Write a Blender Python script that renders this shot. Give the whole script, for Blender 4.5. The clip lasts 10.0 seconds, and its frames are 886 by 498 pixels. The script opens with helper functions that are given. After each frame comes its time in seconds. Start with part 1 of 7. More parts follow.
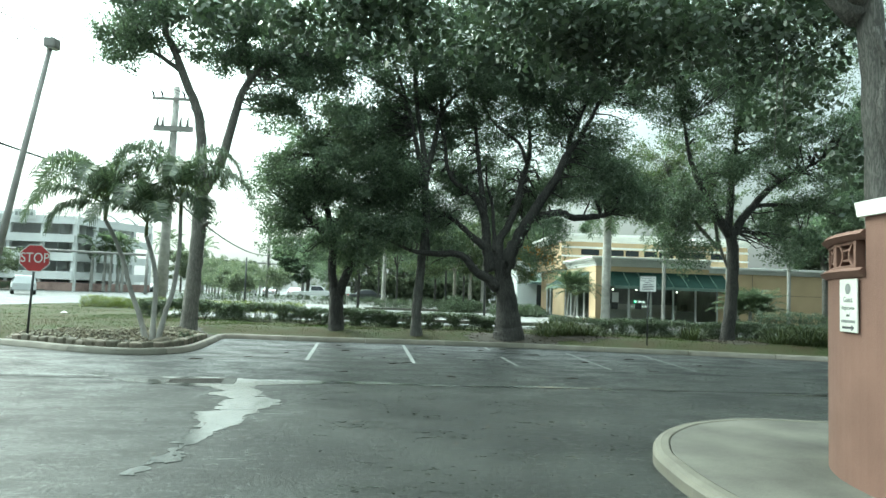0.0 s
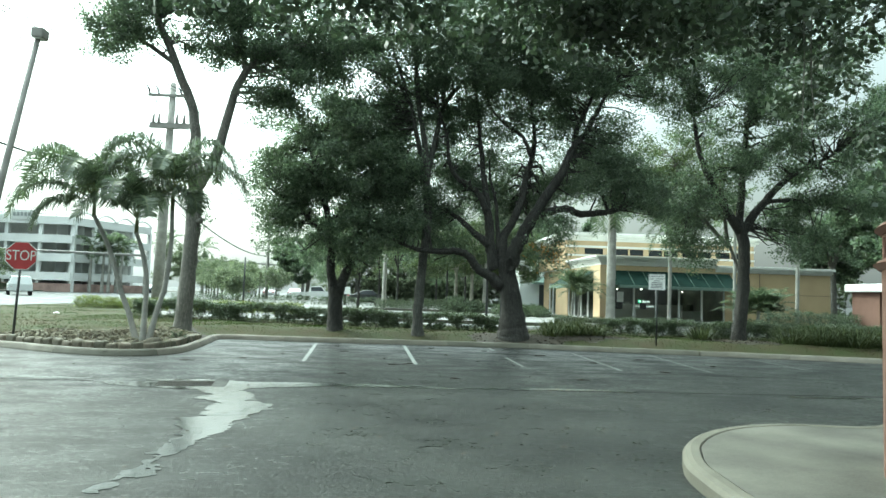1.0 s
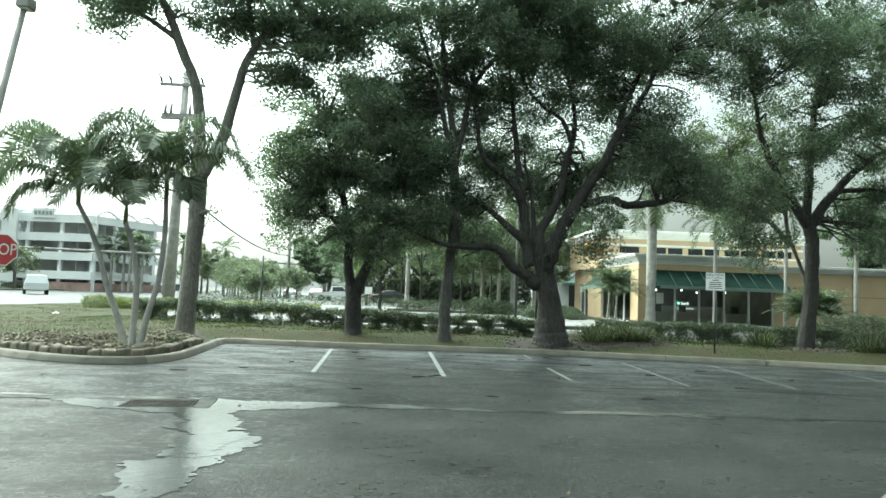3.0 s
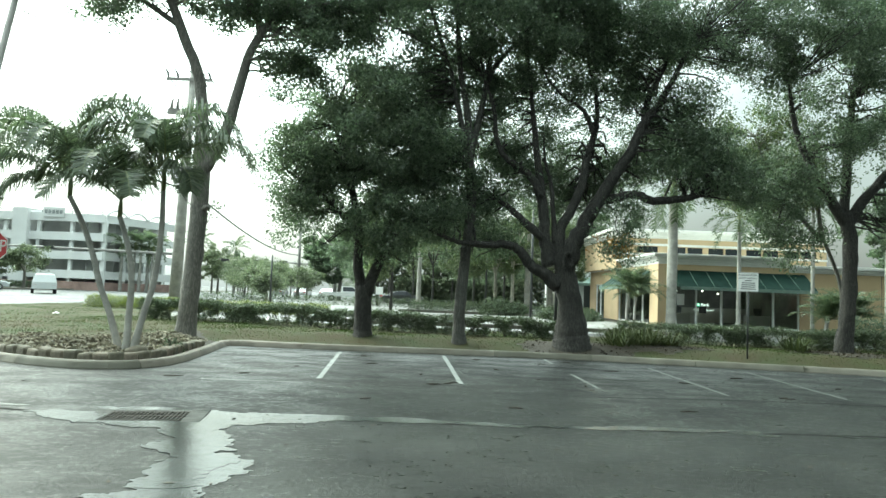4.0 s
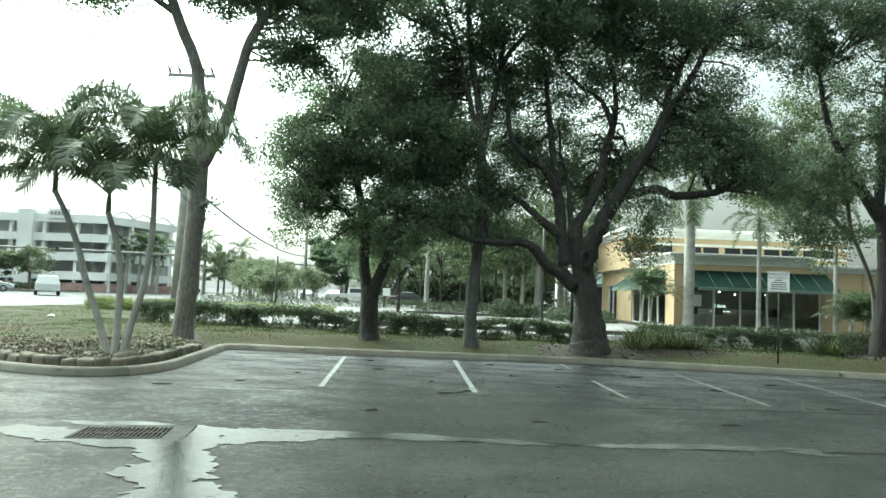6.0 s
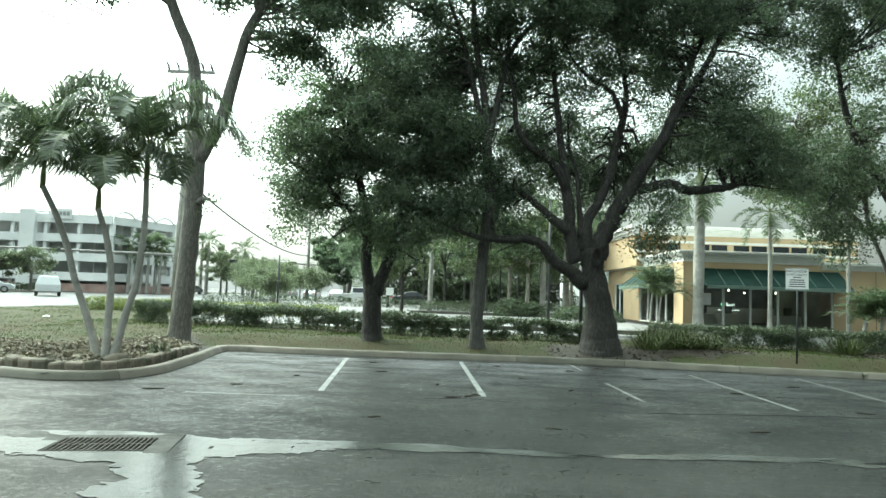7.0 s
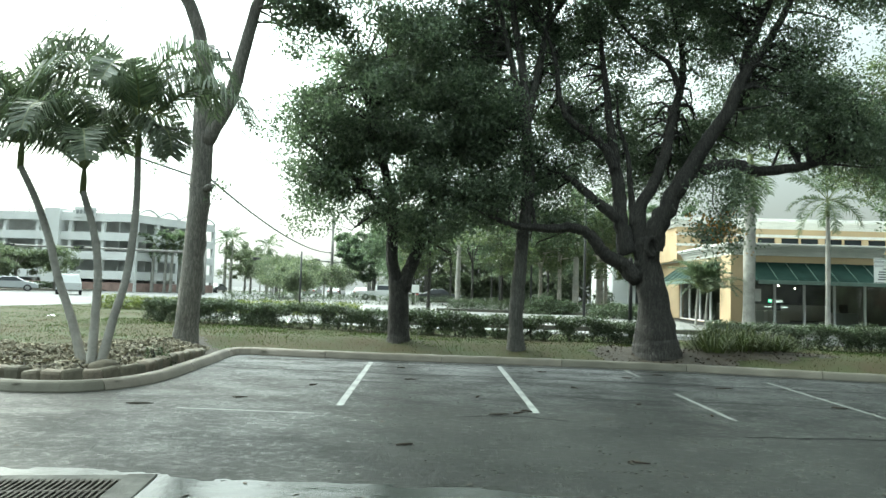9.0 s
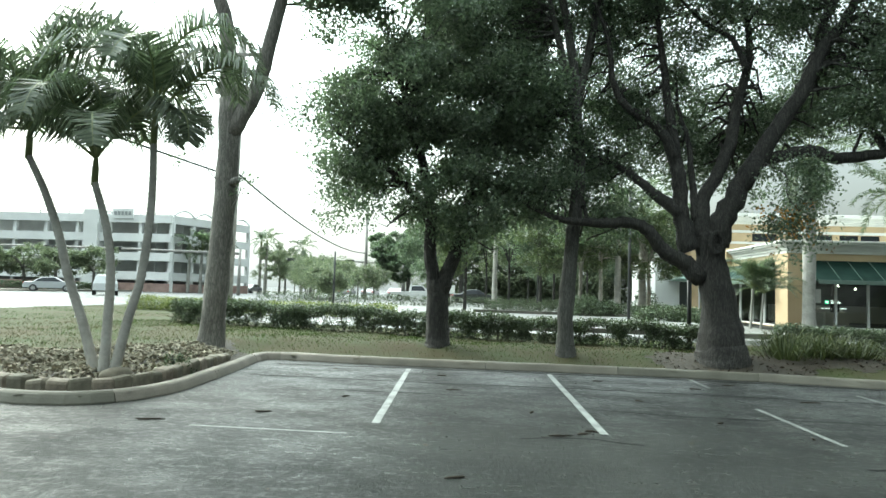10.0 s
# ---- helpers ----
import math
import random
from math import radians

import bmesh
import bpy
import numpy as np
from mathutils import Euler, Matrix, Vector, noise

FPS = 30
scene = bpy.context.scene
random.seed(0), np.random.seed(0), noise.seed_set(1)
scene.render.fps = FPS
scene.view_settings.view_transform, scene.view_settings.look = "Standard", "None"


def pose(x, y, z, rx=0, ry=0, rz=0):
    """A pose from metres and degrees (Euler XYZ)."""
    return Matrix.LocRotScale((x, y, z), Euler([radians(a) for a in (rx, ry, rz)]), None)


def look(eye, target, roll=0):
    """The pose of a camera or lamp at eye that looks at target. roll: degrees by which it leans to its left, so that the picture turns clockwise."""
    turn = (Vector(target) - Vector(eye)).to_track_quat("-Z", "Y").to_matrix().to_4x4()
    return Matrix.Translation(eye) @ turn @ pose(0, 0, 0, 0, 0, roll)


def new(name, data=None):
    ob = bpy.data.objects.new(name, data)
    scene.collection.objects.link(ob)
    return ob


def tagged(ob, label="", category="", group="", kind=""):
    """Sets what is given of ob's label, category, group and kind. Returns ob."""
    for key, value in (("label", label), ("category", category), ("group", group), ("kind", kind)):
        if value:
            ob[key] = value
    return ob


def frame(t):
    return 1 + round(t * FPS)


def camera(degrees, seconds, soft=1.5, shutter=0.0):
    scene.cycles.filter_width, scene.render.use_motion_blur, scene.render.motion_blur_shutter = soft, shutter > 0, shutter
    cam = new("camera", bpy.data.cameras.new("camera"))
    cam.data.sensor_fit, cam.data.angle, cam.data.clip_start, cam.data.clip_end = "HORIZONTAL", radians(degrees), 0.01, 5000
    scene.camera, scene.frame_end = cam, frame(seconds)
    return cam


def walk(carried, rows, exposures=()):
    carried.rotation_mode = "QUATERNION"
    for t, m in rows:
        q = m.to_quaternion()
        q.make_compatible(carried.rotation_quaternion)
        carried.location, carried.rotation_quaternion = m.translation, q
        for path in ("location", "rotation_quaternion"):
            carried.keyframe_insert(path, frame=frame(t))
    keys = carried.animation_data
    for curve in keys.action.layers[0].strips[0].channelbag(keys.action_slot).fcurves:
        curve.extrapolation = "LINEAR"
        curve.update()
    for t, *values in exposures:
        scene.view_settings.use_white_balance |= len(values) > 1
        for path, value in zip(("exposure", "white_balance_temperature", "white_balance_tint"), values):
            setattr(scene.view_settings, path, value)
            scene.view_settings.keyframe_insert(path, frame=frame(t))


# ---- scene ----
cam = camera(66.0, 10.0)
EXPOSURE, KELVIN, TINT = 1.12, 6400, -9
PATH = [
    (0, (2.151, -17.313, 1.758), (2.284, -15.322, 1.889), 1.9),
    (0.5, (2.16, -16.96, 1.722), (2.292, -14.968, 1.854), 1.9),
    (1, (2.154, -16.562, 1.682), (2.285, -14.571, 1.816), 1.8),
    (1.5, (2.189, -16.14, 1.701), (2.312, -14.148, 1.833), 1.8),
    (2, (2.171, -15.571, 1.704), (2.28, -13.578, 1.837), 1.9),
    (2.5, (2.142, -14.868, 1.692), (2.23, -12.874, 1.825), 1.9),
    (3, (2.107, -14.143, 1.664), (2.171, -12.148, 1.798), 2.0),
    (4.5, (2.005, -12.685, 1.655), (2.028, -10.69, 1.79), 2.1),
    (5, (1.995, -12.459, 1.652), (2.012, -10.464, 1.789), 2.0),
    (5.5, (1.977, -12.232, 1.645), (1.991, -10.237, 1.783), 2.1),
    (7, (1.913, -11.344, 1.625), (1.915, -9.349, 1.761), 1.9),
    (7.5, (1.875, -10.919, 1.609), (1.868, -8.923, 1.744), 1.9),
    (8, (1.797, -10.423, 1.595), (1.776, -8.428, 1.728), 1.9),
    (8.5, (1.743, -9.945, 1.594), (1.701, -7.95, 1.723), 1.9),
    (9, (1.668, -9.386, 1.582), (1.6, -7.391, 1.709), 1.7),
    (9.5, (1.583, -8.841, 1.589), (1.48, -6.848, 1.713), 1.7),
    (10, (1.418, -8.147, 1.578), (1.253, -6.158, 1.704), 1.7),
]
walk(cam, [(t, look(eye, target, roll)) for t, eye, target, roll in PATH],
     exposures=[(0.0, EXPOSURE, KELVIN - 300, TINT - 3), (2.0, EXPOSURE, KELVIN - 120, TINT - 1), (4.5, EXPOSURE, KELVIN, TINT), (8.0, EXPOSURE, KELVIN, TINT + 1), (10.0, EXPOSURE, KELVIN - 60, TINT + 5)])

# ---- world and sun: a bright overcast sky after rain ----
SUN_ELEVATION, SUN_TURN = 38.0, -50.0   # degrees; the turn is from +Y, positive to the right
world = bpy.data.worlds.new("overcast_sky")
scene.world = world
world.use_nodes = True
wn, wl = world.node_tree.nodes, world.node_tree.links
wn.clear()
sky = wn.new("ShaderNodeTexSky")
sky.sky_type, sky.sun_disc = "NISHITA", False
sky.sun_elevation, sky.sun_rotation = radians(SUN_ELEVATION), radians(SUN_TURN)
sky.air_density, sky.dust_density = 1.6, 6.0
cloud = wn.new("ShaderNodeTexNoise")
cloud.inputs["Scale"].default_value, cloud.inputs["Detail"].default_value = 2.2, 6.0
cloud_ramp = wn.new("ShaderNodeMapRange")
cloud_ramp.inputs["From Min"].default_value, cloud_ramp.inputs["From Max"].default_value = 0.3, 0.72
cloud_ramp.inputs["To Min"].default_value, cloud_ramp.inputs["To Max"].default_value = 0.62, 0.9
# the overcast is brighter towards the hidden sun
_a, _e = radians(SUN_TURN), radians(SUN_ELEVATION)
SUN_WAY = (math.sin(_a) * math.cos(_e), math.cos(_a) * math.cos(_e), math.sin(_e))
direction = wn.new("ShaderNodeTexCoord")
toward = wn.new("ShaderNodeVectorMath")
toward.operation = "DOT_PRODUCT"
toward.inputs[1].default_value = SUN_WAY
glow = wn.new("ShaderNodeMapRange")
glow.interpolation_type = "SMOOTHSTEP"
glow.inputs["From Min"].default_value, glow.inputs["From Max"].default_value = 0.28, 0.92
glow.inputs["To Min"].default_value, glow.inputs["To Max"].default_value = 3.2, 15.0
tinted = wn.new("ShaderNodeVectorMath")
tinted.operation = "SCALE"
tinted.inputs[0].default_value = (0.93, 1.0, 1.04)
veil = wn.new("ShaderNodeMix")
veil.data_type = "RGBA"
background = wn.new("ShaderNodeBackground")
background.inputs["Strength"].default_value = 0.11
wl.new(direction.outputs["Generated"], cloud.inputs["Vector"])
wl.new(direction.outputs["Generated"], toward.inputs[0])
wl.new(toward.outputs["Value"], glow.inputs["Value"])
height = wn.new("ShaderNodeSeparateXYZ")
zenith = wn.new("ShaderNodeMapRange")
zenith.inputs["To Min"].default_value, zenith.inputs["To Max"].default_value = 0.4, 3.6
both = wn.new("ShaderNodeMath")
both.operation = "MULTIPLY"
wl.new(direction.outputs["Generated"], height.inputs["Vector"])
wl.new(height.outputs["Z"], zenith.inputs["Value"])
wl.new(zenith.outputs["Result"], both.inputs[1])
wl.new(glow.outputs["Result"], both.inputs[0])
wl.new(both.outputs["Value"], tinted.inputs["Scale"])
wl.new(tinted.outputs["Vector"], veil.inputs["B"])
wl.new(cloud.outputs["Fac"], cloud_ramp.inputs["Value"])
wl.new(cloud_ramp.outputs["Result"], veil.inputs["Factor"])
wl.new(sky.outputs["Color"], veil.inputs["A"])
wl.new(veil.outputs["Result"], background.inputs["Color"])
wl.new(background.outputs["Background"], wn.new("ShaderNodeOutputWorld").inputs["Surface"])

sun = new("sun", bpy.data.lights.new("sun", "SUN"))
sun.data.energy, sun.data.angle, sun.data.color = 1.7, radians(20), (1.0, 0.97, 0.92)
sun.matrix_world = look(tuple(60 * c for c in SUN_WAY), (0, 0, 0))


# ---- materials ----
def material(name, color, rough=0.7, metal=0.0, vary=0.15, scale=4.0, bump=0.2, fine=60.0, color2=None, spec=0.5, per="none", trans=0.0):
    """A surface with stains at one scale, grain at a finer one, and relief."""
    m = bpy.data.materials.new(name)
    m.use_nodes = True
    n, l = m.node_tree.nodes, m.node_tree.links
    b = n["Principled BSDF"]
    tc = n.new("ShaderNodeTexCoord")
    big, small = n.new("ShaderNodeTexNoise"), n.new("ShaderNodeTexNoise")
    big.inputs["Scale"].default_value, big.inputs["Detail"].default_value = scale, 5.0
    small.inputs["Scale"].default_value, small.inputs["Detail"].default_value = fine, 4.0
    for t in (big, small):
        l.new(tc.outputs["Object"], t.inputs["Vector"])
    mixf = n.new("ShaderNodeMath")
    mixf.operation = "MULTIPLY_ADD"
    mixf.inputs[1].default_value = 0.4
    l.new(small.outputs["Fac"], mixf.inputs[0])
    l.new(big.outputs["Fac"], mixf.inputs[2])
    ramp = n.new("ShaderNodeMapRange")
    ramp.inputs["From Min"].default_value, ramp.inputs["From Max"].default_value = 0.42, 0.98
    l.new(mixf.outputs[0], ramp.inputs["Value"])
    mix = n.new("ShaderNodeMix")
    mix.data_type = "RGBA"
    c2 = color2 or tuple(c * (1 - 2.2 * vary) for c in color)
    c1 = color if color2 else tuple(min(1, c * (1 + vary)) for c in color)
    mix.inputs["A"].default_value, mix.inputs["B"].default_value = (*c1, 1), (*c2, 1)
    l.new(ramp.outputs["Result"], mix.inputs["Factor"])
    out = mix.outputs["Result"]
    if per != "none":
        if per == "object":
            rnd = n.new("ShaderNodeObjectInfo").outputs["Random"]
        else:
            rnd = n.new("ShaderNodeNewGeometry").outputs["Random Per Island"]
        hsv = n.new("ShaderNodeHueSaturation")
        rr = n.new("ShaderNodeMapRange")
        rr.inputs["To Min"].default_value, rr.inputs["To Max"].default_value = 0.62, 1.4
        hh = n.new("ShaderNodeMapRange")
        hh.inputs["To Min"].default_value, hh.inputs["To Max"].default_value = 0.515, 0.475
        l.new(rnd, rr.inputs["Value"])
        l.new(rnd, hh.inputs["Value"])
        l.new(rr.outputs["Result"], hsv.inputs["Value"])
        l.new(hh.outputs["Result"], hsv.inputs["Hue"])
        l.new(out, hsv.inputs["Color"])
        out = hsv.outputs["Color"]
    l.new(out, b.inputs["Base Color"])
    b.inputs["Roughness"].default_value, b.inputs["Metallic"].default_value = rough, metal
    b.inputs["Specular IOR Level"].default_value = spec
    rv = n.new("ShaderNodeMapRange")
    rv.inputs["To Min"].default_value, rv.inputs["To Max"].default_value = max(0.02, rough - 0.15), min(1, rough + 0.12)
    l.new(big.outputs["Fac"], rv.inputs["Value"])
    l.new(rv.outputs["Result"], b.inputs["Roughness"])
    if bump:
        bp = n.new("ShaderNodeBump")
        bp.inputs["Strength"].default_value, bp.inputs["Distance"].default_value = bump, 0.03
        l.new(mixf.outputs[0], bp.inputs["Height"])
        l.new(bp.outputs["Normal"], b.inputs["Normal"])
    if trans:
        tr = n.new("ShaderNodeBsdfTranslucent")
        add = n.new("ShaderNodeMixShader")
        add.inputs["Fac"].default_value = trans
        boost = n.new("ShaderNodeMix")
        boost.data_type, boost.blend_type = "RGBA", "MULTIPLY"
        boost.inputs["Factor"].default_value = 1.0
        boost.inputs["B"].default_value = (1.16, 1.28, 0.98, 1)
        l.new(out, boost.inputs["A"])
        l.new(boost.outputs["Result"], tr.inputs["Color"])
        l.new(b.outputs["BSDF"], add.inputs[1])
        l.new(tr.outputs["BSDF"], add.inputs[2])
        l.new(add.outputs["Shader"], n["Material Output"].inputs["Surface"])
    return m


def glass_material(name, tint=(0.75, 0.82, 0.8), rough=0.01):
    m = bpy.data.materials.new(name)
    m.use_nodes = True
    b = m.node_tree.nodes["Principled BSDF"]
    b.inputs["Base Color"].default_value = (*tint, 1)
    b.inputs["Roughness"].default_value, b.inputs["Transmission Weight"].default_value = rough, 1.0
    b.inputs["IOR"].default_value = 1.45
    return m


def wet_asphalt(name, dark, light):
    """Asphalt with aggregate, patched and wet: smooth where the water film is thick."""
    m = bpy.data.materials.new(name)
    m.use_nodes = True
    n, l = m.node_tree.nodes, m.node_tree.links
    b = n["Principled BSDF"]
    tc = n.new("ShaderNodeTexCoord")

    def tex(scale, detail, stretch=(1, 1, 1)):
        mp = n.new("ShaderNodeMapping")
        mp.inputs["Scale"].default_value = stretch
        t = n.new("ShaderNodeTexNoise")
        t.inputs["Scale"].default_value, t.inputs["Detail"].default_value = scale, detail
        l.new(tc.outputs["Object"], mp.inputs["Vector"])
        l.new(mp.outputs["Vector"], t.inputs["Vector"])
        return t.outputs["Fac"]

    def span(v, a, c, lo, hi):
        r = n.new("ShaderNodeMapRange")
        for key, val in zip(("From Min", "From Max", "To Min", "To Max"), (a, c, lo, hi)):
            r.inputs[key].default_value = val
        l.new(v, r.inputs["Value"])
        return r.outputs["Result"]

    stones, film, patch, grit = tex(140, 3), tex(1.3, 8, (0.7, 1.2, 1)), tex(0.5, 7), tex(24, 6)
    mix = n.new("ShaderNodeMix")
    mix.data_type = "RGBA"
    mix.inputs["A"].default_value, mix.inputs["B"].default_value = (*dark, 1), (*light, 1)
    sm = n.new("ShaderNodeMath")
    sm.operation = "MULTIPLY_ADD"
    sm.inputs[1].default_value = 0.6
    l.new(stones, sm.inputs[0])
    l.new(patch, sm.inputs[2])
    speck = n.new("ShaderNodeMath")
    speck.operation = "MULTIPLY_ADD"
    speck.inputs[1].default_value = 0.9
    l.new(grit, speck.inputs[0])
    l.new(sm.outputs[0], speck.inputs[2])
    l.new(span(speck.outputs[0], 1.0, 1.5, 0, 1), mix.inputs["Factor"])
    wet = n.new("ShaderNodeMath")
    wet.operation = "MULTIPLY_ADD"
    wet.inputs[1].default_value = 0.8
    l.new(grit, wet.inputs[0])
    l.new(film, wet.inputs[2])
    film = wet.outputs[0]
    l.new(mix.outputs["Result"], b.inputs["Base Color"])
    glint = span(tex(9, 8, (0.8, 1.15, 1)), 0.5, 0.66, 0.0, 0.2)
    less = n.new("ShaderNodeMath")
    less.operation = "SUBTRACT"
    less.use_clamp = True
    l.new(span(film, 0.72, 1.08, 0.36, 0.68), less.inputs[0])
    l.new(glint, less.inputs[1])
    l.new(less.outputs[0], b.inputs["Roughness"])
    b.inputs["Specular IOR Level"].default_value = 0.17
    bp = n.new("ShaderNodeBump")
    bp.inputs["Distance"].default_value = 0.008
    l.new(span(film, 0.72, 1.08, 0.3, 0.95), bp.inputs["Strength"])
    rise = n.new("ShaderNodeMath")
    rise.operation = "MULTIPLY_ADD"
    rise.inputs[1].default_value = 2.2
    l.new(grit, rise.inputs[0])
    l.new(stones, rise.inputs[2])
    l.new(rise.outputs[0], bp.inputs["Height"])
    l.new(bp.outputs["Normal"], b.inputs["Normal"])
    return m


def bark(name, ridge, furrow, scale, depth):
    """Furrowed bark: long vertical ridges with dark cracks, blotched with lichen."""
    m = bpy.data.materials.new(name)
    m.use_nodes = True
    n, l = m.node_tree.nodes, m.node_tree.links
    b = n["Principled BSDF"]
    tc, mp = n.new("ShaderNodeTexCoord"), n.new("ShaderNodeMapping")
    mp.inputs["Scale"].default_value = (1, 1, 0.16)
    l.new(tc.outputs["Object"], mp.inputs["Vector"])
    warp = n.new("ShaderNodeTexNoise")
    warp.inputs["Scale"].default_value, warp.inputs["Detail"].default_value = scale * 1.6, 7.0
    crack = n.new("ShaderNodeTexVoronoi")
    crack.feature = "DISTANCE_TO_EDGE"
    crack.inputs["Scale"].default_value = scale * 1.3
    blot = n.new("ShaderNodeTexNoise")
    blot.inputs["Scale"].default_value, blot.inputs["Detail"].default_value = 1.7, 5.0
    bend = n.new("ShaderNodeVectorMath")
    bend.operation = "MULTIPLY_ADD"
    bend.inputs[1].default_value = (0.2, 0.2, 0.2)
    l.new(mp.outputs["Vector"], warp.inputs["Vector"])
    l.new(warp.outputs["Color"], bend.inputs[0])
    l.new(mp.outputs["Vector"], bend.inputs[2])
    l.new(bend.outputs["Vector"], crack.inputs["Vector"])
    l.new(tc.outputs["Object"], blot.inputs["Vector"])
    edge = n.new("ShaderNodeMapRange")
    edge.inputs["From Max"].default_value = 0.22
    l.new(crack.outputs["Distance"], edge.inputs["Value"])
    h = n.new("ShaderNodeMath")
    h.operation = "MULTIPLY"
    l.new(edge.outputs["Result"], h.inputs[0])
    l.new(warp.outputs["Fac"], h.inputs[1])
    f = n.new("ShaderNodeMath")
    f.operation = "MULTIPLY_ADD"
    f.inputs[1].default_value = 0.5
    l.new(blot.outputs["Fac"], f.inputs[0])
    l.new(h.outputs[0], f.inputs[2])
    r = n.new("ShaderNodeMapRange")
    r.inputs["From Min"].default_value, r.inputs["From Max"].default_value = 0.25, 0.95
    l.new(f.outputs[0], r.inputs["Value"])
    mix = n.new("ShaderNodeMix")
    mix.data_type = "RGBA"
    mix.inputs["A"].default_value, mix.inputs["B"].default_value = (*furrow, 1), (*ridge, 1)
    l.new(r.outputs["Result"], mix.inputs["Factor"])
    l.new(mix.outputs["Result"], b.inputs["Base Color"])
    b.inputs["Roughness"].default_value = 0.8
    bp = n.new("ShaderNodeBump")
    bp.inputs["Strength"].default_value, bp.inputs["Distance"].default_value = depth, 0.04
    l.new(h.outputs[0], bp.inputs["Height"])
    l.new(bp.outputs["Normal"], b.inputs["Normal"])
    return m


ASPHALT = wet_asphalt("wet_asphalt", (0.009, 0.0098, 0.009), (0.036, 0.038, 0.034))
ROAD = wet_asphalt("wet_road", (0.06, 0.063, 0.062), (0.13, 0.135, 0.132))
WATER = material("standing_water", (0.026, 0.03, 0.027), rough=0.13, vary=0.05, bump=0.14, fine=55, scale=7, spec=0.22)
LOTPAVE = material("pale_wet_paving", (0.2, 0.2, 0.185), rough=0.5, vary=0.2, scale=0.4, fine=25, bump=0.15)
CONCRETE = material("weathered_concrete", (0.098, 0.094, 0.076), rough=0.8, vary=0.28, scale=1.1, fine=50, bump=0.25)
WETCONC = material("wet_concrete", (0.055, 0.056, 0.05), spec=0.15, rough=0.65, vary=0.35, scale=3.5, fine=40, bump=0.3)
KERB = material("kerb_concrete", (0.145, 0.135, 0.105), rough=0.75, vary=0.15, scale=1.7, fine=45, bump=0.3, per="object")
FADED = material("faded_white_paint", (0.22, 0.23, 0.212), rough=0.55, scale=2.5, fine=26, color2=(0.09, 0.095, 0.085), bump=0.15)
PAINT = material("worn_white_paint", (0.33, 0.345, 0.32), rough=0.5, scale=3.5, fine=36, color2=(0.10, 0.105, 0.1), bump=0.1)
GRASS = material("lawn_soil", (0.034, 0.05, 0.016), rough=0.95, scale=0.9, fine=30, color2=(0.055, 0.042, 0.024), bump=0.4, spec=0.15)
BLADE = material("grass_blade", (0.052, 0.082, 0.024), rough=0.9, vary=0.2, per="island", bump=0, trans=0.3, spec=0.12)
TALLBLADE = material("tall_grass_blade", (0.062, 0.078, 0.034), rough=0.7, vary=0.25, per="island", bump=0, trans=0.35, spec=0.3)
DRYBLADE = material("dry_grass_blade", (0.08, 0.072, 0.036), rough=0.9, vary=0.2, per="island", bump=0, trans=0.25, spec=0.2)
MULCH = material("mulch", (0.042, 0.034, 0.022), rough=0.95, scale=3, fine=40, color2=(0.027, 0.022, 0.015), bump=0.8)
CHIP = material("wood_chip", (0.27, 0.25, 0.18), rough=0.9, vary=0.25, per="island", bump=0)
STONE = material("edging_stone", (0.155, 0.138, 0.1), rough=0.85, vary=0.25, scale=5, fine=60, bump=0.5, per="object")
BARK = bark("wet_oak_bark", (0.074, 0.07, 0.06), (0.017, 0.016, 0.014), 15.0, 1.0)
SLIMBARK = bark("lichened_bark", (0.115, 0.114, 0.1), (0.04, 0.039, 0.034), 14.0, 0.6)
PALEBARK = bark("grey_bark", (0.22, 0.21, 0.185), (0.085, 0.08, 0.07), 13.0, 0.5)
WHITEBARK = bark("pale_lot_bark", (0.42, 0.40, 0.35), (0.2, 0.19, 0.16), 9.0, 0.3)
PALMBARK = material("palm_trunk_grey", (0.34, 0.33, 0.30), rough=0.8, vary=0.2, scale=3, fine=20, bump=0.5)
LEAF = material("oak_leaf", (0.122, 0.165, 0.108), rough=0.38, vary=0.2, per="island", bump=0, spec=0.8, trans=0.5, scale=0.7)
LEAF_DEEP = material("dense_leaf", (0.125, 0.168, 0.112), rough=0.38, vary=0.2, per="island", bump=0, spec=0.8, trans=0.55, scale=0.7)
LEAF_LIGHT = material("light_leaf", (0.105, 0.14, 0.062), rough=0.38, vary=0.25, per="island", bump=0, spec=0.8, trans=0.4, scale=0.7)
LEAF_BROAD = material("broad_leaf", (0.066, 0.094, 0.056), rough=0.4, vary=0.2, per="island", bump=0, trans=0.22, scale=0.7)
# grey-green paled to put distance haze into the leaf colour
LEAF_HAZED = material("hazed_roadside_leaf", (0.15, 0.18, 0.115), rough=0.5, vary=0.2, per="island", bump=0, trans=0.4, scale=0.7)
LEAF_RUST = material("autumn_leaf", (0.3, 0.17, 0.03), rough=0.5, vary=0.2, per="island", bump=0, trans=0.35)
HEDGE = material("hedge_leaf", (0.075, 0.105, 0.055), rough=0.45, vary=0.25, per="island", bump=0, trans=0.25)
HEDGE_LIGHT = material("yellow_green_hedge_leaf", (0.15, 0.19, 0.04), rough=0.5, vary=0.25, per="island", bump=0, trans=0.3)
FROND = material("palm_frond", (0.11, 0.142, 0.09), rough=0.4, vary=0.2, per="island", bump=0, trans=0.45)
FRONDSTEM = material("palm_stem", (0.14, 0.17, 0.06), rough=0.5, vary=0.15, bump=0.1)
YELLOW = material("yellow_stucco", (0.51, 0.385, 0.235), rough=0.85, vary=0.07, scale=0.8, fine=90, bump=0.25)
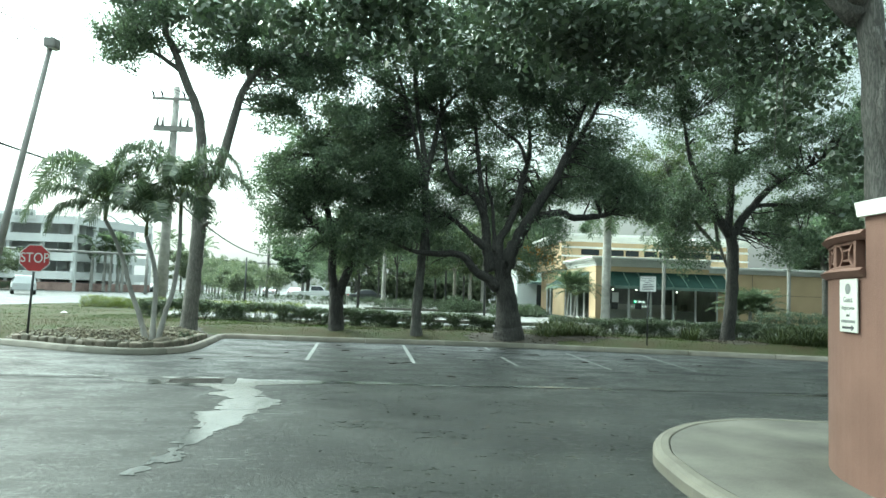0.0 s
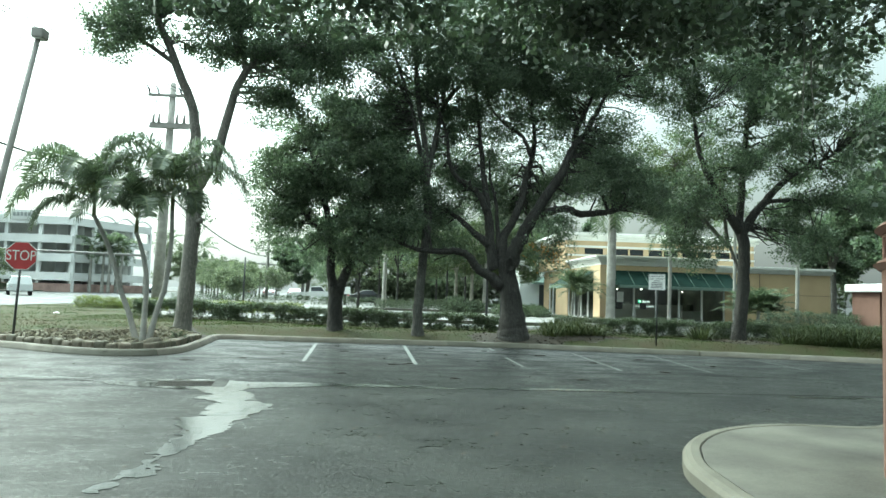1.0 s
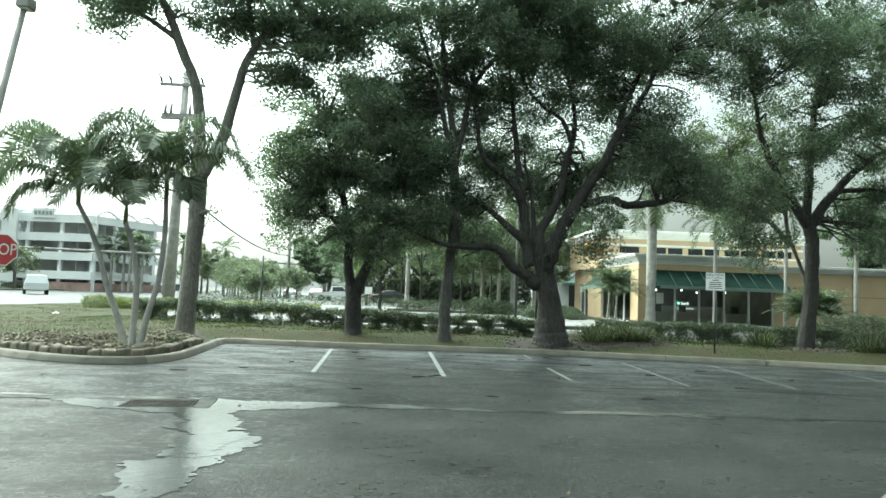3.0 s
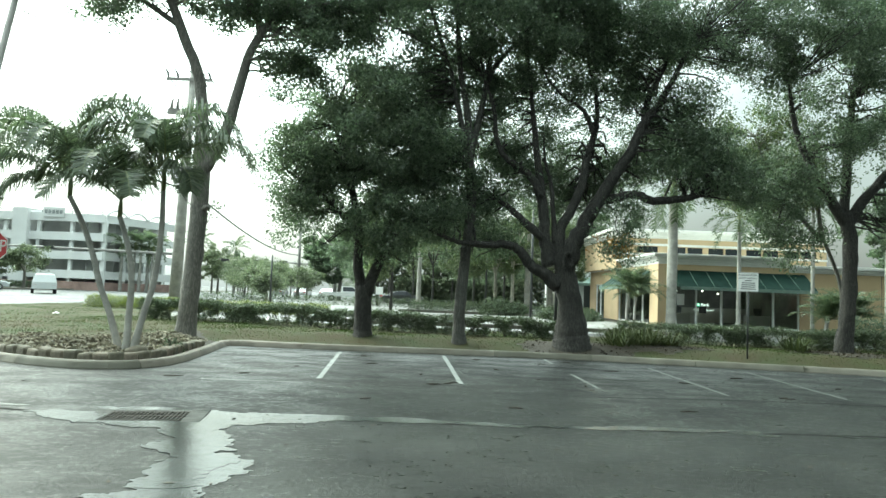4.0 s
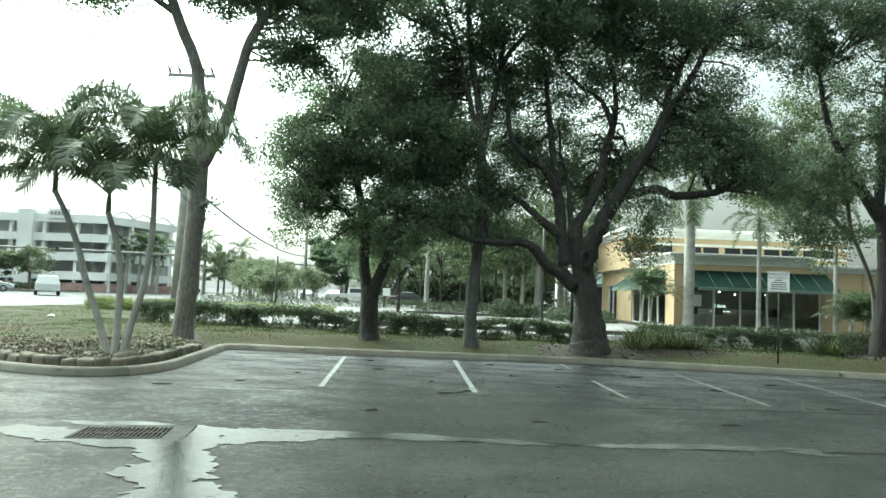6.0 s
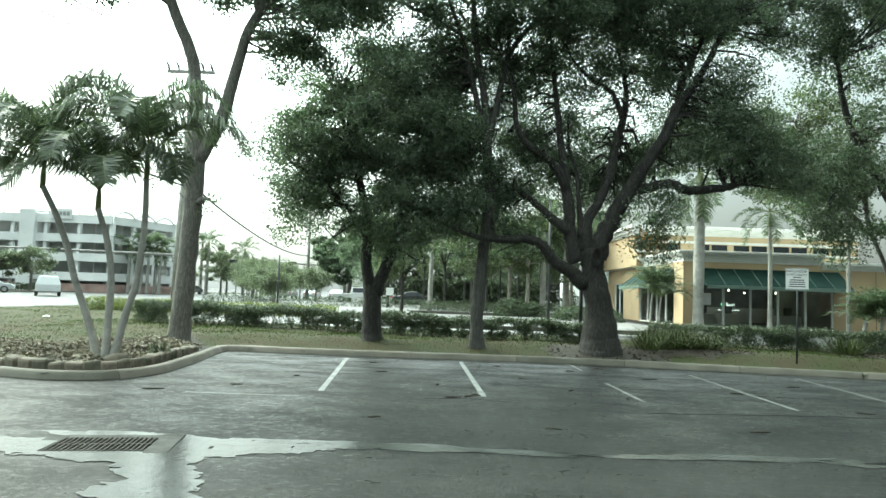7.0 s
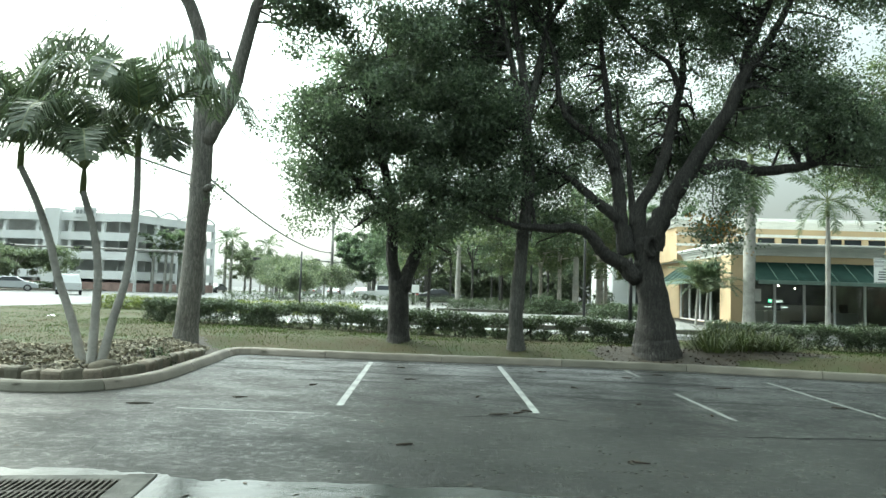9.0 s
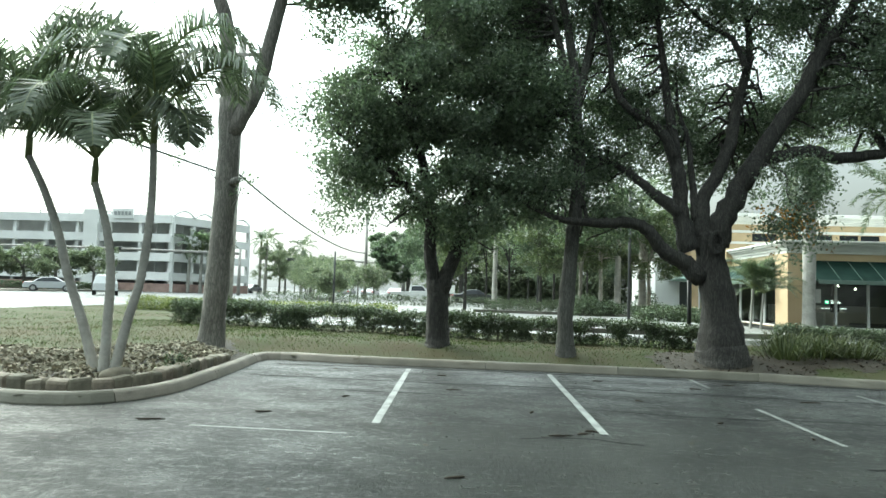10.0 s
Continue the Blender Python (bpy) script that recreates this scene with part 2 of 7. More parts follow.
TRIM = material("off_white_trim", (0.70, 0.70, 0.66), rough=0.6, vary=0.07, scale=1.5, fine=50, bump=0.1)
WHITEWALL = material("white_stucco", (0.68, 0.70, 0.69), rough=0.8, vary=0.08, scale=0.5, fine=60, bump=0.15)
TERRACOTTA = material("terracotta_stucco", (0.15, 0.08, 0.058), rough=0.85, vary=0.1, scale=1.6, fine=80, bump=0.3)
AWNING = material("green_awning_canvas", (0.009, 0.03, 0.023), rough=0.9, vary=0.15, scale=2, fine=70, bump=0.1, spec=0.2)
AWNING_EDGE = material("faded_awning_valance", (0.14, 0.2, 0.17), rough=0.7, vary=0.12, scale=3, fine=60, bump=0.1)
FRAME_WHITE = material("white_aluminium", (0.8, 0.81, 0.8), rough=0.4, vary=0.06, bump=0.05)
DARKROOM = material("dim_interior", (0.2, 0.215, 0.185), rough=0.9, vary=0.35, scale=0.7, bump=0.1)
DARK = material("dark_painted_steel", (0.03, 0.032, 0.033), rough=0.5, vary=0.2, bump=0.1)
STEEL = material("galvanised_steel", (0.38, 0.40, 0.40), rough=0.45, metal=0.7, vary=0.15, bump=0.1)
GREYPOLE = material("weathered_pole", (0.30, 0.29, 0.27), rough=0.8, vary=0.15, scale=2, bump=0.3)
IRON = material("cast_iron", (0.05, 0.046, 0.04), rough=0.75, spec=0.12, vary=0.3, scale=8, bump=0.4)
RED = material("stop_sign_red", (0.42, 0.045, 0.05), rough=0.4, vary=0.08, bump=0)
WHITE = material("sign_white", (0.74, 0.75, 0.72), rough=0.45, vary=0.05, bump=0)
NOTICE = material("weathered_notice_panel", (0.52, 0.52, 0.47), rough=0.5, vary=0.08, scale=4, bump=0)
NOTICE_GREY = material("faded_grey_print", (0.16, 0.17, 0.16), rough=0.6, vary=0.2, scale=9, bump=0)
INK = material("black_ink", (0.03, 0.03, 0.035), rough=0.5, vary=0.05, bump=0)
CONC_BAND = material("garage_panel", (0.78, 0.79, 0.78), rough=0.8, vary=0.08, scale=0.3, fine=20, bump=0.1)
# deck interior colour, paled to put haze into the shaded openings
GARAGE_HAZED = material("garage_hazed_deck", (0.62, 0.63, 0.62), rough=0.9, vary=0.15, scale=0.4, bump=0)
BRICKRED = material("red_brick_base", (0.36, 0.25, 0.22), rough=0.85, vary=0.2, scale=1, bump=0.2)
GLASS = glass_material("window_glass", (0.8, 0.85, 0.83))
CARGLASS = material("dark_car_glass", (0.03, 0.035, 0.04), rough=0.08, vary=0.05, bump=0)
TYRE = material("tyre_rubber", (0.03, 0.03, 0.03), rough=0.8, vary=0.1, bump=0.2)
CHROME = material("alloy_rim", (0.5, 0.5, 0.5), rough=0.3, metal=0.9, vary=0.1, bump=0)


# ---- mesh helpers ----
def link_mesh(name, mesh, mat, parent=None, label="", smooth=False):
    ob = new(name, mesh)
    if mat and not mesh.materials:
        mesh.materials.append(mat)
    if smooth:
        mesh.polygons.foreach_set("use_smooth", [True] * len(mesh.polygons))
    if parent:
        ob.parent = parent
    if label:
        ob["label"] = label
    return ob


def raw(name, verts, faces, mat, parent=None, label="", smooth=False):
    me = bpy.data.meshes.new(name)
    me.from_pydata([tuple(v) for v in verts], [], [tuple(f) for f in faces])
    me.update()
    return link_mesh(name, me, mat, parent, label, smooth)


def part(name, bm, mat, parent=None, label="", smooth=False):
    me = bpy.data.meshes.new(name)
    bmesh.ops.recalc_face_normals(bm, faces=bm.faces[:])
    bm.to_mesh(me)
    bm.free()
    return link_mesh(name, me, mat, parent, label, smooth)


def thing(name, label, category, at=(0, 0, 0), group="", kind="", turn=0):
    e = new(name)
    e.matrix_basis = pose(*at, 0, 0, turn)
    e.empty_display_size = 0.2
    return tagged(e, label, category, group, kind)


def box_bm(lo, hi, bevel=0.0, bm=None):
    bm = bm or bmesh.new()
    c = [(a + b) / 2 for a, b in zip(lo, hi)]
    s = [abs(b - a) for a, b in zip(lo, hi)]
    r = bmesh.ops.create_cube(bm, size=1.0, matrix=Matrix.LocRotScale(c, None, s))
    if bevel:
        es = {e for v in r["verts"] for e in v.link_edges}
        bmesh.ops.bevel(bm, geom=list(es), offset=bevel, segments=2, affect="EDGES", profile=0.5)
    return bm


def box(name, lo, hi, mat, parent=None, bevel=0.0, label=""):
    return part(name, box_bm(lo, hi, bevel), mat, parent, label)


def tube_data(points, radii, sides=8, cap=True):
    """Verts and faces of a tapered tube along points."""
    P = [Vector(p) for p in points]
    verts, faces = [], []
    side = None
    for i, p in enumerate(P):
        d = (P[min(i + 1, len(P) - 1)] - P[max(i - 1, 0)]).normalized()
        if side is None:
            side = d.orthogonal().normalized()
        side = (side - d * side.dot(d)).normalized()
        up = d.cross(side)
        r = float(radii[i] if hasattr(radii, "__len__") else radii)
        for k in range(sides):
            a = 2 * math.pi * k / sides
            verts.append(p + r * (math.cos(a) * side + math.sin(a) * up))
    for i in range(len(P) - 1):
        for k in range(sides):
            a, b = i * sides + k, i * sides + (k + 1) % sides
            faces.append((a, b, b + sides, a + sides))
    if cap:
        faces.append(tuple(range(sides))[::-1])
        faces.append(tuple(range(len(verts) - sides, len(verts))))
    return verts, faces


def join_tubes(tubes):
    V, F = [], []
    for v, f in tubes:
        o = len(V)
        V += v
        F += [tuple(i + o for i in q) for q in f]
    return V, F


def tube(name, points, radii, mat, parent=None, sides=8, label="", smooth=True):
    v, f = tube_data(points, radii, sides)
    return raw(name, v, f, mat, parent, label, smooth)


def spline(points, per=6):
    """Catmull-Rom through points (each with any number of values)."""
    P = np.array(points, float)
    Q = np.vstack([2 * P[0] - P[1], P, 2 * P[-1] - P[-2]])
    out = []
    for i in range(1, len(Q) - 2):
        for k in range(per):
            t = k / per
            a, b, c, d = Q[i - 1], Q[i], Q[i + 1], Q[i + 2]
            out.append(0.5 * (2 * b + (c - a) * t + (2 * a - 5 * b + 4 * c - d) * t * t + (3 * b - a - 3 * c + d) * t ** 3))
    out.append(P[-1])
    return np.array(out)


def quads(name, V, mat, parent=None, label=""):
    """One mesh of many separate four-cornered faces; V is (n, 4, 3)."""
    V = np.ascontiguousarray(V, dtype=np.float32)
    n = len(V)
    me = bpy.data.meshes.new(name)
    me.vertices.add(n * 4)
    me.vertices.foreach_set("co", V.reshape(-1))
    me.loops.add(n * 4)
    me.loops.foreach_set("vertex_index", np.arange(n * 4, dtype=np.int32))
    me.polygons.add(n)
    me.polygons.foreach_set("loop_start", np.arange(0, n * 4, 4, dtype=np.int32))
    me.polygons.foreach_set("loop_total", np.full(n, 4, dtype=np.int32))
    me.update(calc_edges=True)
    me.validate()
    return link_mesh(name, me, mat, parent, label)


def extrude_path(points, profile, closed=False):
    """Sweep a profile of (offset to the left, height) along a ground path of (x, y, z)."""
    P = np.array(points, float)
    n, V, F = len(P), [], []
    for i in range(n):
        a, b = P[max(i - 1, 0)], P[min(i + 1, n - 1)]
        d = (b - a)[:2]
        d /= np.linalg.norm(d) + 1e-9
        nrm = np.array([-d[1], d[0]])
        for o, h in profile:
            V.append((P[i][0] + nrm[0] * o, P[i][1] + nrm[1] * o, P[i][2] + h))
    m = len(profile)
    for i in range(n - 1):
        for k in range(m - 1):
            a = i * m + k
            F.append((a, a + 1, a + m + 1, a + m))
    F.append(tuple(range(m)))
    F.append(tuple(range((n - 1) * m, n * m))[::-1])
    return V, F


# ---- ground ----
def smooth_step(a, b, v):
    t = np.clip((np.asarray(v, float) - a) / (b - a), 0, 1)
    return t * t * (3 - 2 * t)


def ground_z(x, y):
    """The lot falls to a shallow gutter at y = -3.9 and the land beyond the kerb lies a little higher."""
    y = np.asarray(y, float)
    back = 0.012 * np.clip(-3.9 - y, 0, 30)
    dip = -0.025 * np.exp(-((y + 3.9) / 1.4) ** 2)
    return back + dip + 0.36 * smooth_step(6.4, 10, y) + 0.14 * smooth_step(10, 40, y)


def grid_sheet(name, xs, ys, zf, mat, keep=None):
    X, Y = np.meshgrid(xs, ys)
    Z = zf(X, Y)
    V = np.stack([X, Y, Z], -1).reshape(-1, 3)
    nx, ny = len(xs), len(ys)
    i, j = np.meshgrid(np.arange(nx - 1), np.arange(ny - 1))
    a = (j * nx + i).ravel()
    F = np.stack([a, a + 1, a + 1 + nx, a + nx], -1)
    if keep is not None:
        F = F[keep(V[F].mean(1))]
        used, inv = np.unique(F, return_inverse=True)
        V, F = V[used], inv.reshape(F.shape)
    me = bpy.data.meshes.new(name)
    me.from_pydata(V.tolist(), [], F.tolist())
    me.update()
    return link_mesh(name, me, mat, smooth=True)


far_steps = [60, 90, 140, 220, 400, 800, 2000]
gx = np.array([-v for v in far_steps[::-1]] + list(np.arange(-50, 50.1, 2.5)) + far_steps, float)
gy = np.array([-v for v in far_steps[::-1]] + list(np.arange(-45, -12, 3)) + list(np.arange(-12, 14, 0.5)) + list(np.arange(14, 50, 3)) + far_steps, float)
ground = tagged(grid_sheet("ground", gx, gy, ground_z, ASPHALT), "dark wet asphalt parking lot after rain", "ground", kind="structure")

# the kerb: one line round the planted corner and along the stalls (x, y)
KERB_LINE = spline([(-19.5, 9.5), (-16.0, 6.2), (-12.0, 3.7), (-8.0, 1.75), (-6.0, 0.62), (-4.8, 0.2), (-3.95, 0.3), (-3.45, 0.85), (-3.25, 1.8),
                    (-3.4, 4.0), (-3.62, 6.1), (-3.55, 6.5), (-3.2, 6.55), (-2.0, 6.4), (0.0, 6.25), (3.7, 6.15), (6.5, 5.9), (9.2, 5.3), (12.8, 4.5), (16.5, 3.6), (22.0, 2.0), (30.0, -0.5)], 8)


def resample(line, step):
    line = np.asarray(line, float)
    d = np.r_[0, np.cumsum(np.linalg.norm(np.diff(line, axis=0), axis=1))]
    n = max(2, int(round(d[-1] / step)) + 1)
    s = np.linspace(0, d[-1], n)
    return np.stack([np.interp(s, d, line[:, k]) for k in range(line.shape[1])], -1)


KERB_FINE = resample(KERB_LINE, 0.2)


def distance_to(line, pts):
    out = np.full(len(pts), 1e9)
    for k in range(0, len(pts), 20000):
        q = pts[k:k + 20000, None, :2] - line[None, :, :2]
        out[k:k + 20000] = np.sqrt((q ** 2).sum(-1)).min(1)
    return out


def inside(poly, pts):
    x, y = pts[:, 0], pts[:, 1]
    c = np.zeros(len(pts), bool)
    for (x1, y1), (x2, y2) in zip(poly, np.roll(poly, -1, 0)):
        hit = ((y1 > y) != (y2 > y)) & (x < (x2 - x1) * (y - y1) / (y2 - y1 + 1e-12) + x1)
        c ^= hit
    return c


kerb = thing("kerb", "worn pale concrete kerb along the parking stalls", "kerb", kind="structure")
profile = [(-0.035, -0.25), (-0.03, 0.02), (0.0, 0.085), (0.025, 0.125), (0.055, 0.148), (0.09, 0.155), (0.15, 0.155), (0.17, 0.14), (0.17, -0.25)]
gutter = resample(KERB_LINE, 0.3)
for k in range(0, len(gutter) - 1, 9):
    seg = gutter[k:k + 10].copy()
    if len(seg) < 2:
        continue
    seg[-1] = seg[-1] + (seg[-2] - seg[-1]) * 0.04
    seg3 = [(x, y, 0.0 + random.uniform(-0.004, 0.004)) for x, y in seg]
    v, f = extrude_path(seg3, profile)
    raw("kerb_section", v, f, KERB, kerb, smooth=False)

# lawn behind the kerb: rises from it to a low bank
LAWN_POLY = np.vstack([KERB_LINE, [(30.0, 9.3), (18.0, 9.6), (6.0, 11.2), (2.0, 12.0), (-8.0, 13.5), (-15.0, 34.0), (-17.5, 34.0), (-18.2, 14.0)]])


def lawn_z(x, y):
    pts = np.stack([np.ravel(x), np.ravel(y)], -1)
    d = distance_to(KERB_FINE[::2], pts).reshape(np.shape(x))
    rough = 0.02 * np.sin(np.asarray(x) * 2.3) * np.sin(np.asarray(y) * 1.9 + 1)
    return 0.10 + 0.27 * smooth_step(0.0, 1.7, d) + rough * smooth_step(0.2, 1.0, d) + 0.08 * smooth_step(9, 14, y)


def lawn_at(x, y):
    return float(lawn_z(np.array([x]), np.array([y]))[0])


def bed_mask(c):
    """Mulched ground: the corner bed, and rings under the trees."""
    wob = 0.25 * np.sin(c[:, 0] * 5.1) + 0.2 * np.sin(c[:, 1] * 4.3 + 2) + 0.12 * np.sin(c[:, 0] * 13 + c[:, 1] * 9)
    m = np.zeros(len(c), bool)
    for x, y, rx, ry in ((-5.3, 1.9, 3.4, 1.9), (-4.3, 4.3, 1.2, 2.4), (6.3, 6.8, 1.7, 1.1), (8.6, 7.0, 1.6, 0.7), (14.3, 6.7, 1.4, 0.9)):
        m |= ((c[:, 0] - x) / rx) ** 2 + ((c[:, 1] - y) / ry) ** 2 < 1 + wob
    return m


lx, ly = np.arange(-20, 30.2, 0.14), np.arange(-5, 34.2, 0.14)
tagged(grid_sheet("lawn", lx, ly, lawn_z, GRASS, lambda c: inside(LAWN_POLY, c[:, :2]) & (distance_to(KERB_FINE, c) > 0.1) & ~bed_mask(c)), "wet green lawn verge with worn brown patches", "lawn", kind="structure")
tagged(grid_sheet("mulch_bed", lx, ly, lambda x, y: lawn_z(x, y) + 0.012, MULCH, lambda c: inside(LAWN_POLY, c[:, :2]) & (distance_to(KERB_FINE, c) > 0.1) & bed_mask(c)), "brown mulch and leaf litter under the trees", "mulch", kind="structure")

rng = np.random.default_rng(3)


def blades(name, n, lo, hi, height, mat, label, ok, parent=None):
    """Grass blades scattered over the lawn."""
    P = rng.uniform(lo, hi, (n, 2))
    P = P[inside(LAWN_POLY, P) & ok(P)]
    P = P[distance_to(KERB_FINE, P) > 0.14]
    z = lawn_z(P[:, 0], P[:, 1])
    m = len(P)
    a = rng.uniform(0, 2 * np.pi, m)
    h = rng.uniform(0.5, 1.2, m) * height
    w = 0.008
    lean = rng.normal(0, 0.45, (m, 2)) * h[:, None]
    base = np.stack([P[:, 0], P[:, 1], z - 0.01], -1)
    side = np.stack([np.cos(a) * w, np.sin(a) * w, np.zeros(m)], -1)
    tip = base + np.stack([lean[:, 0], lean[:, 1], h], -1)
    return tagged(quads(name, np.stack([base - side, base + side, tip + side * 0.2, tip - side * 0.2], 1), mat, parent), label, "grass", kind="stuff")


def patchy(P, sign=1):
    v = np.sin(P[:, 0] * 1.3 + 2 * np.sin(P[:, 1] * 0.8)) + np.sin(P[:, 1] * 1.7 + P[:, 0] * 0.6) + rng.normal(0, 0.7, len(P))
    # trodden thin: the ground before the palm bed and a strip along the kerb
    worn = ((P[:, 0] + 9.5) / 5.5) ** 2 + ((P[:, 1] - 6.2) / 3.4) ** 2 < 1 + 0.35 * v
    worn |= distance_to(KERB_FINE, P) < 0.75 + 0.25 * v
    return (sign * v > -0.3) & (rng.uniform(0, 1, len(P)) > np.where(worn, 0.72 if sign > 0 else 0.0, 0.0)) | (worn & (sign < 0) & (rng.uniform(0, 1, len(P)) < 0.5))


blades("grass", 110000, (-10, 1), (19, 13), 0.05, BLADE, "short wet green grass", lambda P: patchy(P) & ~bed_mask(P))
blades("grass", 34000, (-19, 1), (-4, 33), 0.06, BLADE, "short wet green grass", lambda P: patchy(P) & ~bed_mask(P))
blades("dry_grass", 42000, (-16, 0), (19, 12), 0.05, DRYBLADE, "thin dry brown grass", lambda P: patchy(P, -1))

# wood chips and fallen leaves in the corner bed
n = 15000
P = rng.uniform((-8.6, 0.4), (-3.3, 6.0), (n, 2))
P = P[inside(LAWN_POLY, P) & bed_mask(P) & (distance_to(KERB_FINE, P) > 0.42)]
n = len(P)
a, L, W = rng.uniform(0, np.pi, n), rng.uniform(0.018, 0.06, n), rng.uniform(0.008, 0.02, n)
z = lawn_z(P[:, 0], P[:, 1]) + 0.025
d1 = np.stack([np.cos(a) * L, np.sin(a) * L, rng.normal(0, 0.016, n)], -1)
d2 = np.stack([-np.sin(a) * W, np.cos(a) * W, rng.normal(0, 0.012, n)], -1)
c = np.stack([P[:, 0], P[:, 1], z], -1)
tagged(quads("wood_chips", np.stack([c - d1 - d2, c + d1 - d2, c + d1 + d2, c - d1 + d2], 1), CHIP), "pale wood chips and dead leaves on the corner bed", "mulch", kind="stuff")

# scalloped edging stones standing behind the kerb
edging = thing("stone_edging", "row of rounded brown edging stones round the palm bed", "edging", kind="structure")
inner = resample(KERB_LINE, 0.05)
sel = inner[(inner[:, 0] > -8.6) & (inner[:, 0] < -3.0) & (inner[:, 1] < 5.2)]
sel = resample(sel, 0.365)
bm = box_bm((-0.17, -0.12, -0.16), (0.17, 0.12, 0.13), 0.05)
stone_mesh = bpy.data.meshes.new("edging_stone")
for v in bm.verts:
    if v.co.z > 0:
        v.co.z -= 1.3 * v.co.x ** 2
    if v.co.y < 0:
        v.co.y += 2.2 * v.co.x ** 2
bm.to_mesh(stone_mesh)
bm.free()
stone_mesh.materials.append(STONE)
for k in range(1, len(sel) - 1):
    d = sel[k + 1] - sel[k - 1]
    d /= np.linalg.norm(d)
    nrm = np.array([-d[1], d[0]])
    p = sel[k] + nrm * 0.34
    ob = new("edging_stone", stone_mesh)
    ob.parent = edging
    ob.matrix_basis = pose(p[0], p[1], 0.18 + random.uniform(-0.03, 0.03), random.uniform(-9, 9), random.uniform(-8, 8), math.degrees(math.atan2(d[1], d[0])) + random.uniform(-6, 6))

# ---- stall lines, painted on the asphalt ----
def stripe(x0, y0, x1, y1, w, paint=PAINT, label="worn white painted stall line on wet asphalt"):
    L = math.hypot(x1 - x0, y1 - y0)
    nx, ny = -(y1 - y0) / L * w / 2, (x1 - x0) / L * w / 2
    n = max(2, int(L / 0.12))
    V, F = [], []
    for i in range(n + 1):
        t = i / n
        x, y = x0 + (x1 - x0) * t, y0 + (y1 - y0) * t
        e = random.uniform(-0.008, 0.008)
        for s in (-1, 1):
            q = (x + s * nx * (1 + e * 6), y + s * ny * (1 + e * 6))
            V.append((*q, float(ground_z(*q)) + 0.005))
        if i:
            F.append((2 * i - 2, 2 * i - 1, 2 * i + 1, 2 * i))
    return tagged(raw("stall_line", V, F, paint), label, "road marking", "stall lines", "structure")


for (x0, y0, x1, y1) in ((-0.36, 5.75, 0.0, -0.02), (2.46, 5.7, 2.67, -0.08)):
    stripe(x0, y0, x1, y1, 0.1)
for (x0, y0, x1, y1) in ((5.2, 5.75, 5.22, 4.5), (5.23, 2.3, 5.28, -0.15), (7.62, 4.3, 7.58, -0.5), (10.05, 4.3, 9.82, -0.4), (13.02, 3.9, 12.98, 0.6)):
    stripe(x0, y0, x1, y1, 0.075, FADED, "faded white stall line on wet asphalt")
stripe(-2.0, -0.62, -0.2, -0.66, 0.05, PAINT, "faint thin white line on the asphalt")

# tar seams across the stalls
SEAM = material("tar_seam", (0.012, 0.012, 0.011), rough=0.9, vary=0.1, bump=0.1, spec=0.08)
def seam(points, w):
    line = resample(spline(points, 5), 0.25)
    line = line + rng.normal(0, 0.025, line.shape)
    V, F = extrude_path([(x, y, float(ground_z(x, y)) + 0.003) for x, y in line], [(-w, 0), (w, 0)])
    tagged(raw("tar_seam", V, F[:-2], SEAM), "dark tar seam across wet asphalt", "seam", "tar seams", "structure")


for pts, w in ((((-3.0, 3.9), (0, 3.75), (4, 3.7), (9, 3.2)), 0.035), (((-1.2, 2.5), (0.4, 2.5), (1.0, 2.4)), 0.02), (((1.7, -0.5), (2.4, -0.35), (3.0, -0.6)), 0.025), (((5, -1.2), (9, -1.0), (14, -1.6)), 0.03), (((-14, -3.75), (-7, -3.95), (-3, -4.05)), 0.05), (((0.0, -3.9), (4, -3.95), (9, -3.85), (15, -3.9)), 0.055), (((-3.1, 5.75), (0, 5.85), (4, 5.75), (7, 5.5), (10, 4.85)), 0.05), (((2.8, 1.6), (4.2, 1.35), (6.2, 1.4), (8.8, 0.9)), 0.018)):
    seam(pts, w)


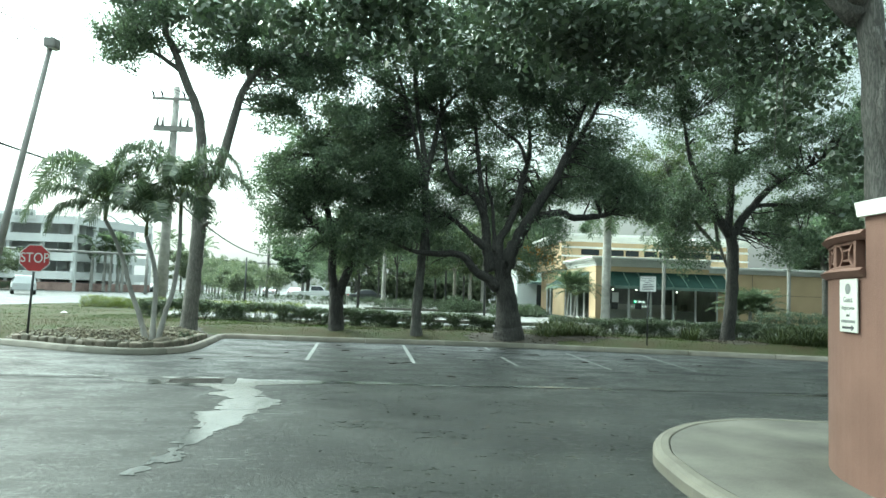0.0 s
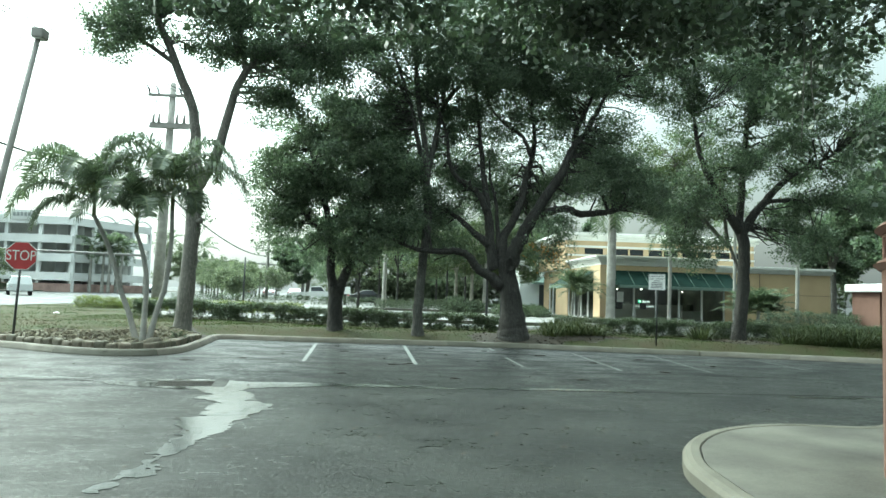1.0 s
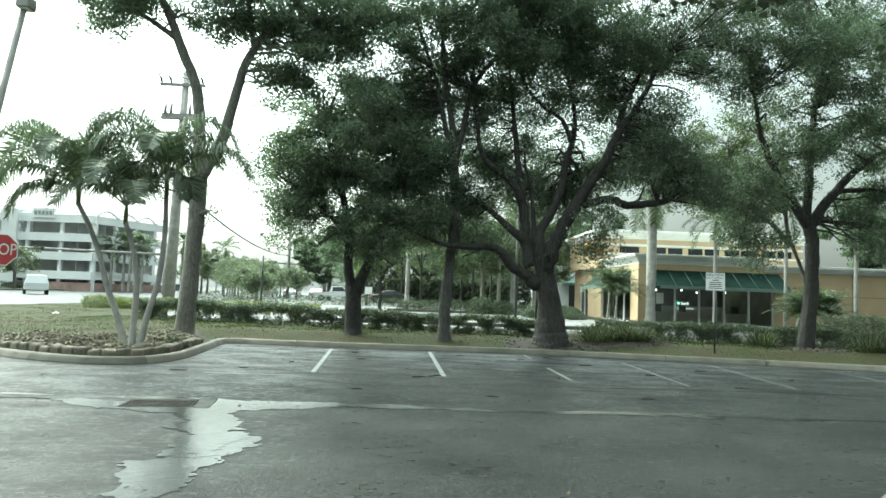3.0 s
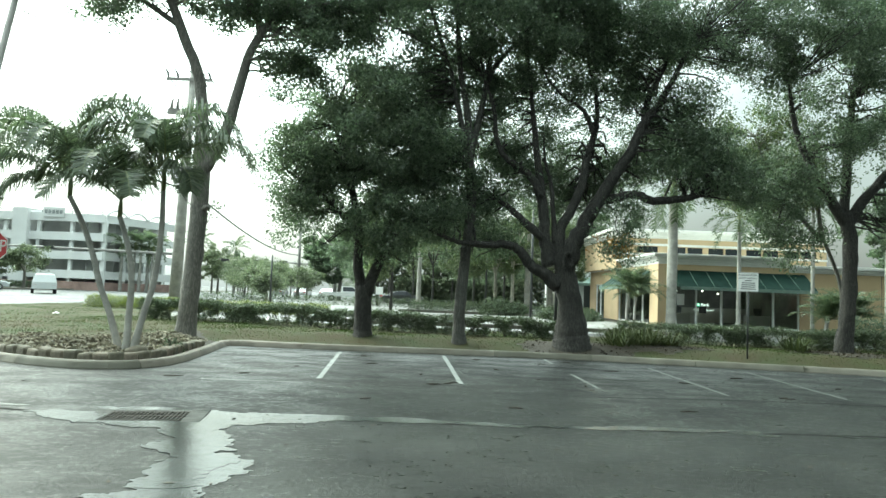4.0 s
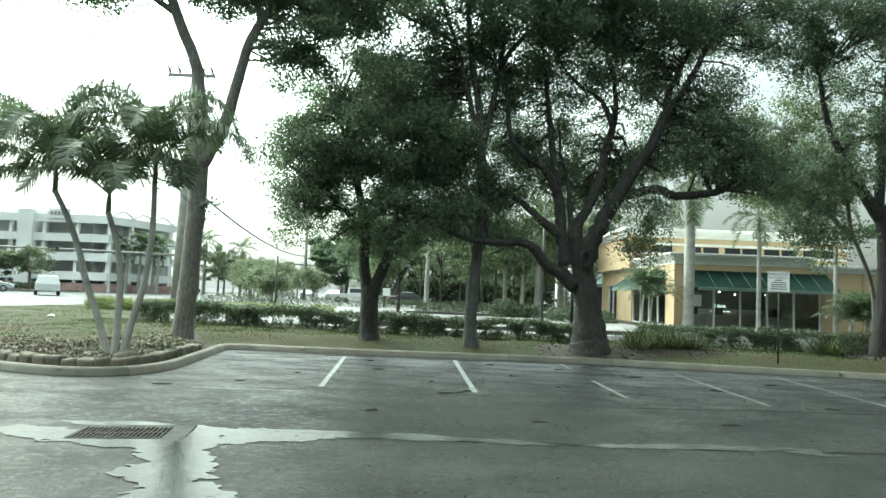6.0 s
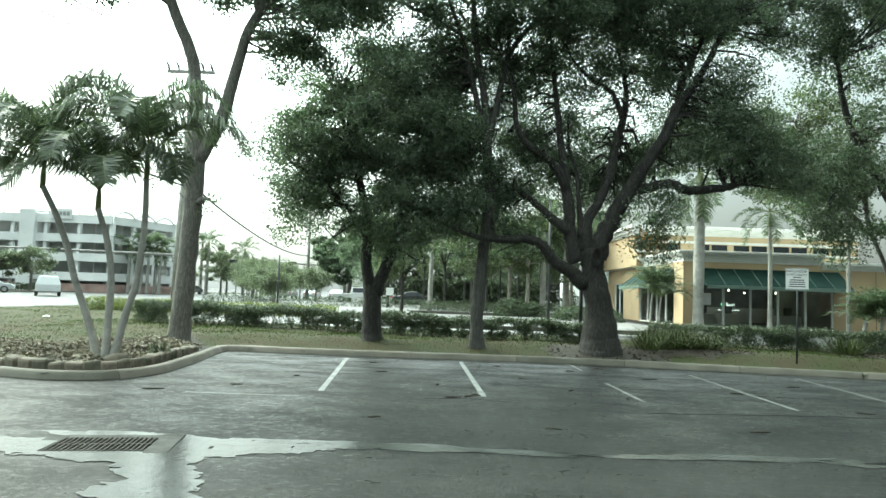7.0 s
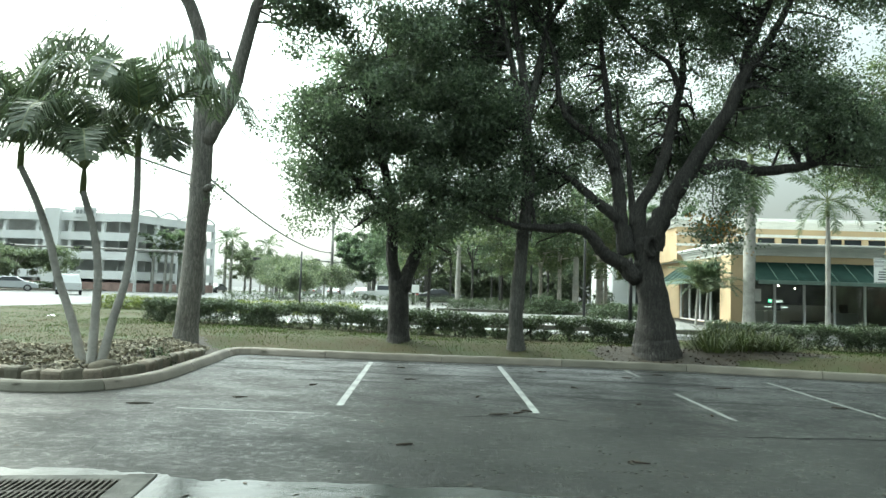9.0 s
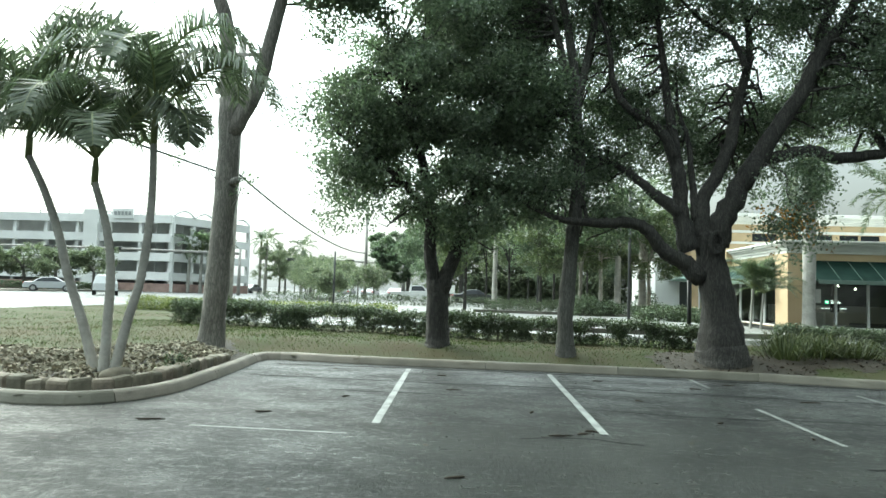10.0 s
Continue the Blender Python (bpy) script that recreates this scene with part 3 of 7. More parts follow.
# ---- standing water: the gutter line and the puddle round the drain ----
def water_sheet(name, x0, x1, y0, y1, step, field, label, mat=WATER, lift=0.006):
    """A flat sheet wherever field(x, y) > 0, cut along its edge."""
    xs, ys = np.arange(x0, x1, step), np.arange(y0, y1, step)
    X, Y = np.meshgrid(xs, ys)
    Fv = field(X, Y)
    # drop specks too small to hold water
    wet, seen = Fv > 0, np.zeros(Fv.shape, bool)
    for start in zip(*np.nonzero(wet)):
        if seen[start]:
            continue
        seen[start], group = True, [start]
        for j, i in group:
            for q in ((j + 1, i), (j - 1, i), (j, i + 1), (j, i - 1)):
                if 0 <= q[0] < len(ys) and 0 <= q[1] < len(xs) and wet[q] and not seen[q]:
                    seen[q] = True
                    group.append(q)
        if len(group) < 30:
            for q in group:
                Fv[q] = -0.01
    V, F = [], []
    for j in range(len(ys) - 1):
        for i in range(len(xs) - 1):
            q = [(j, i), (j, i + 1), (j + 1, i + 1), (j + 1, i)]
            f = [Fv[a] for a in q]
            if max(f) <= 0:
                continue
            poly = []
            for k in range(4):
                (pa, pb), (fa, fb) = (q[k], q[(k + 1) % 4]), (f[k], f[(k + 1) % 4])
                A, B = (X[pa], Y[pa]), (X[pb], Y[pb])
                if fa > 0:
                    poly.append(A)
                if fa * fb < 0:
                    t = fa / (fa - fb)
                    poly.append((A[0] + (B[0] - A[0]) * t, A[1] + (B[1] - A[1]) * t))
            if len(poly) > 2:
                o = len(V)
                V += [(px, py, float(ground_z(px, py)) + lift) for px, py in poly]
                F.append(tuple(range(o, o + len(poly))))
    return tagged(raw(name, V, F, mat, smooth=True), label, "water", kind="structure")


def ragged(X, Y, sx, sy):
    """Uneven edge of a sheet of water: layered noise at about -0.5 to 0.5."""
    out = [noise.fractal(Vector((x * sx, y * sy, 3.7)), 0.8, 2.1, 4) for x, y in zip(X.ravel(), Y.ravel())]
    return np.array(out).reshape(X.shape)


def ripple(X, Y, s=1.0):
    return (np.sin(X * 3.1 * s + 1.7 * np.sin(Y * 2.3 * s)) + np.sin(Y * 4.7 * s + 1.3 * np.sin(X * 1.9 * s + 1)) + 0.6 * np.sin(X * 9.3 * s + Y * 7.1 * s) + 0.4 * np.sin(X * 17 * s - Y * 13 * s)) / 3.0


def seg_field(X, Y, pts):
    """How deep inside a chain of round-ended strips (x, y, half width)."""
    best = np.full(X.shape, -9.0)
    for (ax, ay, ar), (bx, by, br) in zip(pts, pts[1:]):
        dx, dy = bx - ax, by - ay
        t = np.clip(((X - ax) * dx + (Y - ay) * dy) / (dx * dx + dy * dy), 0, 1)
        best = np.maximum(best, ar + (br - ar) * t - np.hypot(X - ax - t * dx, Y - ay - t * dy))
    return best


DRAIN = (-1.5, -4.22)
GRATE_TURN = radians(9)


def off_grate(X, Y):
    """Below zero over the grate, where the water falls through."""
    x, y = X - DRAIN[0], Y - DRAIN[1]
    u, v = x * math.cos(GRATE_TURN) + y * math.sin(GRATE_TURN), -x * math.sin(GRATE_TURN) + y * math.cos(GRATE_TURN)
    return np.maximum(np.abs(u) - 0.5, np.abs(v) - 0.34) * 4


water_sheet("puddle", -3.6, 2.6, -7.5, -2.8, 0.032, lambda X, Y: np.minimum(off_grate(X, Y), np.maximum(
    seg_field(X, Y, [(-3.1, -4.1, 0.06), (-2.2, -4.35, 0.42), (-1.4, -4.3, 0.68), (-0.75, -4.25, 0.62), (-0.25, -4.15, 0.45), (0.35, -4.05, 0.22), (1.1, -3.95, 0.02)]),
    seg_field(X, Y, [(-0.72, -4.5, 0.38), (-0.55, -5.2, 0.38), (-0.33, -5.9, 0.38), (-0.05, -6.6, 0.38), (-0.03, -7.3, 0.3)])) + 0.07 * ripple(X, Y, 0.9) + 0.16 * ragged(X, Y, 1.6, 2.6) + 0.1 * ragged(X, Y, 9.0, 14.0) - 0.03),
            "puddle of rain water round the drain", lift=0.008)
water_sheet("puddle", -1.2, 1.2, -12.0, -6.4, 0.032, lambda X, Y: seg_field(X, Y, [(0.0, -6.6, 0.42), (-0.02, -7.4, 0.36), (-0.08, -8.1, 0.32), (0.02, -8.9, 0.24), (0.0, -9.8, 0.16), (-0.12, -11.0, 0.1)]) + 0.05 * ripple(X + 3, Y, 1.1) + 0.14 * ragged(X, Y, 2.0, 2.0) + 0.1 * ragged(X, Y, 8.0, 12.0) - 0.02,
            "puddle of rain water running to the drain")
water_sheet("gutter_water", -14, 14, -4.7, -3.1, 0.05, lambda X, Y: 0.06 + 0.03 * (X > 0.8) - np.abs(Y + 3.84 + 0.035 * np.clip(X - 2, 0, 9) - 0.12 * np.clip(-2.5 - X, 0, 4) + 0.05 * np.sin(X * 0.7)) + 0.05 * ripple(X * 0.6, Y, 1.0) + 0.3 * ragged(X, Y, 0.9, 3.5), "thin line of rain water along the gutter")

# ---- the drain ----
drain = thing("drain_grate", "rusty iron drain grate in a concrete collar", "drain", (DRAIN[0], DRAIN[1], float(ground_z(*DRAIN)) + 0.004), turn=9)
GW, GD = 0.48, 0.32
for lo, hi in (((-GW - 0.2, -GD - 0.12, -0.1), (-GW, GD + 0.16, 0.002)), ((GW, -GD - 0.12, -0.1), (GW + 0.24, GD + 0.16, 0.012)), ((-GW, GD, -0.1), (GW, GD + 0.16, 0.004)), ((-GW, -GD - 0.12, -0.1), (GW, -GD, 0.0))):
    box("collar", lo, hi, WETCONC, drain, 0.008)
box("pit", (-GW, -GD, -0.11), (GW, GD, -0.04), INK, drain)
for y in (-GD + 0.03, 0.0, GD - 0.03):
    box("crossbar", (-GW, y - 0.025, -0.04), (GW, y + 0.025, 0.012), IRON, drain, 0.004)
for k in range(19):
    x = -GW + 0.03 + k * (2 * GW - 0.06) / 18
    box("bar", (x - 0.01, -GD, -0.04), (x + 0.01, GD, 0.016), IRON, drain)

# ---- concrete apron with its rounded kerb ----
apron = thing("concrete_apron", "raised pale concrete apron with a rounded kerb", "pavement", kind="structure")
A_LINE = resample(spline([(5.3, -16.0), (4.75, -12.5), (4.78, -10.8), (5.02, -9.9), (5.4, -9.2), (5.95, -8.6), (6.55, -8.25), (7.2, -8.1), (8.1, -8.2), (8.75, -7.75), (9.5, -7.35), (10.8, -7.2), (14.0, -7.1)], 8), 0.12)
AZ = [float(ground_z(x, y)) for x, y in A_LINE]
v, f = extrude_path([(x, y, z) for (x, y), z in zip(A_LINE, AZ)], [(0.0, -0.1), (0.0, 0.10), (-0.03, 0.14), (-0.08, 0.155), (-0.16, 0.155), (-0.17, 0.145)])
raw("apron_kerb", v, f, KERB, apron)
edge = [(x, y, z + 0.148) for (x, y), z in zip(A_LINE, AZ)]
inn = extrude_path(edge, [(-0.18, 0.0)])[0]
poly = inn + [(14.0, -16.0, inn[0][2])]
raw("apron_slab", poly + [(x, y, z - 0.2) for x, y, z in poly], [tuple(range(len(poly)))[::-1]] + [(i, (i + 1) % len(poly), (i + 1) % len(poly) + len(poly), i + len(poly)) for i in range(len(poly))], CONCRETE, apron)

# fallen leaves stuck to the wet asphalt
LITTER = material("leaf_litter", (0.062, 0.05, 0.032), rough=0.9, vary=0.25, per="island", bump=0)
n = 420
P = np.stack([rng.uniform(-9, 14, n), rng.uniform(-11, 6.0, n)], -1)
P[: n // 2] = np.stack([rng.uniform(-3, 12, n // 2), 5.9 - rng.exponential(1.1, n // 2)], -1)
P = P[~inside(LAWN_POLY, P)]
n = len(P)
a, L, W = rng.uniform(0, 2 * np.pi, n), rng.uniform(0.02, 0.055, n), rng.uniform(0.01, 0.022, n)
z = ground_z(P[:, 0], P[:, 1]) + 0.012
d1 = np.stack([np.cos(a) * L, np.sin(a) * L, rng.normal(0, 0.003, n)], -1)
d2 = np.stack([-np.sin(a) * W, np.cos(a) * W, rng.normal(0, 0.003, n)], -1)
c = np.stack([P[:, 0], P[:, 1], z], -1)
tagged(quads("fallen_foliage", np.stack([c - d1, c - d2, c + d1, c + d2], 1), LITTER), "dead leaves stuck to the wet asphalt", "fallen leaves", kind="stuff")

# twigs and dark scraps on the asphalt
TWIG = material("wet_twig", (0.045, 0.036, 0.027), rough=0.85, vary=0.2, bump=0.2, spec=0.2)
for k, (x, y, L, turn) in enumerate([(0.75, 3.0, 0.32, 5), (2.15, -0.25, 0.4, 12), (2.55, 0.05, 0.2, -5), (2.42, -0.12, 0.25, 20), (4.9, 4.3, 0.3, 0), (6.4, 3.2, 0.5, 3), (1.9, 1.2, 0.2, 60), (4.3, 1.0, 0.18, 30), (3.6, 2.6, 0.2, -40), (-1.5, 0.4, 0.3, 8), (-2.6, -0.4, 0.45, 4), (5.1, 0.2, 0.2, 70), (7.4, 1.3, 0.3, -10), (9.1, 2.6, 0.4, 12), (8.6, -0.6, 0.35, -20), (1.1, -2.2, 0.25, 15), (3.4, -2.6, 0.3, -12), (6.1, -2.4, 0.4, 8), (-0.8, 1.9, 0.2, 35), (3.3, 4.9, 0.3, 6), (5.7, 5.0, 0.25, -15), (10.6, 1.2, 0.3, 25), (0.4, 4.8, 0.2, 10)]):
    L *= 0.75
    P = [(x + math.cos(radians(turn)) * L * (u - 0.5) + random.uniform(-0.02, 0.02), y + math.sin(radians(turn)) * L * (u - 0.5) + random.uniform(-0.03, 0.03)) for u in np.linspace(0, 1, 6)]
    tagged(tube("twig", [(a, b, float(ground_z(a, b)) + 0.008) for a, b in P], [0.005, 0.012, 0.016, 0.012, 0.009, 0.003], TWIG, None, 5), "dark wet twig fallen on the asphalt", "twig", "fallen twigs")

# leaf litter over the mulch under the trees
n = 5000
P = rng.uniform((1.5, 4.6), (17.5, 8.6), (n, 2))
P = P[inside(LAWN_POLY, P) & bed_mask(P) & (distance_to(KERB_FINE, P) > 0.2)]
n = len(P)
a, L, W = rng.uniform(0, np.pi, n), rng.uniform(0.02, 0.06, n), rng.uniform(0.012, 0.025, n)
c = np.stack([P[:, 0], P[:, 1], lawn_z(P[:, 0], P[:, 1]) + 0.026], -1)
d1 = np.stack([np.cos(a) * L, np.sin(a) * L, rng.normal(0, 0.014, n)], -1)
d2 = np.stack([-np.sin(a) * W, np.cos(a) * W, rng.normal(0, 0.01, n)], -1)
tagged(quads("leaf_litter", np.stack([c - d1, c - d2, c + d1, c + d2], 1), LITTER), "brown leaf litter under the oak", "leaf litter", kind="stuff")

# boulder at the foot of the palms
bm = bmesh.new()
bmesh.ops.create_icosphere(bm, subdivisions=3, radius=1.0)
for v in bm.verts:
    v.co *= 1 + 0.22 * noise.noise(v.co * 1.6) + 0.06 * noise.noise(v.co * 5)
    v.co = Vector((v.co.x * 0.24, v.co.y * 0.16, v.co.z * 0.15))
ob = tagged(part("boulder", bm, STONE, smooth=True), "rough grey-brown boulder at the foot of the palms", "stone")
ob.matrix_basis = pose(-3.92, 1.2, lawn_at(-3.92, 1.2) + 0.06, 0, 0, 20)

# the second lot behind the hedge: pale wet concrete
tagged(grid_sheet("second_lot", np.linspace(-14.5, 12.6, 20), np.linspace(13.4, 64, 40), lambda x, y: ground_z(x, y) + 0.012, LOTPAVE), "pale wet paving of the lot behind the hedge", "pavement", kind="structure")
for (x0, y0, x1, y1) in ((-3.0, 15.4, 12.5, 14.6), (-14.0, 23.0, 0.0, 22.4), (0.0, 31.6, 12.4, 31.0)):
    tagged(raw("lot_kerb", *extrude_path([(x0 + (x1 - x0) * k / 8, y0 + (y1 - y0) * k / 8, float(ground_z(0, y0))) for k in range(9)], [(-0.2, 0.0), (-0.2, 0.16), (0.2, 0.16), (0.2, 0.0)]), CONCRETE), "pale concrete kerb in the second lot", "kerb", kind="structure")


# ---- trees ----
def limb_path(pts, per=5, wob=0.05):
    """A limb through (x, y, z, radius) points, with small kinks."""
    S = spline(pts, per)
    S[1:-1, :3] += rng.normal(0, 1, (len(S) - 2, 3)) * S[1:-1, 3:4] * wob * 3
    return S


def leaf_cards(C, per, spread, size, width, up=0.4, flat=0.6, hang=0.0):
    """Kite-shaped leaves in sprays round each centre of C."""
    n = len(C) * per
    base = np.repeat(C, per, 0)
    off = rng.normal(0, 1, (n, 3))
    off *= (rng.uniform(0, 1, n) ** 0.5 / np.linalg.norm(off, axis=1))[:, None] * spread * 1.8
    off[:, 2] = off[:, 2] * flat - hang * np.abs(off[:, 2])
    c = base + off
    d = rng.normal(0, 1, (n, 3))
    d[:, 2] -= 0.35
    d /= np.linalg.norm(d, axis=1)[:, None]
    nrm = rng.normal(0, 1, (n, 3))
    nrm[:, 2] += up * 2
    s = np.cross(d, nrm)
    s /= np.linalg.norm(s, axis=1)[:, None] + 1e-9
    k = np.cross(s, d)
    L = size * rng.uniform(0.6, 1.25, n)[:, None]
    W = width * rng.uniform(0.7, 1.2, n)[:, None]
    a = c - d * L * 0.5
    b = c + s * W * 0.5 - d * L * 0.08 + k * W * 0.15
    e = c + d * L * 0.5
    f = c - s * W * 0.5 - d * L * 0.08 + k * W * 0.15
    return np.stack([a, b, e, f], 1)


def blob_points(blobs):
    """Random points inside ellipsoids (x, y, z, rx, ry, rz, count), gathered into flat sprays with gaps between them."""
    out = []
    for x, y, z, rx, ry, rz, count in blobs:
        k = max(6, count // 26)
        d = rng.normal(0, 1, (k, 3))
        d /= np.linalg.norm(d, axis=1)[:, None]
        r = rng.uniform(0.1, 1.0, k) ** 0.5
        r *= 1 + 0.3 * np.sin(d[:, 0] * 5 + x) * np.sin(d[:, 2] * 4 + z) + 0.15 * rng.normal(0, 1, k)
        c = np.array([x, y, z]) + d * r[:, None] * (rx, ry, rz)
        i = rng.integers(0, k, count)
        w = rng.uniform(0.22, 0.55, k)[i][:, None]
        o = rng.normal(0, 1, (count, 3))
        o *= (rng.uniform(0, 1, count) ** 0.5 / np.linalg.norm(o, axis=1))[:, None] * w * (1.5, 1.5, 1.1)
        o[:, 2] -= 0.2 * (o[:, 0] ** 2 + o[:, 1] ** 2)
        out.append(c[i] + o)
    return np.vstack(out)


def tree(name, label, trunk, limbs, blobs, leaf, bark, per=14, spread=0.16, size=0.11, width=0.056, twigs=260, sides=12, dense=1.5, hang=0.0, loose=None, flat=0.6):
    t = thing(name, label, "tree", tuple(trunk[0][:3]))
    inv = Matrix.Translation(-Vector(trunk[0][:3]))

    def local(V):
        return [inv @ Vector(v) for v in V]

    S = limb_path(trunk, 6, 0.004)
    v, f = tube_data([s[:3] for s in S], [s[3] for s in S], sides)
    v = [p + Vector((noise.noise(p * 3.0), noise.noise(p * 3.0 + Vector((7, 0, 0))), 0)) * min(0.05, 0.12 * S[1][3]) for p in v]
    raw("trunk", local(v), f, bark, t, smooth=True)
    starts = [S]
    for pts in limbs:
        Q = limb_path(pts, 5, 0.03)
        v, f = tube_data([s[:3] for s in Q], [s[3] for s in Q], 9)
        raw("limb", local(v), f, bark, t, smooth=True)
        starts.append(Q)
    wood = np.vstack(starts[1:] if limbs else starts)
    C = blob_points([(*b[:6], int(b[6] * dense)) for b in blobs])
    tubes = []
    pick = rng.permutation(len(C))[:twigs]
    for i in pick:
        c = C[i]
        dd = np.linalg.norm(wood[:, :3] - c, axis=1) + np.where(wood[:, 2] > c[2] + 0.3, 2.0, 0)
        j = int(np.argmin(dd))
        a, r0 = wood[j, :3], min(wood[j, 3] * 0.5, 0.045)
        far = np.linalg.norm(c - a)
        if far > 2.2:
            a, r0 = c + (a - c) * 2.2 / far, min(r0, 0.02)
        m1 = a + (c - a) * 0.35 + rng.normal(0, 0.1, 3) + (0, 0, 0.12)
        m2 = a + (c - a) * 0.7 + rng.normal(0, 0.12, 3)
        tubes.append(tube_data([a, m1, m2, c], [r0, r0 * 0.7, r0 * 0.45, 0.004], 4, False))
    v, f = join_tubes(tubes)
    tagged(raw("branchwork", local(v), f, bark, t, smooth=True), kind="stuff")
    V = leaf_cards(C, per, spread, size, width, hang=hang, flat=flat)
    V = V - np.array(trunk[0][:3])
    tagged(quads("crown", V, leaf, t), kind="stuff")
    if loose:
        lb, lper, lmat, lname = loose
        V = leaf_cards(blob_points(lb), lper, 0.09, size, width) - np.array(trunk[0][:3])
        tagged(quads(lname, V, lmat, t), kind="stuff")
    return t


# grey-barked forked tree at the end of the palm bed
tree("forked_tree", "tall grey-barked tree forking into two limbs", [(-4.78, 6.30, 0.02, 0.344), (-4.76, 6.30, 0.65, 0.27), (-4.65, 6.30, 2.55, 0.242), (-4.59, 6.30, 4.34, 0.233), (-4.62, 6.30, 5.71, 0.223)],
     [[(-4.62, 6.30, 4.76, 0.205), (-4.68, 6.30, 6.45, 0.177), (-4.83, 6.30, 7.61, 0.158), (-5.47, 6.30, 9.08, 0.14), (-6.10, 6.20, 10.56, 0.102), (-6.73, 6.10, 11.93, 0.0558)],
      [(-4.60, 6.30, 4.87, 0.205), (-4.01, 6.30, 5.97, 0.172), (-3.69, 6.30, 7.29, 0.149), (-3.25, 6.30, 8.77, 0.126), (-2.04, 6.40, 10.35, 0.102), (-1.35, 6.50, 12.03, 0.0465)],
      [(-5.47, 6.30, 9.08, 0.093), (-6.62, 6.20, 9.82, 0.0651), (-7.89, 6.10, 10.35, 0.0279)],
      [(-3.15, 6.30, 8.87, 0.093), (-3.46, 6.40, 10.45, 0.0651), (-3.88, 6.40, 12.03, 0.0279)],
      [(-2.83, 6.30, 9.40, 0.0744), (-1.78, 6.20, 9.82, 0.0465), (-0.83, 6.10, 9.93, 0.0186)],
      [(-4.40, 6.12, 3.25, 0.016), (-4.22, 6.08, 3.55, 0.011), (-4.16, 6.08, 3.95, 0.005)], [(-4.78, 6.12, 3.9, 0.014), (-4.95, 6.08, 4.1, 0.01), (-5.02, 6.08, 4.35, 0.005)],
      [(-4.46, 6.20, 3.81, 0.093), (-4.31, 6.15, 3.87, 0.0837), (-4.25, 6.10, 3.92, 0.0279)]],
     [(-4.18, 6.08, 3.78, 0.06, 0.06, 0.22, 2), (-4.99, 6.08, 4.2, 0.06, 0.06, 0.15, 2), (-6.73, 6.20, 10.88, 1.48, 2.00, 1.37, 640), (-4.20, 6.30, 9.72, 0.95, 0.90, 0.63, 200), (-2.41, 6.20, 9.40, 0.84, 0.90, 0.63, 180), (-5.36, 6.40, 12.77, 2.32, 2.60, 1.69, 700), (-2.83, 6.40, 11.72, 2.11, 2.20, 1.79, 800), (-1.35, 6.30, 10.14, 1.37, 1.50, 1.05, 420), (-4.52, 6.40, 11.09, 1.58, 1.60, 0.95, 380), (-2.30, 6.20, 8.13, 0.90, 0.90, 0.53, 170), (-7.26, 6.10, 9.72, 1.05, 1.20, 0.53, 170), (-1.35, 6.20, 8.66, 0.74, 0.80, 0.53, 150)],
     LEAF, PALEBARK, per=16, spread=0.17, twigs=340)

# dense double-stemmed tree
tree("dense_tree", "dense dark green tree on two leaning stems", [(0.03, 7.7, 0.25, 0.34), (0.03, 7.7, 0.6, 0.27), (0.0, 7.7, 1.4, 0.25), (-0.02, 7.7, 1.85, 0.24)],
     [[(-0.05, 7.7, 1.6, 0.17), (-0.2, 7.7, 2.6, 0.15), (-0.22, 7.7, 3.6, 0.13), (-0.6, 7.6, 5.2, 0.1), (-1.2, 7.5, 7.0, 0.05)],
      [(0.08, 7.7, 1.6, 0.19), (0.35, 7.7, 2.4, 0.16), (0.62, 7.8, 3.4, 0.14), (0.9, 7.9, 5.0, 0.1), (1.2, 8.0, 7.2, 0.05)],
      [(-0.22, 7.7, 3.4, 0.09), (-1.2, 7.4, 4.4, 0.06), (-2.4, 7.2, 5.2, 0.03)]],
     # the last blob is an extra crown top, added to shade the ground
     [(-0.2, 7.6, 6.0, 2.7, 2.6, 2.2, 2300), (-1.8, 7.5, 5.5, 1.4, 2.0, 1.5, 620), (-0.5, 7.4, 7.9, 1.9, 2.2, 1.3, 760), (1.6, 7.6, 5.6, 1.9, 2.0, 2.0, 1000), (-0.2, 7.4, 3.7, 2.3, 1.8, 0.9, 420), (0.9, 7.2, 3.2, 0.8, 0.8, 0.7, 120), (-2.2, 7.4, 4.3, 0.8, 1.2, 0.7, 220), (-0.6, 7.4, 10.6, 2.0, 2.2, 0.9, 320)],
     LEAF_DEEP, BARK, per=15, spread=0.2, twigs=300, dense=1.12)

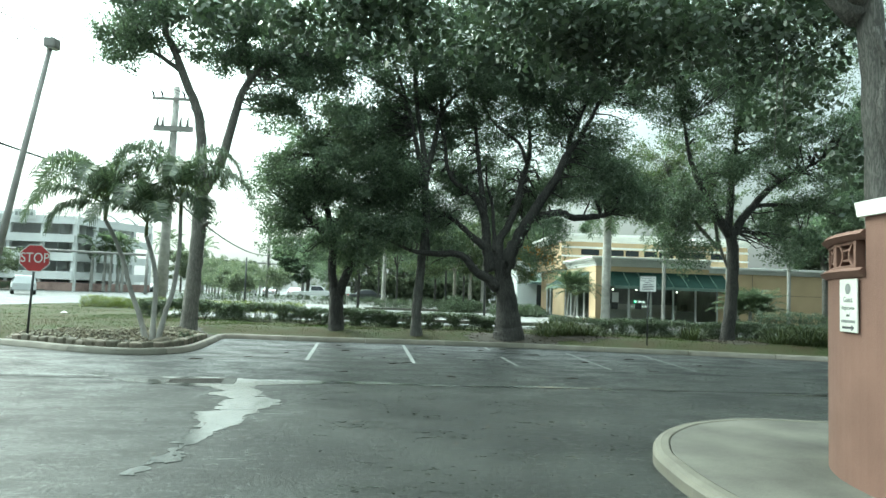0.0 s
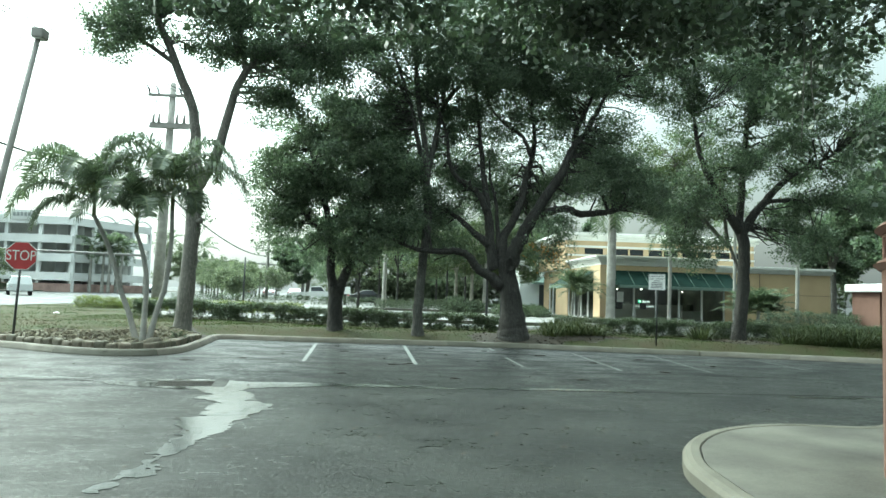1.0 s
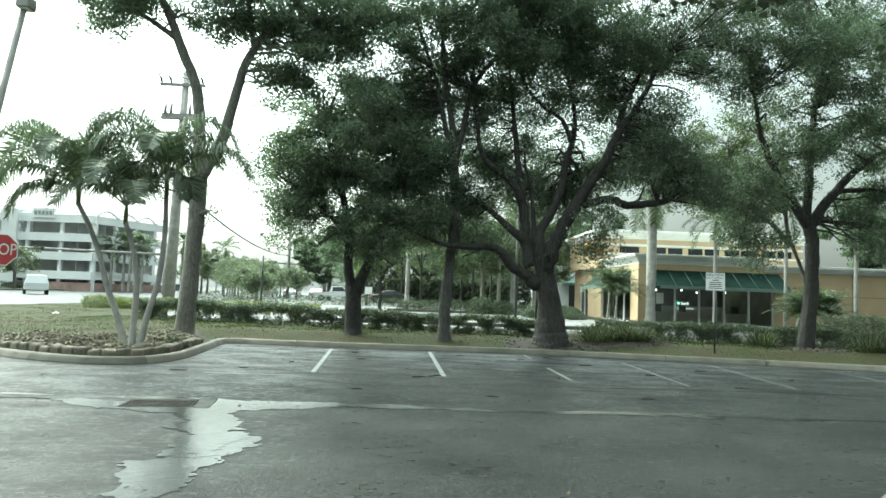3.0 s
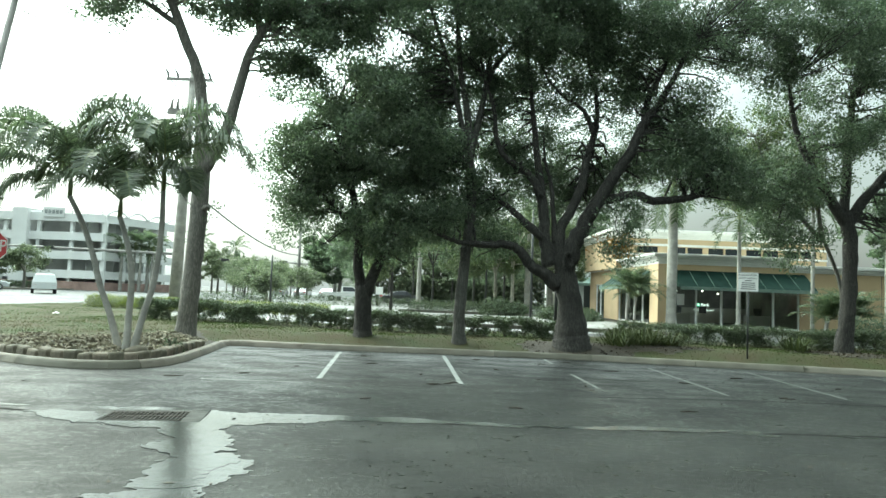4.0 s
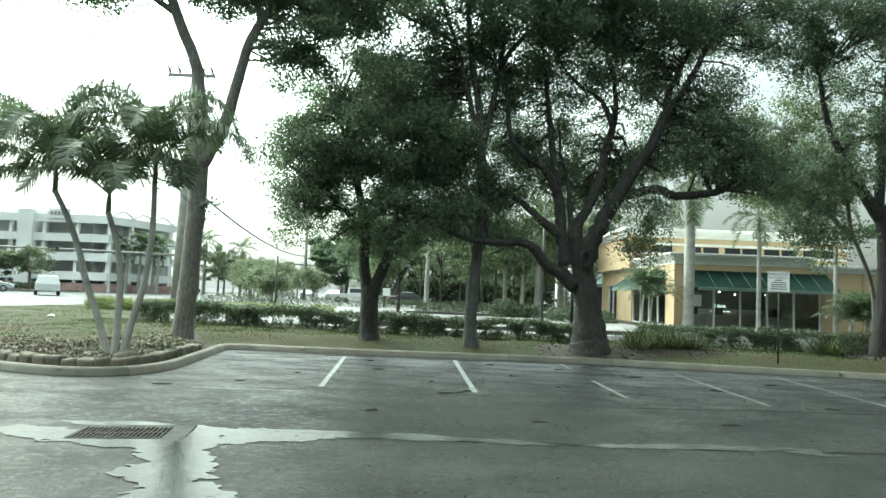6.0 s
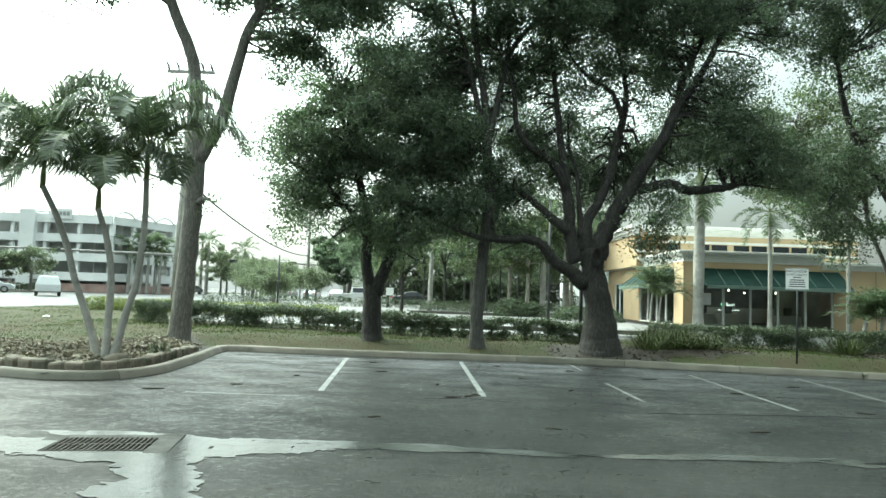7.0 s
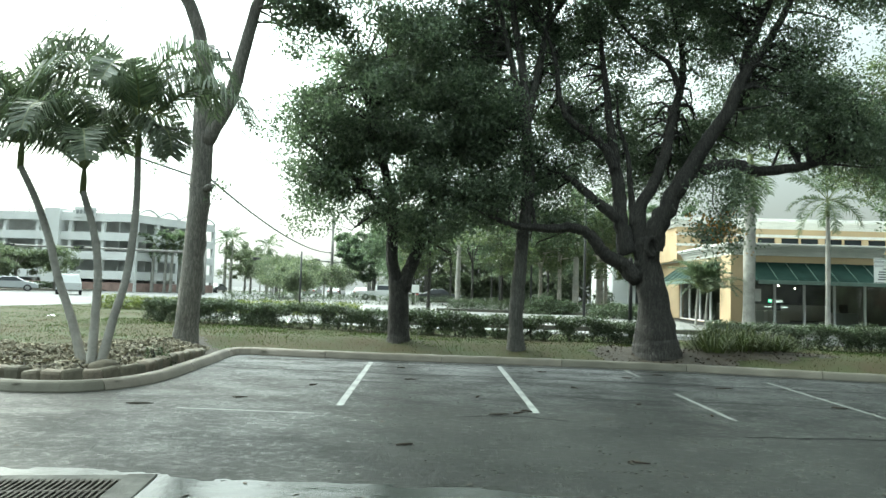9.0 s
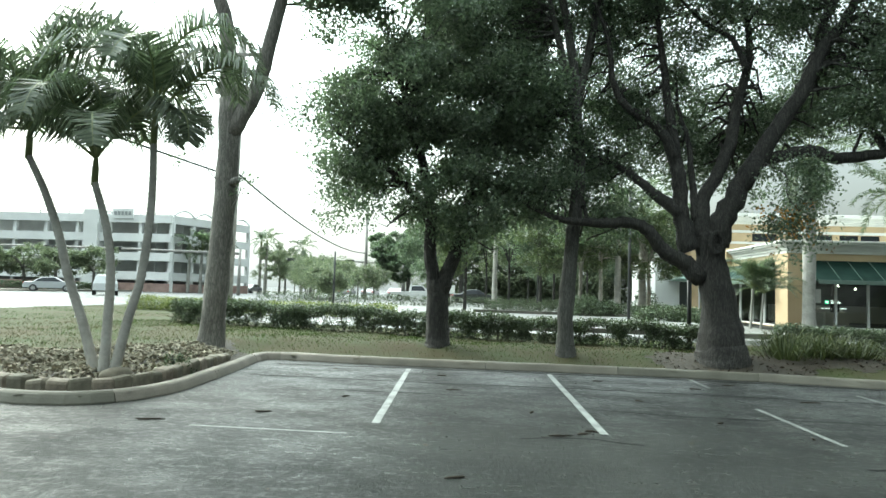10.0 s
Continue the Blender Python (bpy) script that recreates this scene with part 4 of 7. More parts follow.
# slim upright tree in front of it
tree("slim_tree", "slim grey upright tree with a high spreading crown", [(2.93, 7.20, 0.12, 0.27), (2.92, 7.20, 0.54, 0.198), (2.92, 7.20, 1.18, 0.176), (2.98, 7.20, 2.13, 0.162), (3.07, 7.20, 3.30, 0.153), (3.16, 7.20, 4.36, 0.149), (3.09, 7.20, 5.42, 0.144), (3.06, 7.20, 6.26, 0.135)],
     [[(3.09, 7.20, 5.84, 0.117), (2.93, 7.15, 7.11, 0.104), (2.66, 7.10, 8.60, 0.081), (2.50, 7.00, 10.29, 0.063), (2.24, 6.90, 12.09, 0.036)],
      [(3.06, 7.20, 5.73, 0.108), (2.68, 7.20, 7.22, 0.081), (2.29, 7.10, 8.70, 0.063), (1.71, 7.00, 10.29, 0.045), (1.28, 6.90, 11.99, 0.027)],
      [(3.09, 7.20, 5.95, 0.108), (3.35, 7.20, 7.22, 0.09), (3.56, 7.15, 8.28, 0.081), (4.04, 7.10, 9.02, 0.0675), (4.73, 7.00, 9.55, 0.054), (5.84, 6.90, 9.81, 0.0405), (6.90, 6.80, 9.66, 0.027), (7.75, 6.70, 9.34, 0.0135)],
      [(3.56, 7.15, 8.17, 0.072), (3.62, 7.20, 9.66, 0.054), (4.04, 7.20, 11.35, 0.027)],
      [(3.04, 7.10, 3.19, 0.09), (2.94, 7.02, 3.03, 0.0765), (2.92, 7.00, 2.66, 0.027)],
      [(2.66, 7.10, 8.60, 0.054), (1.39, 6.90, 9.23, 0.0405), (0.22, 6.70, 9.66, 0.018)]],
     # the last blob, above z 13, is added overhead to shade the lawn
     [(2.66, 7.00, 11.14, 2.86, 2.40, 1.80, 1250), (0.33, 6.90, 10.29, 1.91, 2.00, 1.38, 700), (5.42, 6.90, 11.03, 2.23, 2.00, 1.38, 800), (2.24, 7.90, 8.81, 1.70, 1.00, 0.95, 380), (2.24, 8.30, 6.05, 1.06, 0.80, 1.48, 300), (0.97, 7.30, 7.96, 1.38, 1.20, 0.95, 320), (2.13, 8.10, 7.64, 1.17, 0.80, 1.27, 300), (5.84, 6.70, 9.55, 1.38, 1.00, 0.53, 160), (2.56, 6.90, 13.68, 3.39, 3.00, 0.95, 500)],
     LEAF_DEEP, SLIMBARK, per=16, spread=0.17, size=0.1, width=0.05, twigs=340)

# the great oak
OY = 7.0
OAK_RIGHT = [(6.07, OY+0.00, 2.77, 0.299), (6.22, OY-0.05, 3.32, 0.255), (6.56, OY-0.10, 4.00, 0.220), (6.98, OY-0.15, 4.78, 0.194), (7.36, OY-0.20, 5.42, 0.167), (7.80, OY-0.25, 6.10, 0.154), (8.17, OY-0.30, 6.97, 0.141), (8.52, OY-0.35, 7.44, 0.106), (8.86, OY-0.40, 8.07, 0.088), (9.16, OY-0.45, 8.71, 0.070), (9.66, OY-0.50, 9.52, 0.035)]
OAK_RIGHT_FORK = [(8.27, OY+0.00, 7.01, 0.130), (8.29, OY-0.08, 7.61, 0.100), (8.54, OY-0.15, 8.21, 0.080), (8.80, OY-0.22, 8.80, 0.050), (8.97, OY-0.30, 9.61, 0.030)]
OAK_ARM = [(6.94, OY+0.00, 4.59, 0.150), (7.46, OY-0.10, 4.72, 0.135), (7.95, OY-0.20, 4.81, 0.130), (8.44, OY-0.30, 4.64, 0.125), (9.18, OY-0.40, 4.70, 0.110), (9.64, OY-0.50, 4.81, 0.100), (10.36, OY-0.60, 5.09, 0.070), (10.94, OY-0.70, 5.16, 0.030)]
OAK_MIDDLE = [(5.80, OY+0.00, 2.90, 0.211), (5.82, OY+0.06, 3.73, 0.158), (6.23, OY+0.12, 4.54, 0.136), (6.48, OY+0.19, 5.21, 0.128), (6.58, OY+0.25, 5.86, 0.114), (6.82, OY+0.31, 6.65, 0.097), (6.91, OY+0.38, 7.34, 0.079), (6.80, OY+0.44, 8.20, 0.053), (6.53, OY+0.50, 9.38, 0.026)]
OAK_MIDDLE_FORK = [(6.72, OY+0.00, 6.63, 0.080), (6.45, OY+0.05, 7.31, 0.065), (5.88, OY+0.10, 7.71, 0.050), (5.41, OY+0.15, 8.20, 0.030), (5.06, OY+0.20, 8.79, 0.015)]
OAK_UPRIGHT = [(5.66, OY+0.00, 3.31, 0.110), (5.60, OY+0.08, 4.13, 0.075), (5.51, OY+0.15, 5.11, 0.055), (5.32, OY+0.22, 5.82, 0.040), (5.28, OY+0.30, 6.69, 0.020)]
OAK_LEFT = [(5.54, OY+0.00, 2.63, 0.238), (5.37, OY+0.03, 3.30, 0.185), (5.30, OY+0.05, 4.12, 0.163), (5.21, OY+0.08, 4.81, 0.141), (5.09, OY+0.10, 5.65, 0.106), (5.01, OY+0.12, 6.35, 0.088), (4.92, OY+0.15, 7.20, 0.075), (4.79, OY+0.17, 8.35, 0.044), (4.64, OY+0.20, 9.50, 0.026)]
OAK_LEFT_FORK = [(5.21, OY+0.00, 4.66, 0.130), (4.90, OY-0.05, 5.22, 0.110), (4.51, OY-0.10, 5.50, 0.100), (4.06, OY-0.15, 5.81, 0.085), (3.80, OY-0.20, 6.37, 0.070), (3.70, OY-0.25, 7.18, 0.050), (3.35, OY-0.30, 8.13, 0.030)]
OAK_BACK = [(5.34, OY+0.00, 3.43, 0.160), (4.71, OY+0.15, 3.96, 0.110), (4.32, OY+0.30, 4.33, 0.090), (3.92, OY+0.45, 4.60, 0.060), (3.38, OY+0.60, 4.87, 0.030)]
OAK_LOW_ARM = [(5.78, OY+0.00, 2.07, 0.240), (5.34, OY-0.07, 2.40, 0.180), (4.92, OY-0.14, 2.63, 0.155), (4.59, OY-0.21, 3.04, 0.135), (4.14, OY-0.29, 3.20, 0.120), (3.44, OY-0.36, 3.15, 0.100), (2.64, OY-0.43, 3.24, 0.070), (1.84, OY-0.50, 3.55, 0.030)]
OAK_SPRIG = [(7.0, OY - 0.3, 4.5, 0.03), (7.25, OY - 0.7, 4.2, 0.018), (7.2, OY - 0.95, 3.7, 0.011), (7.5, OY - 1.1, 3.2, 0.008), (7.45, OY - 1.15, 2.8, 0.004)]
OAK_KNOT = [(6.00 + 0.13 * math.cos(a), OY - 0.33 + 0.04 * math.cos(a), 2.79 + 0.22 * math.sin(a), 0.05) for a in np.linspace(0, 2 * np.pi, 13)]
OAK_CROWN_A = [(6.4, OY + 0.9, 9.0, 3.0, 1.7, 1.2, 560), (8.9, OY + 1.2, 6.9, 1.2, 1.0, 1.1, 240), (9.8, OY + 0.3, 10.0, 1.9, 1.7, 1.1, 470), (9.9, OY - 0.2, 7.6, 0.5, 0.6, 0.5, 70), (4.4, OY + 1.3, 6.9, 1.8, 1.0, 1.6, 460), (6.7, OY + 1.7, 6.1, 1.5, 0.9, 1.1, 210), (7.4, OY - 0.8, 3.9, 0.8, 0.6, 0.7, 60), (6.95, OY - 0.9, 3.0, 0.42, 0.3, 0.45, 15), (7.2, OY - 0.9, 3.3, 0.55, 0.3, 0.35, 14), (7.5, OY - 1.0, 2.95, 0.35, 0.3, 0.2, 6), (5.2, OY + 1.5, 5.3, 1.5, 0.8, 1.1, 260)]
OAK_CROWN_B = [(6.9, OY + 1.6, 5.0, 1.2, 0.8, 0.8, 170), (9.1, OY - 0.3, 7.4, 0.55, 0.8, 0.75, 120), (9.5, OY - 0.4, 6.5, 0.7, 0.7, 0.6, 130), (9.1, OY - 0.4, 5.7, 0.9, 0.7, 0.5, 140), (10.3, OY - 0.6, 5.9, 0.75, 0.8, 0.75, 170), (5.6, OY, 9.7, 2.6, 2.0, 1.1, 480), (6.6, OY + 0.4, 7.8, 2.4, 1.2, 1.1, 230), (7.6, OY + 1.0, 9.7, 1.5, 1.0, 0.7, 150), (3.5, OY + 0.6, 7.9, 1.1, 0.8, 0.9, 210), (4.4, OY + 0.6, 6.0, 0.8, 0.7, 0.8, 110), (3.7, OY + 0.9, 3.5, 0.9, 0.6, 0.5, 110), (10.6, OY - 0.7, 5.1, 1.1, 1.2, 0.75, 200), (3.2, OY + 0.9, 4.5, 1.5, 0.8, 0.9, 380)]
# the first two blobs are added high up to shade lawn, kerb and bank
OAK_CROWN_C = [(6.0, OY + 0.5, 13.2, 4.5, 3.5, 0.9, 620), (11.0, OY, 12.9, 2.6, 2.6, 0.8, 300), (1.8, OY - 0.2, 3.9, 1.0, 1.0, 0.6, 180), (6.2, OY, 10.8, 3.4, 2.5, 1.3, 920), (8.4, OY - 0.4, 9.5, 0.9, 0.9, 0.7, 170), (3.6, OY - 0.3, 9.2, 1.8, 1.8, 1.2, 420), (8.0, OY + 1.0, 8.6, 1.2, 0.9, 0.7, 120), (11.6, OY - 0.4, 9.6, 1.6, 1.6, 1.0, 360), (12.6, OY - 0.4, 11.4, 2.2, 2.0, 1.2, 420), (8.0, OY + 1.2, 5.9, 1.0, 0.8, 0.6, 150)]
tree("oak_tree", "great spreading oak with heavy dark limbs", [(6.23, OY, 0.0, 0.66), (6.23, OY, 0.37, 0.56), (6.20, OY, 0.77, 0.473), (6.15, OY, 1.43, 0.378), (6.02, OY, 2.23, 0.318), (5.94, OY, 2.77, 0.310), (5.88, OY, 3.04, 0.258)],
     [OAK_RIGHT, OAK_RIGHT_FORK, OAK_ARM, OAK_MIDDLE, OAK_MIDDLE_FORK, OAK_UPRIGHT, OAK_LEFT, OAK_LEFT_FORK, OAK_BACK, OAK_LOW_ARM, OAK_SPRIG, OAK_KNOT],
     OAK_CROWN_A + OAK_CROWN_B + OAK_CROWN_C,
     LEAF, BARK, per=12, spread=0.17, size=0.088, width=0.046, twigs=900, sides=16, dense=3.0,
     loose=([(7.0, OY - 1.0, 3.35, 0.45, 0.3, 0.35, 45), (7.6, OY - 1.0, 3.1, 0.5, 0.3, 0.4, 25)], 5, LEAF_RUST, "rusty_foliage"))

# leaning tree by the sign
tree("leaning_tree", "dark leaning tree with a wide crown by the sign", [(14.4, 7.2, 0.2, 0.34), (14.41, 7.2, 0.7, 0.25), (14.55, 7.2, 2.2, 0.215), (14.6, 7.2, 3.6, 0.205), (14.45, 7.2, 4.6, 0.19)],
     [[(14.5, 7.2, 4.2, 0.18), (13.6, 7.2, 5.6, 0.13), (12.9, 7.1, 7.0, 0.09), (12.6, 7.0, 8.4, 0.05)],
      [(14.5, 7.2, 4.2, 0.18), (15.3, 7.1, 5.4, 0.14), (16.3, 7.0, 6.4, 0.1), (17.8, 6.9, 7.2, 0.05)],
      [(14.4, 7.2, 4.4, 0.15), (14.6, 7.3, 6.5, 0.12), (14.8, 7.3, 8.5, 0.08), (15.2, 7.2, 10.2, 0.04)],
      [(15.3, 7.1, 5.4, 0.09), (16.8, 7.0, 5.5, 0.06), (18.4, 6.9, 5.2, 0.03)],
      [(13.6, 7.2, 5.6, 0.08), (12.7, 7.0, 5.3, 0.05), (12.3, 6.9, 4.4, 0.03), (12.2, 6.9, 3.4, 0.015)]],
     # the blob at z 12.6 is added on top as shade for the verge
     [(15.2, 7.2, 8.0, 2.5, 2.3, 1.7, 990), (17.2, 7.0, 6.6, 1.7, 2.0, 1.5, 640), (18.3, 6.9, 5.2, 1.1, 1.2, 0.8, 260), (13.6, 7.2, 6.4, 1.3, 1.6, 1.1, 420), (12.4, 7.0, 4.9, 0.9, 1.2, 0.9, 260), (12.3, 7.0, 3.6, 0.9, 0.8, 0.8, 240), (12.8, 7.0, 8.5, 0.9, 0.9, 0.6, 160), (16.7, 7.0, 4.0, 1.2, 1.0, 0.8, 260), (15.5, 7.1, 10.4, 2.6, 2.2, 1.1, 620), (16.2, 7.0, 5.0, 1.6, 1.3, 0.7, 280), (19.6, 7.0, 8.2, 2.0, 2.0, 1.8, 600), (13.6, 7.0, 9.4, 1.6, 1.6, 1.2, 420), (21.5, 7.0, 6.4, 1.8, 1.8, 1.6, 420), (17.6, 7.0, 10.6, 2.2, 2.0, 1.3, 500), (15.8, 7.0, 12.6, 4.0, 3.2, 0.9, 520), (14.6, 4.8, 9.6, 2.2, 1.6, 0.9, 380), (17.6, 4.6, 8.6, 2.0, 1.6, 0.9, 300)],
     LEAF_DEEP, BARK, per=15, spread=0.17, size=0.1, width=0.05, twigs=420, dense=1.1)

# tree above the terracotta pier, its broad leaves hanging over the drive
FIG_OVER = [(8.7, -8.0, 6.0, 0.16), (7.6, -7.6, 7.4, 0.12), (5.4, -7.2, 8.0, 0.08), (3.2, -7.0, 8.1, 0.05), (0.6, -6.9, 7.9, 0.03)]
FIG_BACK = [(8.7, -8.0, 6.0, 0.16), (9.3, -6.6, 7.2, 0.12), (10.0, -5.0, 7.9, 0.07), (10.4, -3.4, 8.1, 0.03)]
FIG_NEAR = [(8.7, -8.0, 6.2, 0.16), (7.8, -9.0, 7.4, 0.12), (6.0, -11.0, 8.0, 0.08), (3.5, -13.0, 8.0, 0.04)]
FIG_ROOT_A = [(9.45, -8.15, 0.2, 0.1), (9.3, -8.22, 1.8, 0.08), (9.08, -8.22, 3.2, 0.07), (9.2, -8.2, 4.4, 0.06), (8.9, -8.15, 5.8, 0.05)]
FIG_DROP_A = [(8.3, -6.6, 7.2, 0.012), (8.33, -6.6, 5.6, 0.01), (8.28, -6.6, 4.2, 0.006)]
FIG_DROP_B = [(8.55, -6.5, 7.2, 0.012), (8.5, -6.5, 5.4, 0.01), (8.56, -6.5, 4.6, 0.006)]
FIG_ROOT_B = [(8.95, -8.2, 0.6, 0.07), (8.93, -8.22, 2.4, 0.06), (9.15, -8.22, 3.4, 0.06), (8.93, -8.2, 4.4, 0.06), (9.1, -8.15, 5.6, 0.05)]
tree("fig_tree", "broad-leaved fig with twisted aerial roots behind the pier", [(9.2, -8.0, -0.05, 0.34), (9.15, -8.0, 1.5, 0.25), (9.07, -8.0, 3.0, 0.2), (9.03, -8.0, 4.5, 0.19), (8.9, -8.0, 6.4, 0.18)],
     [FIG_OVER, FIG_BACK, FIG_NEAR, FIG_ROOT_A, FIG_DROP_A, FIG_DROP_B, FIG_ROOT_B],
     # the blobs above z 9 are unseen foliage, added to shade the right-hand asphalt
     [(8.4, -6.9, 6.0, 1.3, 1.6, 0.6, 170), (6.4, -6.6, 6.0, 1.6, 1.5, 0.5, 330), (4.0, -6.6, 6.1, 1.8, 1.4, 0.5, 480), (1.4, -6.6, 6.3, 1.5, 1.2, 0.4, 300), (7.6, -8.0, 7.4, 3.0, 3.0, 0.5, 200), (9.5, -3.4, 7.6, 2.4, 2.2, 0.6, 70), (8.0, -7.8, 9.3, 5.5, 4.8, 1.0, 900), (12.0, -3.2, 9.6, 3.5, 3.0, 0.8, 450), (-0.7, -6.6, 6.35, 0.8, 0.8, 0.35, 90), (9.9, -4.6, 6.0, 1.2, 1.4, 0.9, 130), (9.2, -7.4, 4.0, 0.3, 0.4, 1.0, 40), (9.3, -6.2, 7.0, 1.4, 1.4, 0.7, 130), (6.8, -5.8, 6.8, 1.5, 1.0, 0.5, 160)],
     LEAF_BROAD, PALEBARK, dense=1.25, per=6, spread=0.2, size=0.15, width=0.105, twigs=50, hang=0.3)

# lighter green tree behind it
tree("light_tree", "light green feathery tree behind the sign", [(16.35, 10.4, 0.2, 0.09), (16.25, 10.4, 2.4, 0.07), (15.6, 10.4, 4.2, 0.065)],
     [[(15.6, 10.4, 4.0, 0.09), (14.0, 10.4, 5.8, 0.07), (13.2, 10.4, 7.6, 0.03)], [(15.6, 10.4, 4.1, 0.08), (15.3, 10.4, 6.4, 0.06), (15.4, 10.4, 8.2, 0.02)], [(14.0, 10.4, 5.8, 0.05), (12.9, 10.3, 6.2, 0.03), (12.0, 10.3, 6.3, 0.02)]],
     [(13.4, 10.4, 7.6, 1.6, 1.5, 1.2, 420), (12.5, 10.3, 6.2, 1.2, 1.2, 0.9, 260), (14.8, 10.4, 6.6, 1.5, 1.4, 1.3, 360), (13.6, 10.4, 5.2, 1.6, 1.3, 0.7, 240)],
     LEAF_LIGHT, PALEBARK, per=14, size=0.11, width=0.05, twigs=120)


# ---- palms ----
def frond(length, droop, leaflets, leaflet_len, width=0.035, lift=50.0, vee=35.0, fall=0.35, sweep=(0.45, 0.95), arch=False):
    """A feathered palm leaf that starts at the origin along +X: stem tube data and leaflet quads."""
    n = 12
    pts, a, p = [], radians(lift), Vector((0, 0, 0))
    for i in range(n + 1):
        pts.append(p.copy())
        p = p + Vector((math.cos(a), 0, math.sin(a))) * (length / n)
        a -= radians(droop) / n * (0.1 + 1.5 * math.sin(math.pi * min(1, max(0, i / n - 0.1) / 0.85)) if arch else 0.4 + 1.2 * i / n)
    stem = tube_data(pts, [0.022 * (1 - 0.85 * i / n) + 0.002 for i in range(n + 1)], 5, False)
    Q = []
    for i in range(leaflets):
        t = 0.16 + 0.84 * (i + 0.5) / leaflets
        k = min(int(t * n), n - 1)
        base = pts[k].lerp(pts[k + 1], t * n - k)
        along = (pts[k + 1] - pts[k]).normalized()
        upv = Vector((0, 1, 0)).cross(along) * -1
        L = leaflet_len * (0.35 + 0.65 * math.sin(math.pi * min(1, 0.12 + t * 0.85))) * rng.uniform(0.85, 1.1)
        for s in (-1, 1):
            out = (Vector((0, s, 0)) * math.cos(radians(vee)) + upv * math.sin(radians(vee)) * rng.uniform(-0.3, 1.4) + along * rng.uniform(*sweep)).normalized()
            m = base + out * L * 0.55
            tip = m + (out + Vector((0, 0, -fall * 2))).normalized() * L * 0.5
            w = along * width
            Q.append([base - w * 0.5, base + w * 0.5, m + w * 0.45, m - w * 0.45])
            Q.append([m - w * 0.45, m + w * 0.45, tip + w * 0.06, tip - w * 0.06])
    return stem, np.array([[list(v) for v in q] for q in Q])


def palm(name, label, base, trunk, count, length, leaflet_len, leaflets, lifts, droop, width=0.035, ring=0.004, shaft=0.0, first=0.0, fall=0.35, twist=8, fronds=None, clump=False):
    """A palm: ringed trunk, green crown shaft and a head of feathered leaves."""
    t = thing(name, label, "palm", tuple(base))
    S = spline(trunk, 16)
    S[:, 3] += ring * np.where(np.arange(len(S)) % 2, 1, -1)
    v, f = tube_data([s[:3] for s in S], [s[3] for s in S], 10)
    inv = Vector(base)
    raw("trunk", [p - inv for p in v], f, PALMBARK, t, smooth=True)
    top, r = Vector(trunk[-1][:3]) - inv, trunk[-1][3]
    if shaft:
        tube("crown_shaft", [top - Vector((0, 0, 0.05)), top + Vector((0, 0, shaft * 0.5)), top + Vector((0, 0, shaft))], [r * 1.02, r * 1.0, r * 0.55], FRONDSTEM, t)
        top = top + Vector((0, 0, shaft * 0.9))
    fronds = fronds or [(first + 360.0 * k / count + rng.uniform(-14, 14), lifts[k % len(lifts)] + rng.uniform(-8, 8), length * rng.uniform(0.85, 1.1)) for k in range(count)]
    for az, lift, reach in fronds:
        if clump:
            stem, Q = frond(reach, lift + 84 + rng.uniform(-10, 10), leaflets, leaflet_len, width, lift, 18, fall, (0.35, 0.75), True)
        else:
            stem, Q = frond(reach, droop + rng.uniform(-18, 18), leaflets, leaflet_len, width, lift, fall=fall)
        m = Matrix.Translation(top) @ pose(0, 0, 0, 0, 0, az) @ pose(0, 0, 0, rng.uniform(-twist, twist), 0, 0)
        R, T = np.array(m.to_3x3()), np.array(m.translation)
        ob = quads("frond", Q @ R.T + T, FROND, t)
        raw("stem", [m @ p for p in stem[0]], stem[1], FRONDSTEM, ob, smooth=True)
    return t


G = lawn_at(-4.27, 1.45)
CLUMP = dict(count=0, length=0, lifts=(), leaflet_len=0.72, leaflets=95, droop=0, width=0.03, fall=0.75, twist=16, clump=True)
palm("palm", "slender grey palm leaning outward from the mulched bed", (-4.42, 1.5, G), [(-4.42, 1.5, G - 0.1, 0.085), (-4.67, 1.5, 0.95, 0.07), (-4.95, 1.5, 1.65, 0.064), (-5.15, 1.5, 2.3, 0.06), (-5.4, 1.5, 2.9, 0.055), (-5.7, 1.5, 3.45, 0.05)], shaft=0.45,
     fronds=[(5, 86, 3.0), (182, 70, 3.0), (168, 48, 2.9), (195, 24, 2.5), (80, 82, 2.6), (265, 60, 2.3), (125, 62, 2.7), (232, 64, 2.7), (200, 0, 1.8)], **CLUMP)
palm("palm", "slender grey palm leaning outward from the mulched bed", (-4.27, 1.42, G), [(-4.27, 1.42, G - 0.1, 0.085), (-4.25, 1.42, 1.0, 0.07), (-4.25, 1.42, 1.75, 0.064), (-4.36, 1.42, 2.4, 0.058), (-4.58, 1.42, 3.05, 0.05)], shaft=0.4,
     fronds=[(155, 82, 2.8), (30, 76, 2.6), (200, 58, 2.4), (340, 56, 2.2), (268, 62, 2.2), (90, 78, 2.4), (300, 40, 1.9), (230, 34, 1.9)], **CLUMP)
palm("palm", "slender grey palm leaning outward from the mulched bed", (-4.15, 1.45, G), [(-4.15, 1.45, G - 0.1, 0.085), (-3.97, 1.45, 1.0, 0.07), (-3.8, 1.45, 1.65, 0.064), (-3.72, 1.45, 2.4, 0.06), (-3.7, 1.45, 3.0, 0.055), (-3.72, 1.45, 3.65, 0.05)], shaft=0.5,
     fronds=[(178, 78, 3.0), (205, 60, 2.3), (4, 80, 2.8), (352, 42, 2.5), (60, 78, 2.5), (122, 74, 2.4), (272, 64, 2.1), (330, 5, 1.2)], **CLUMP)

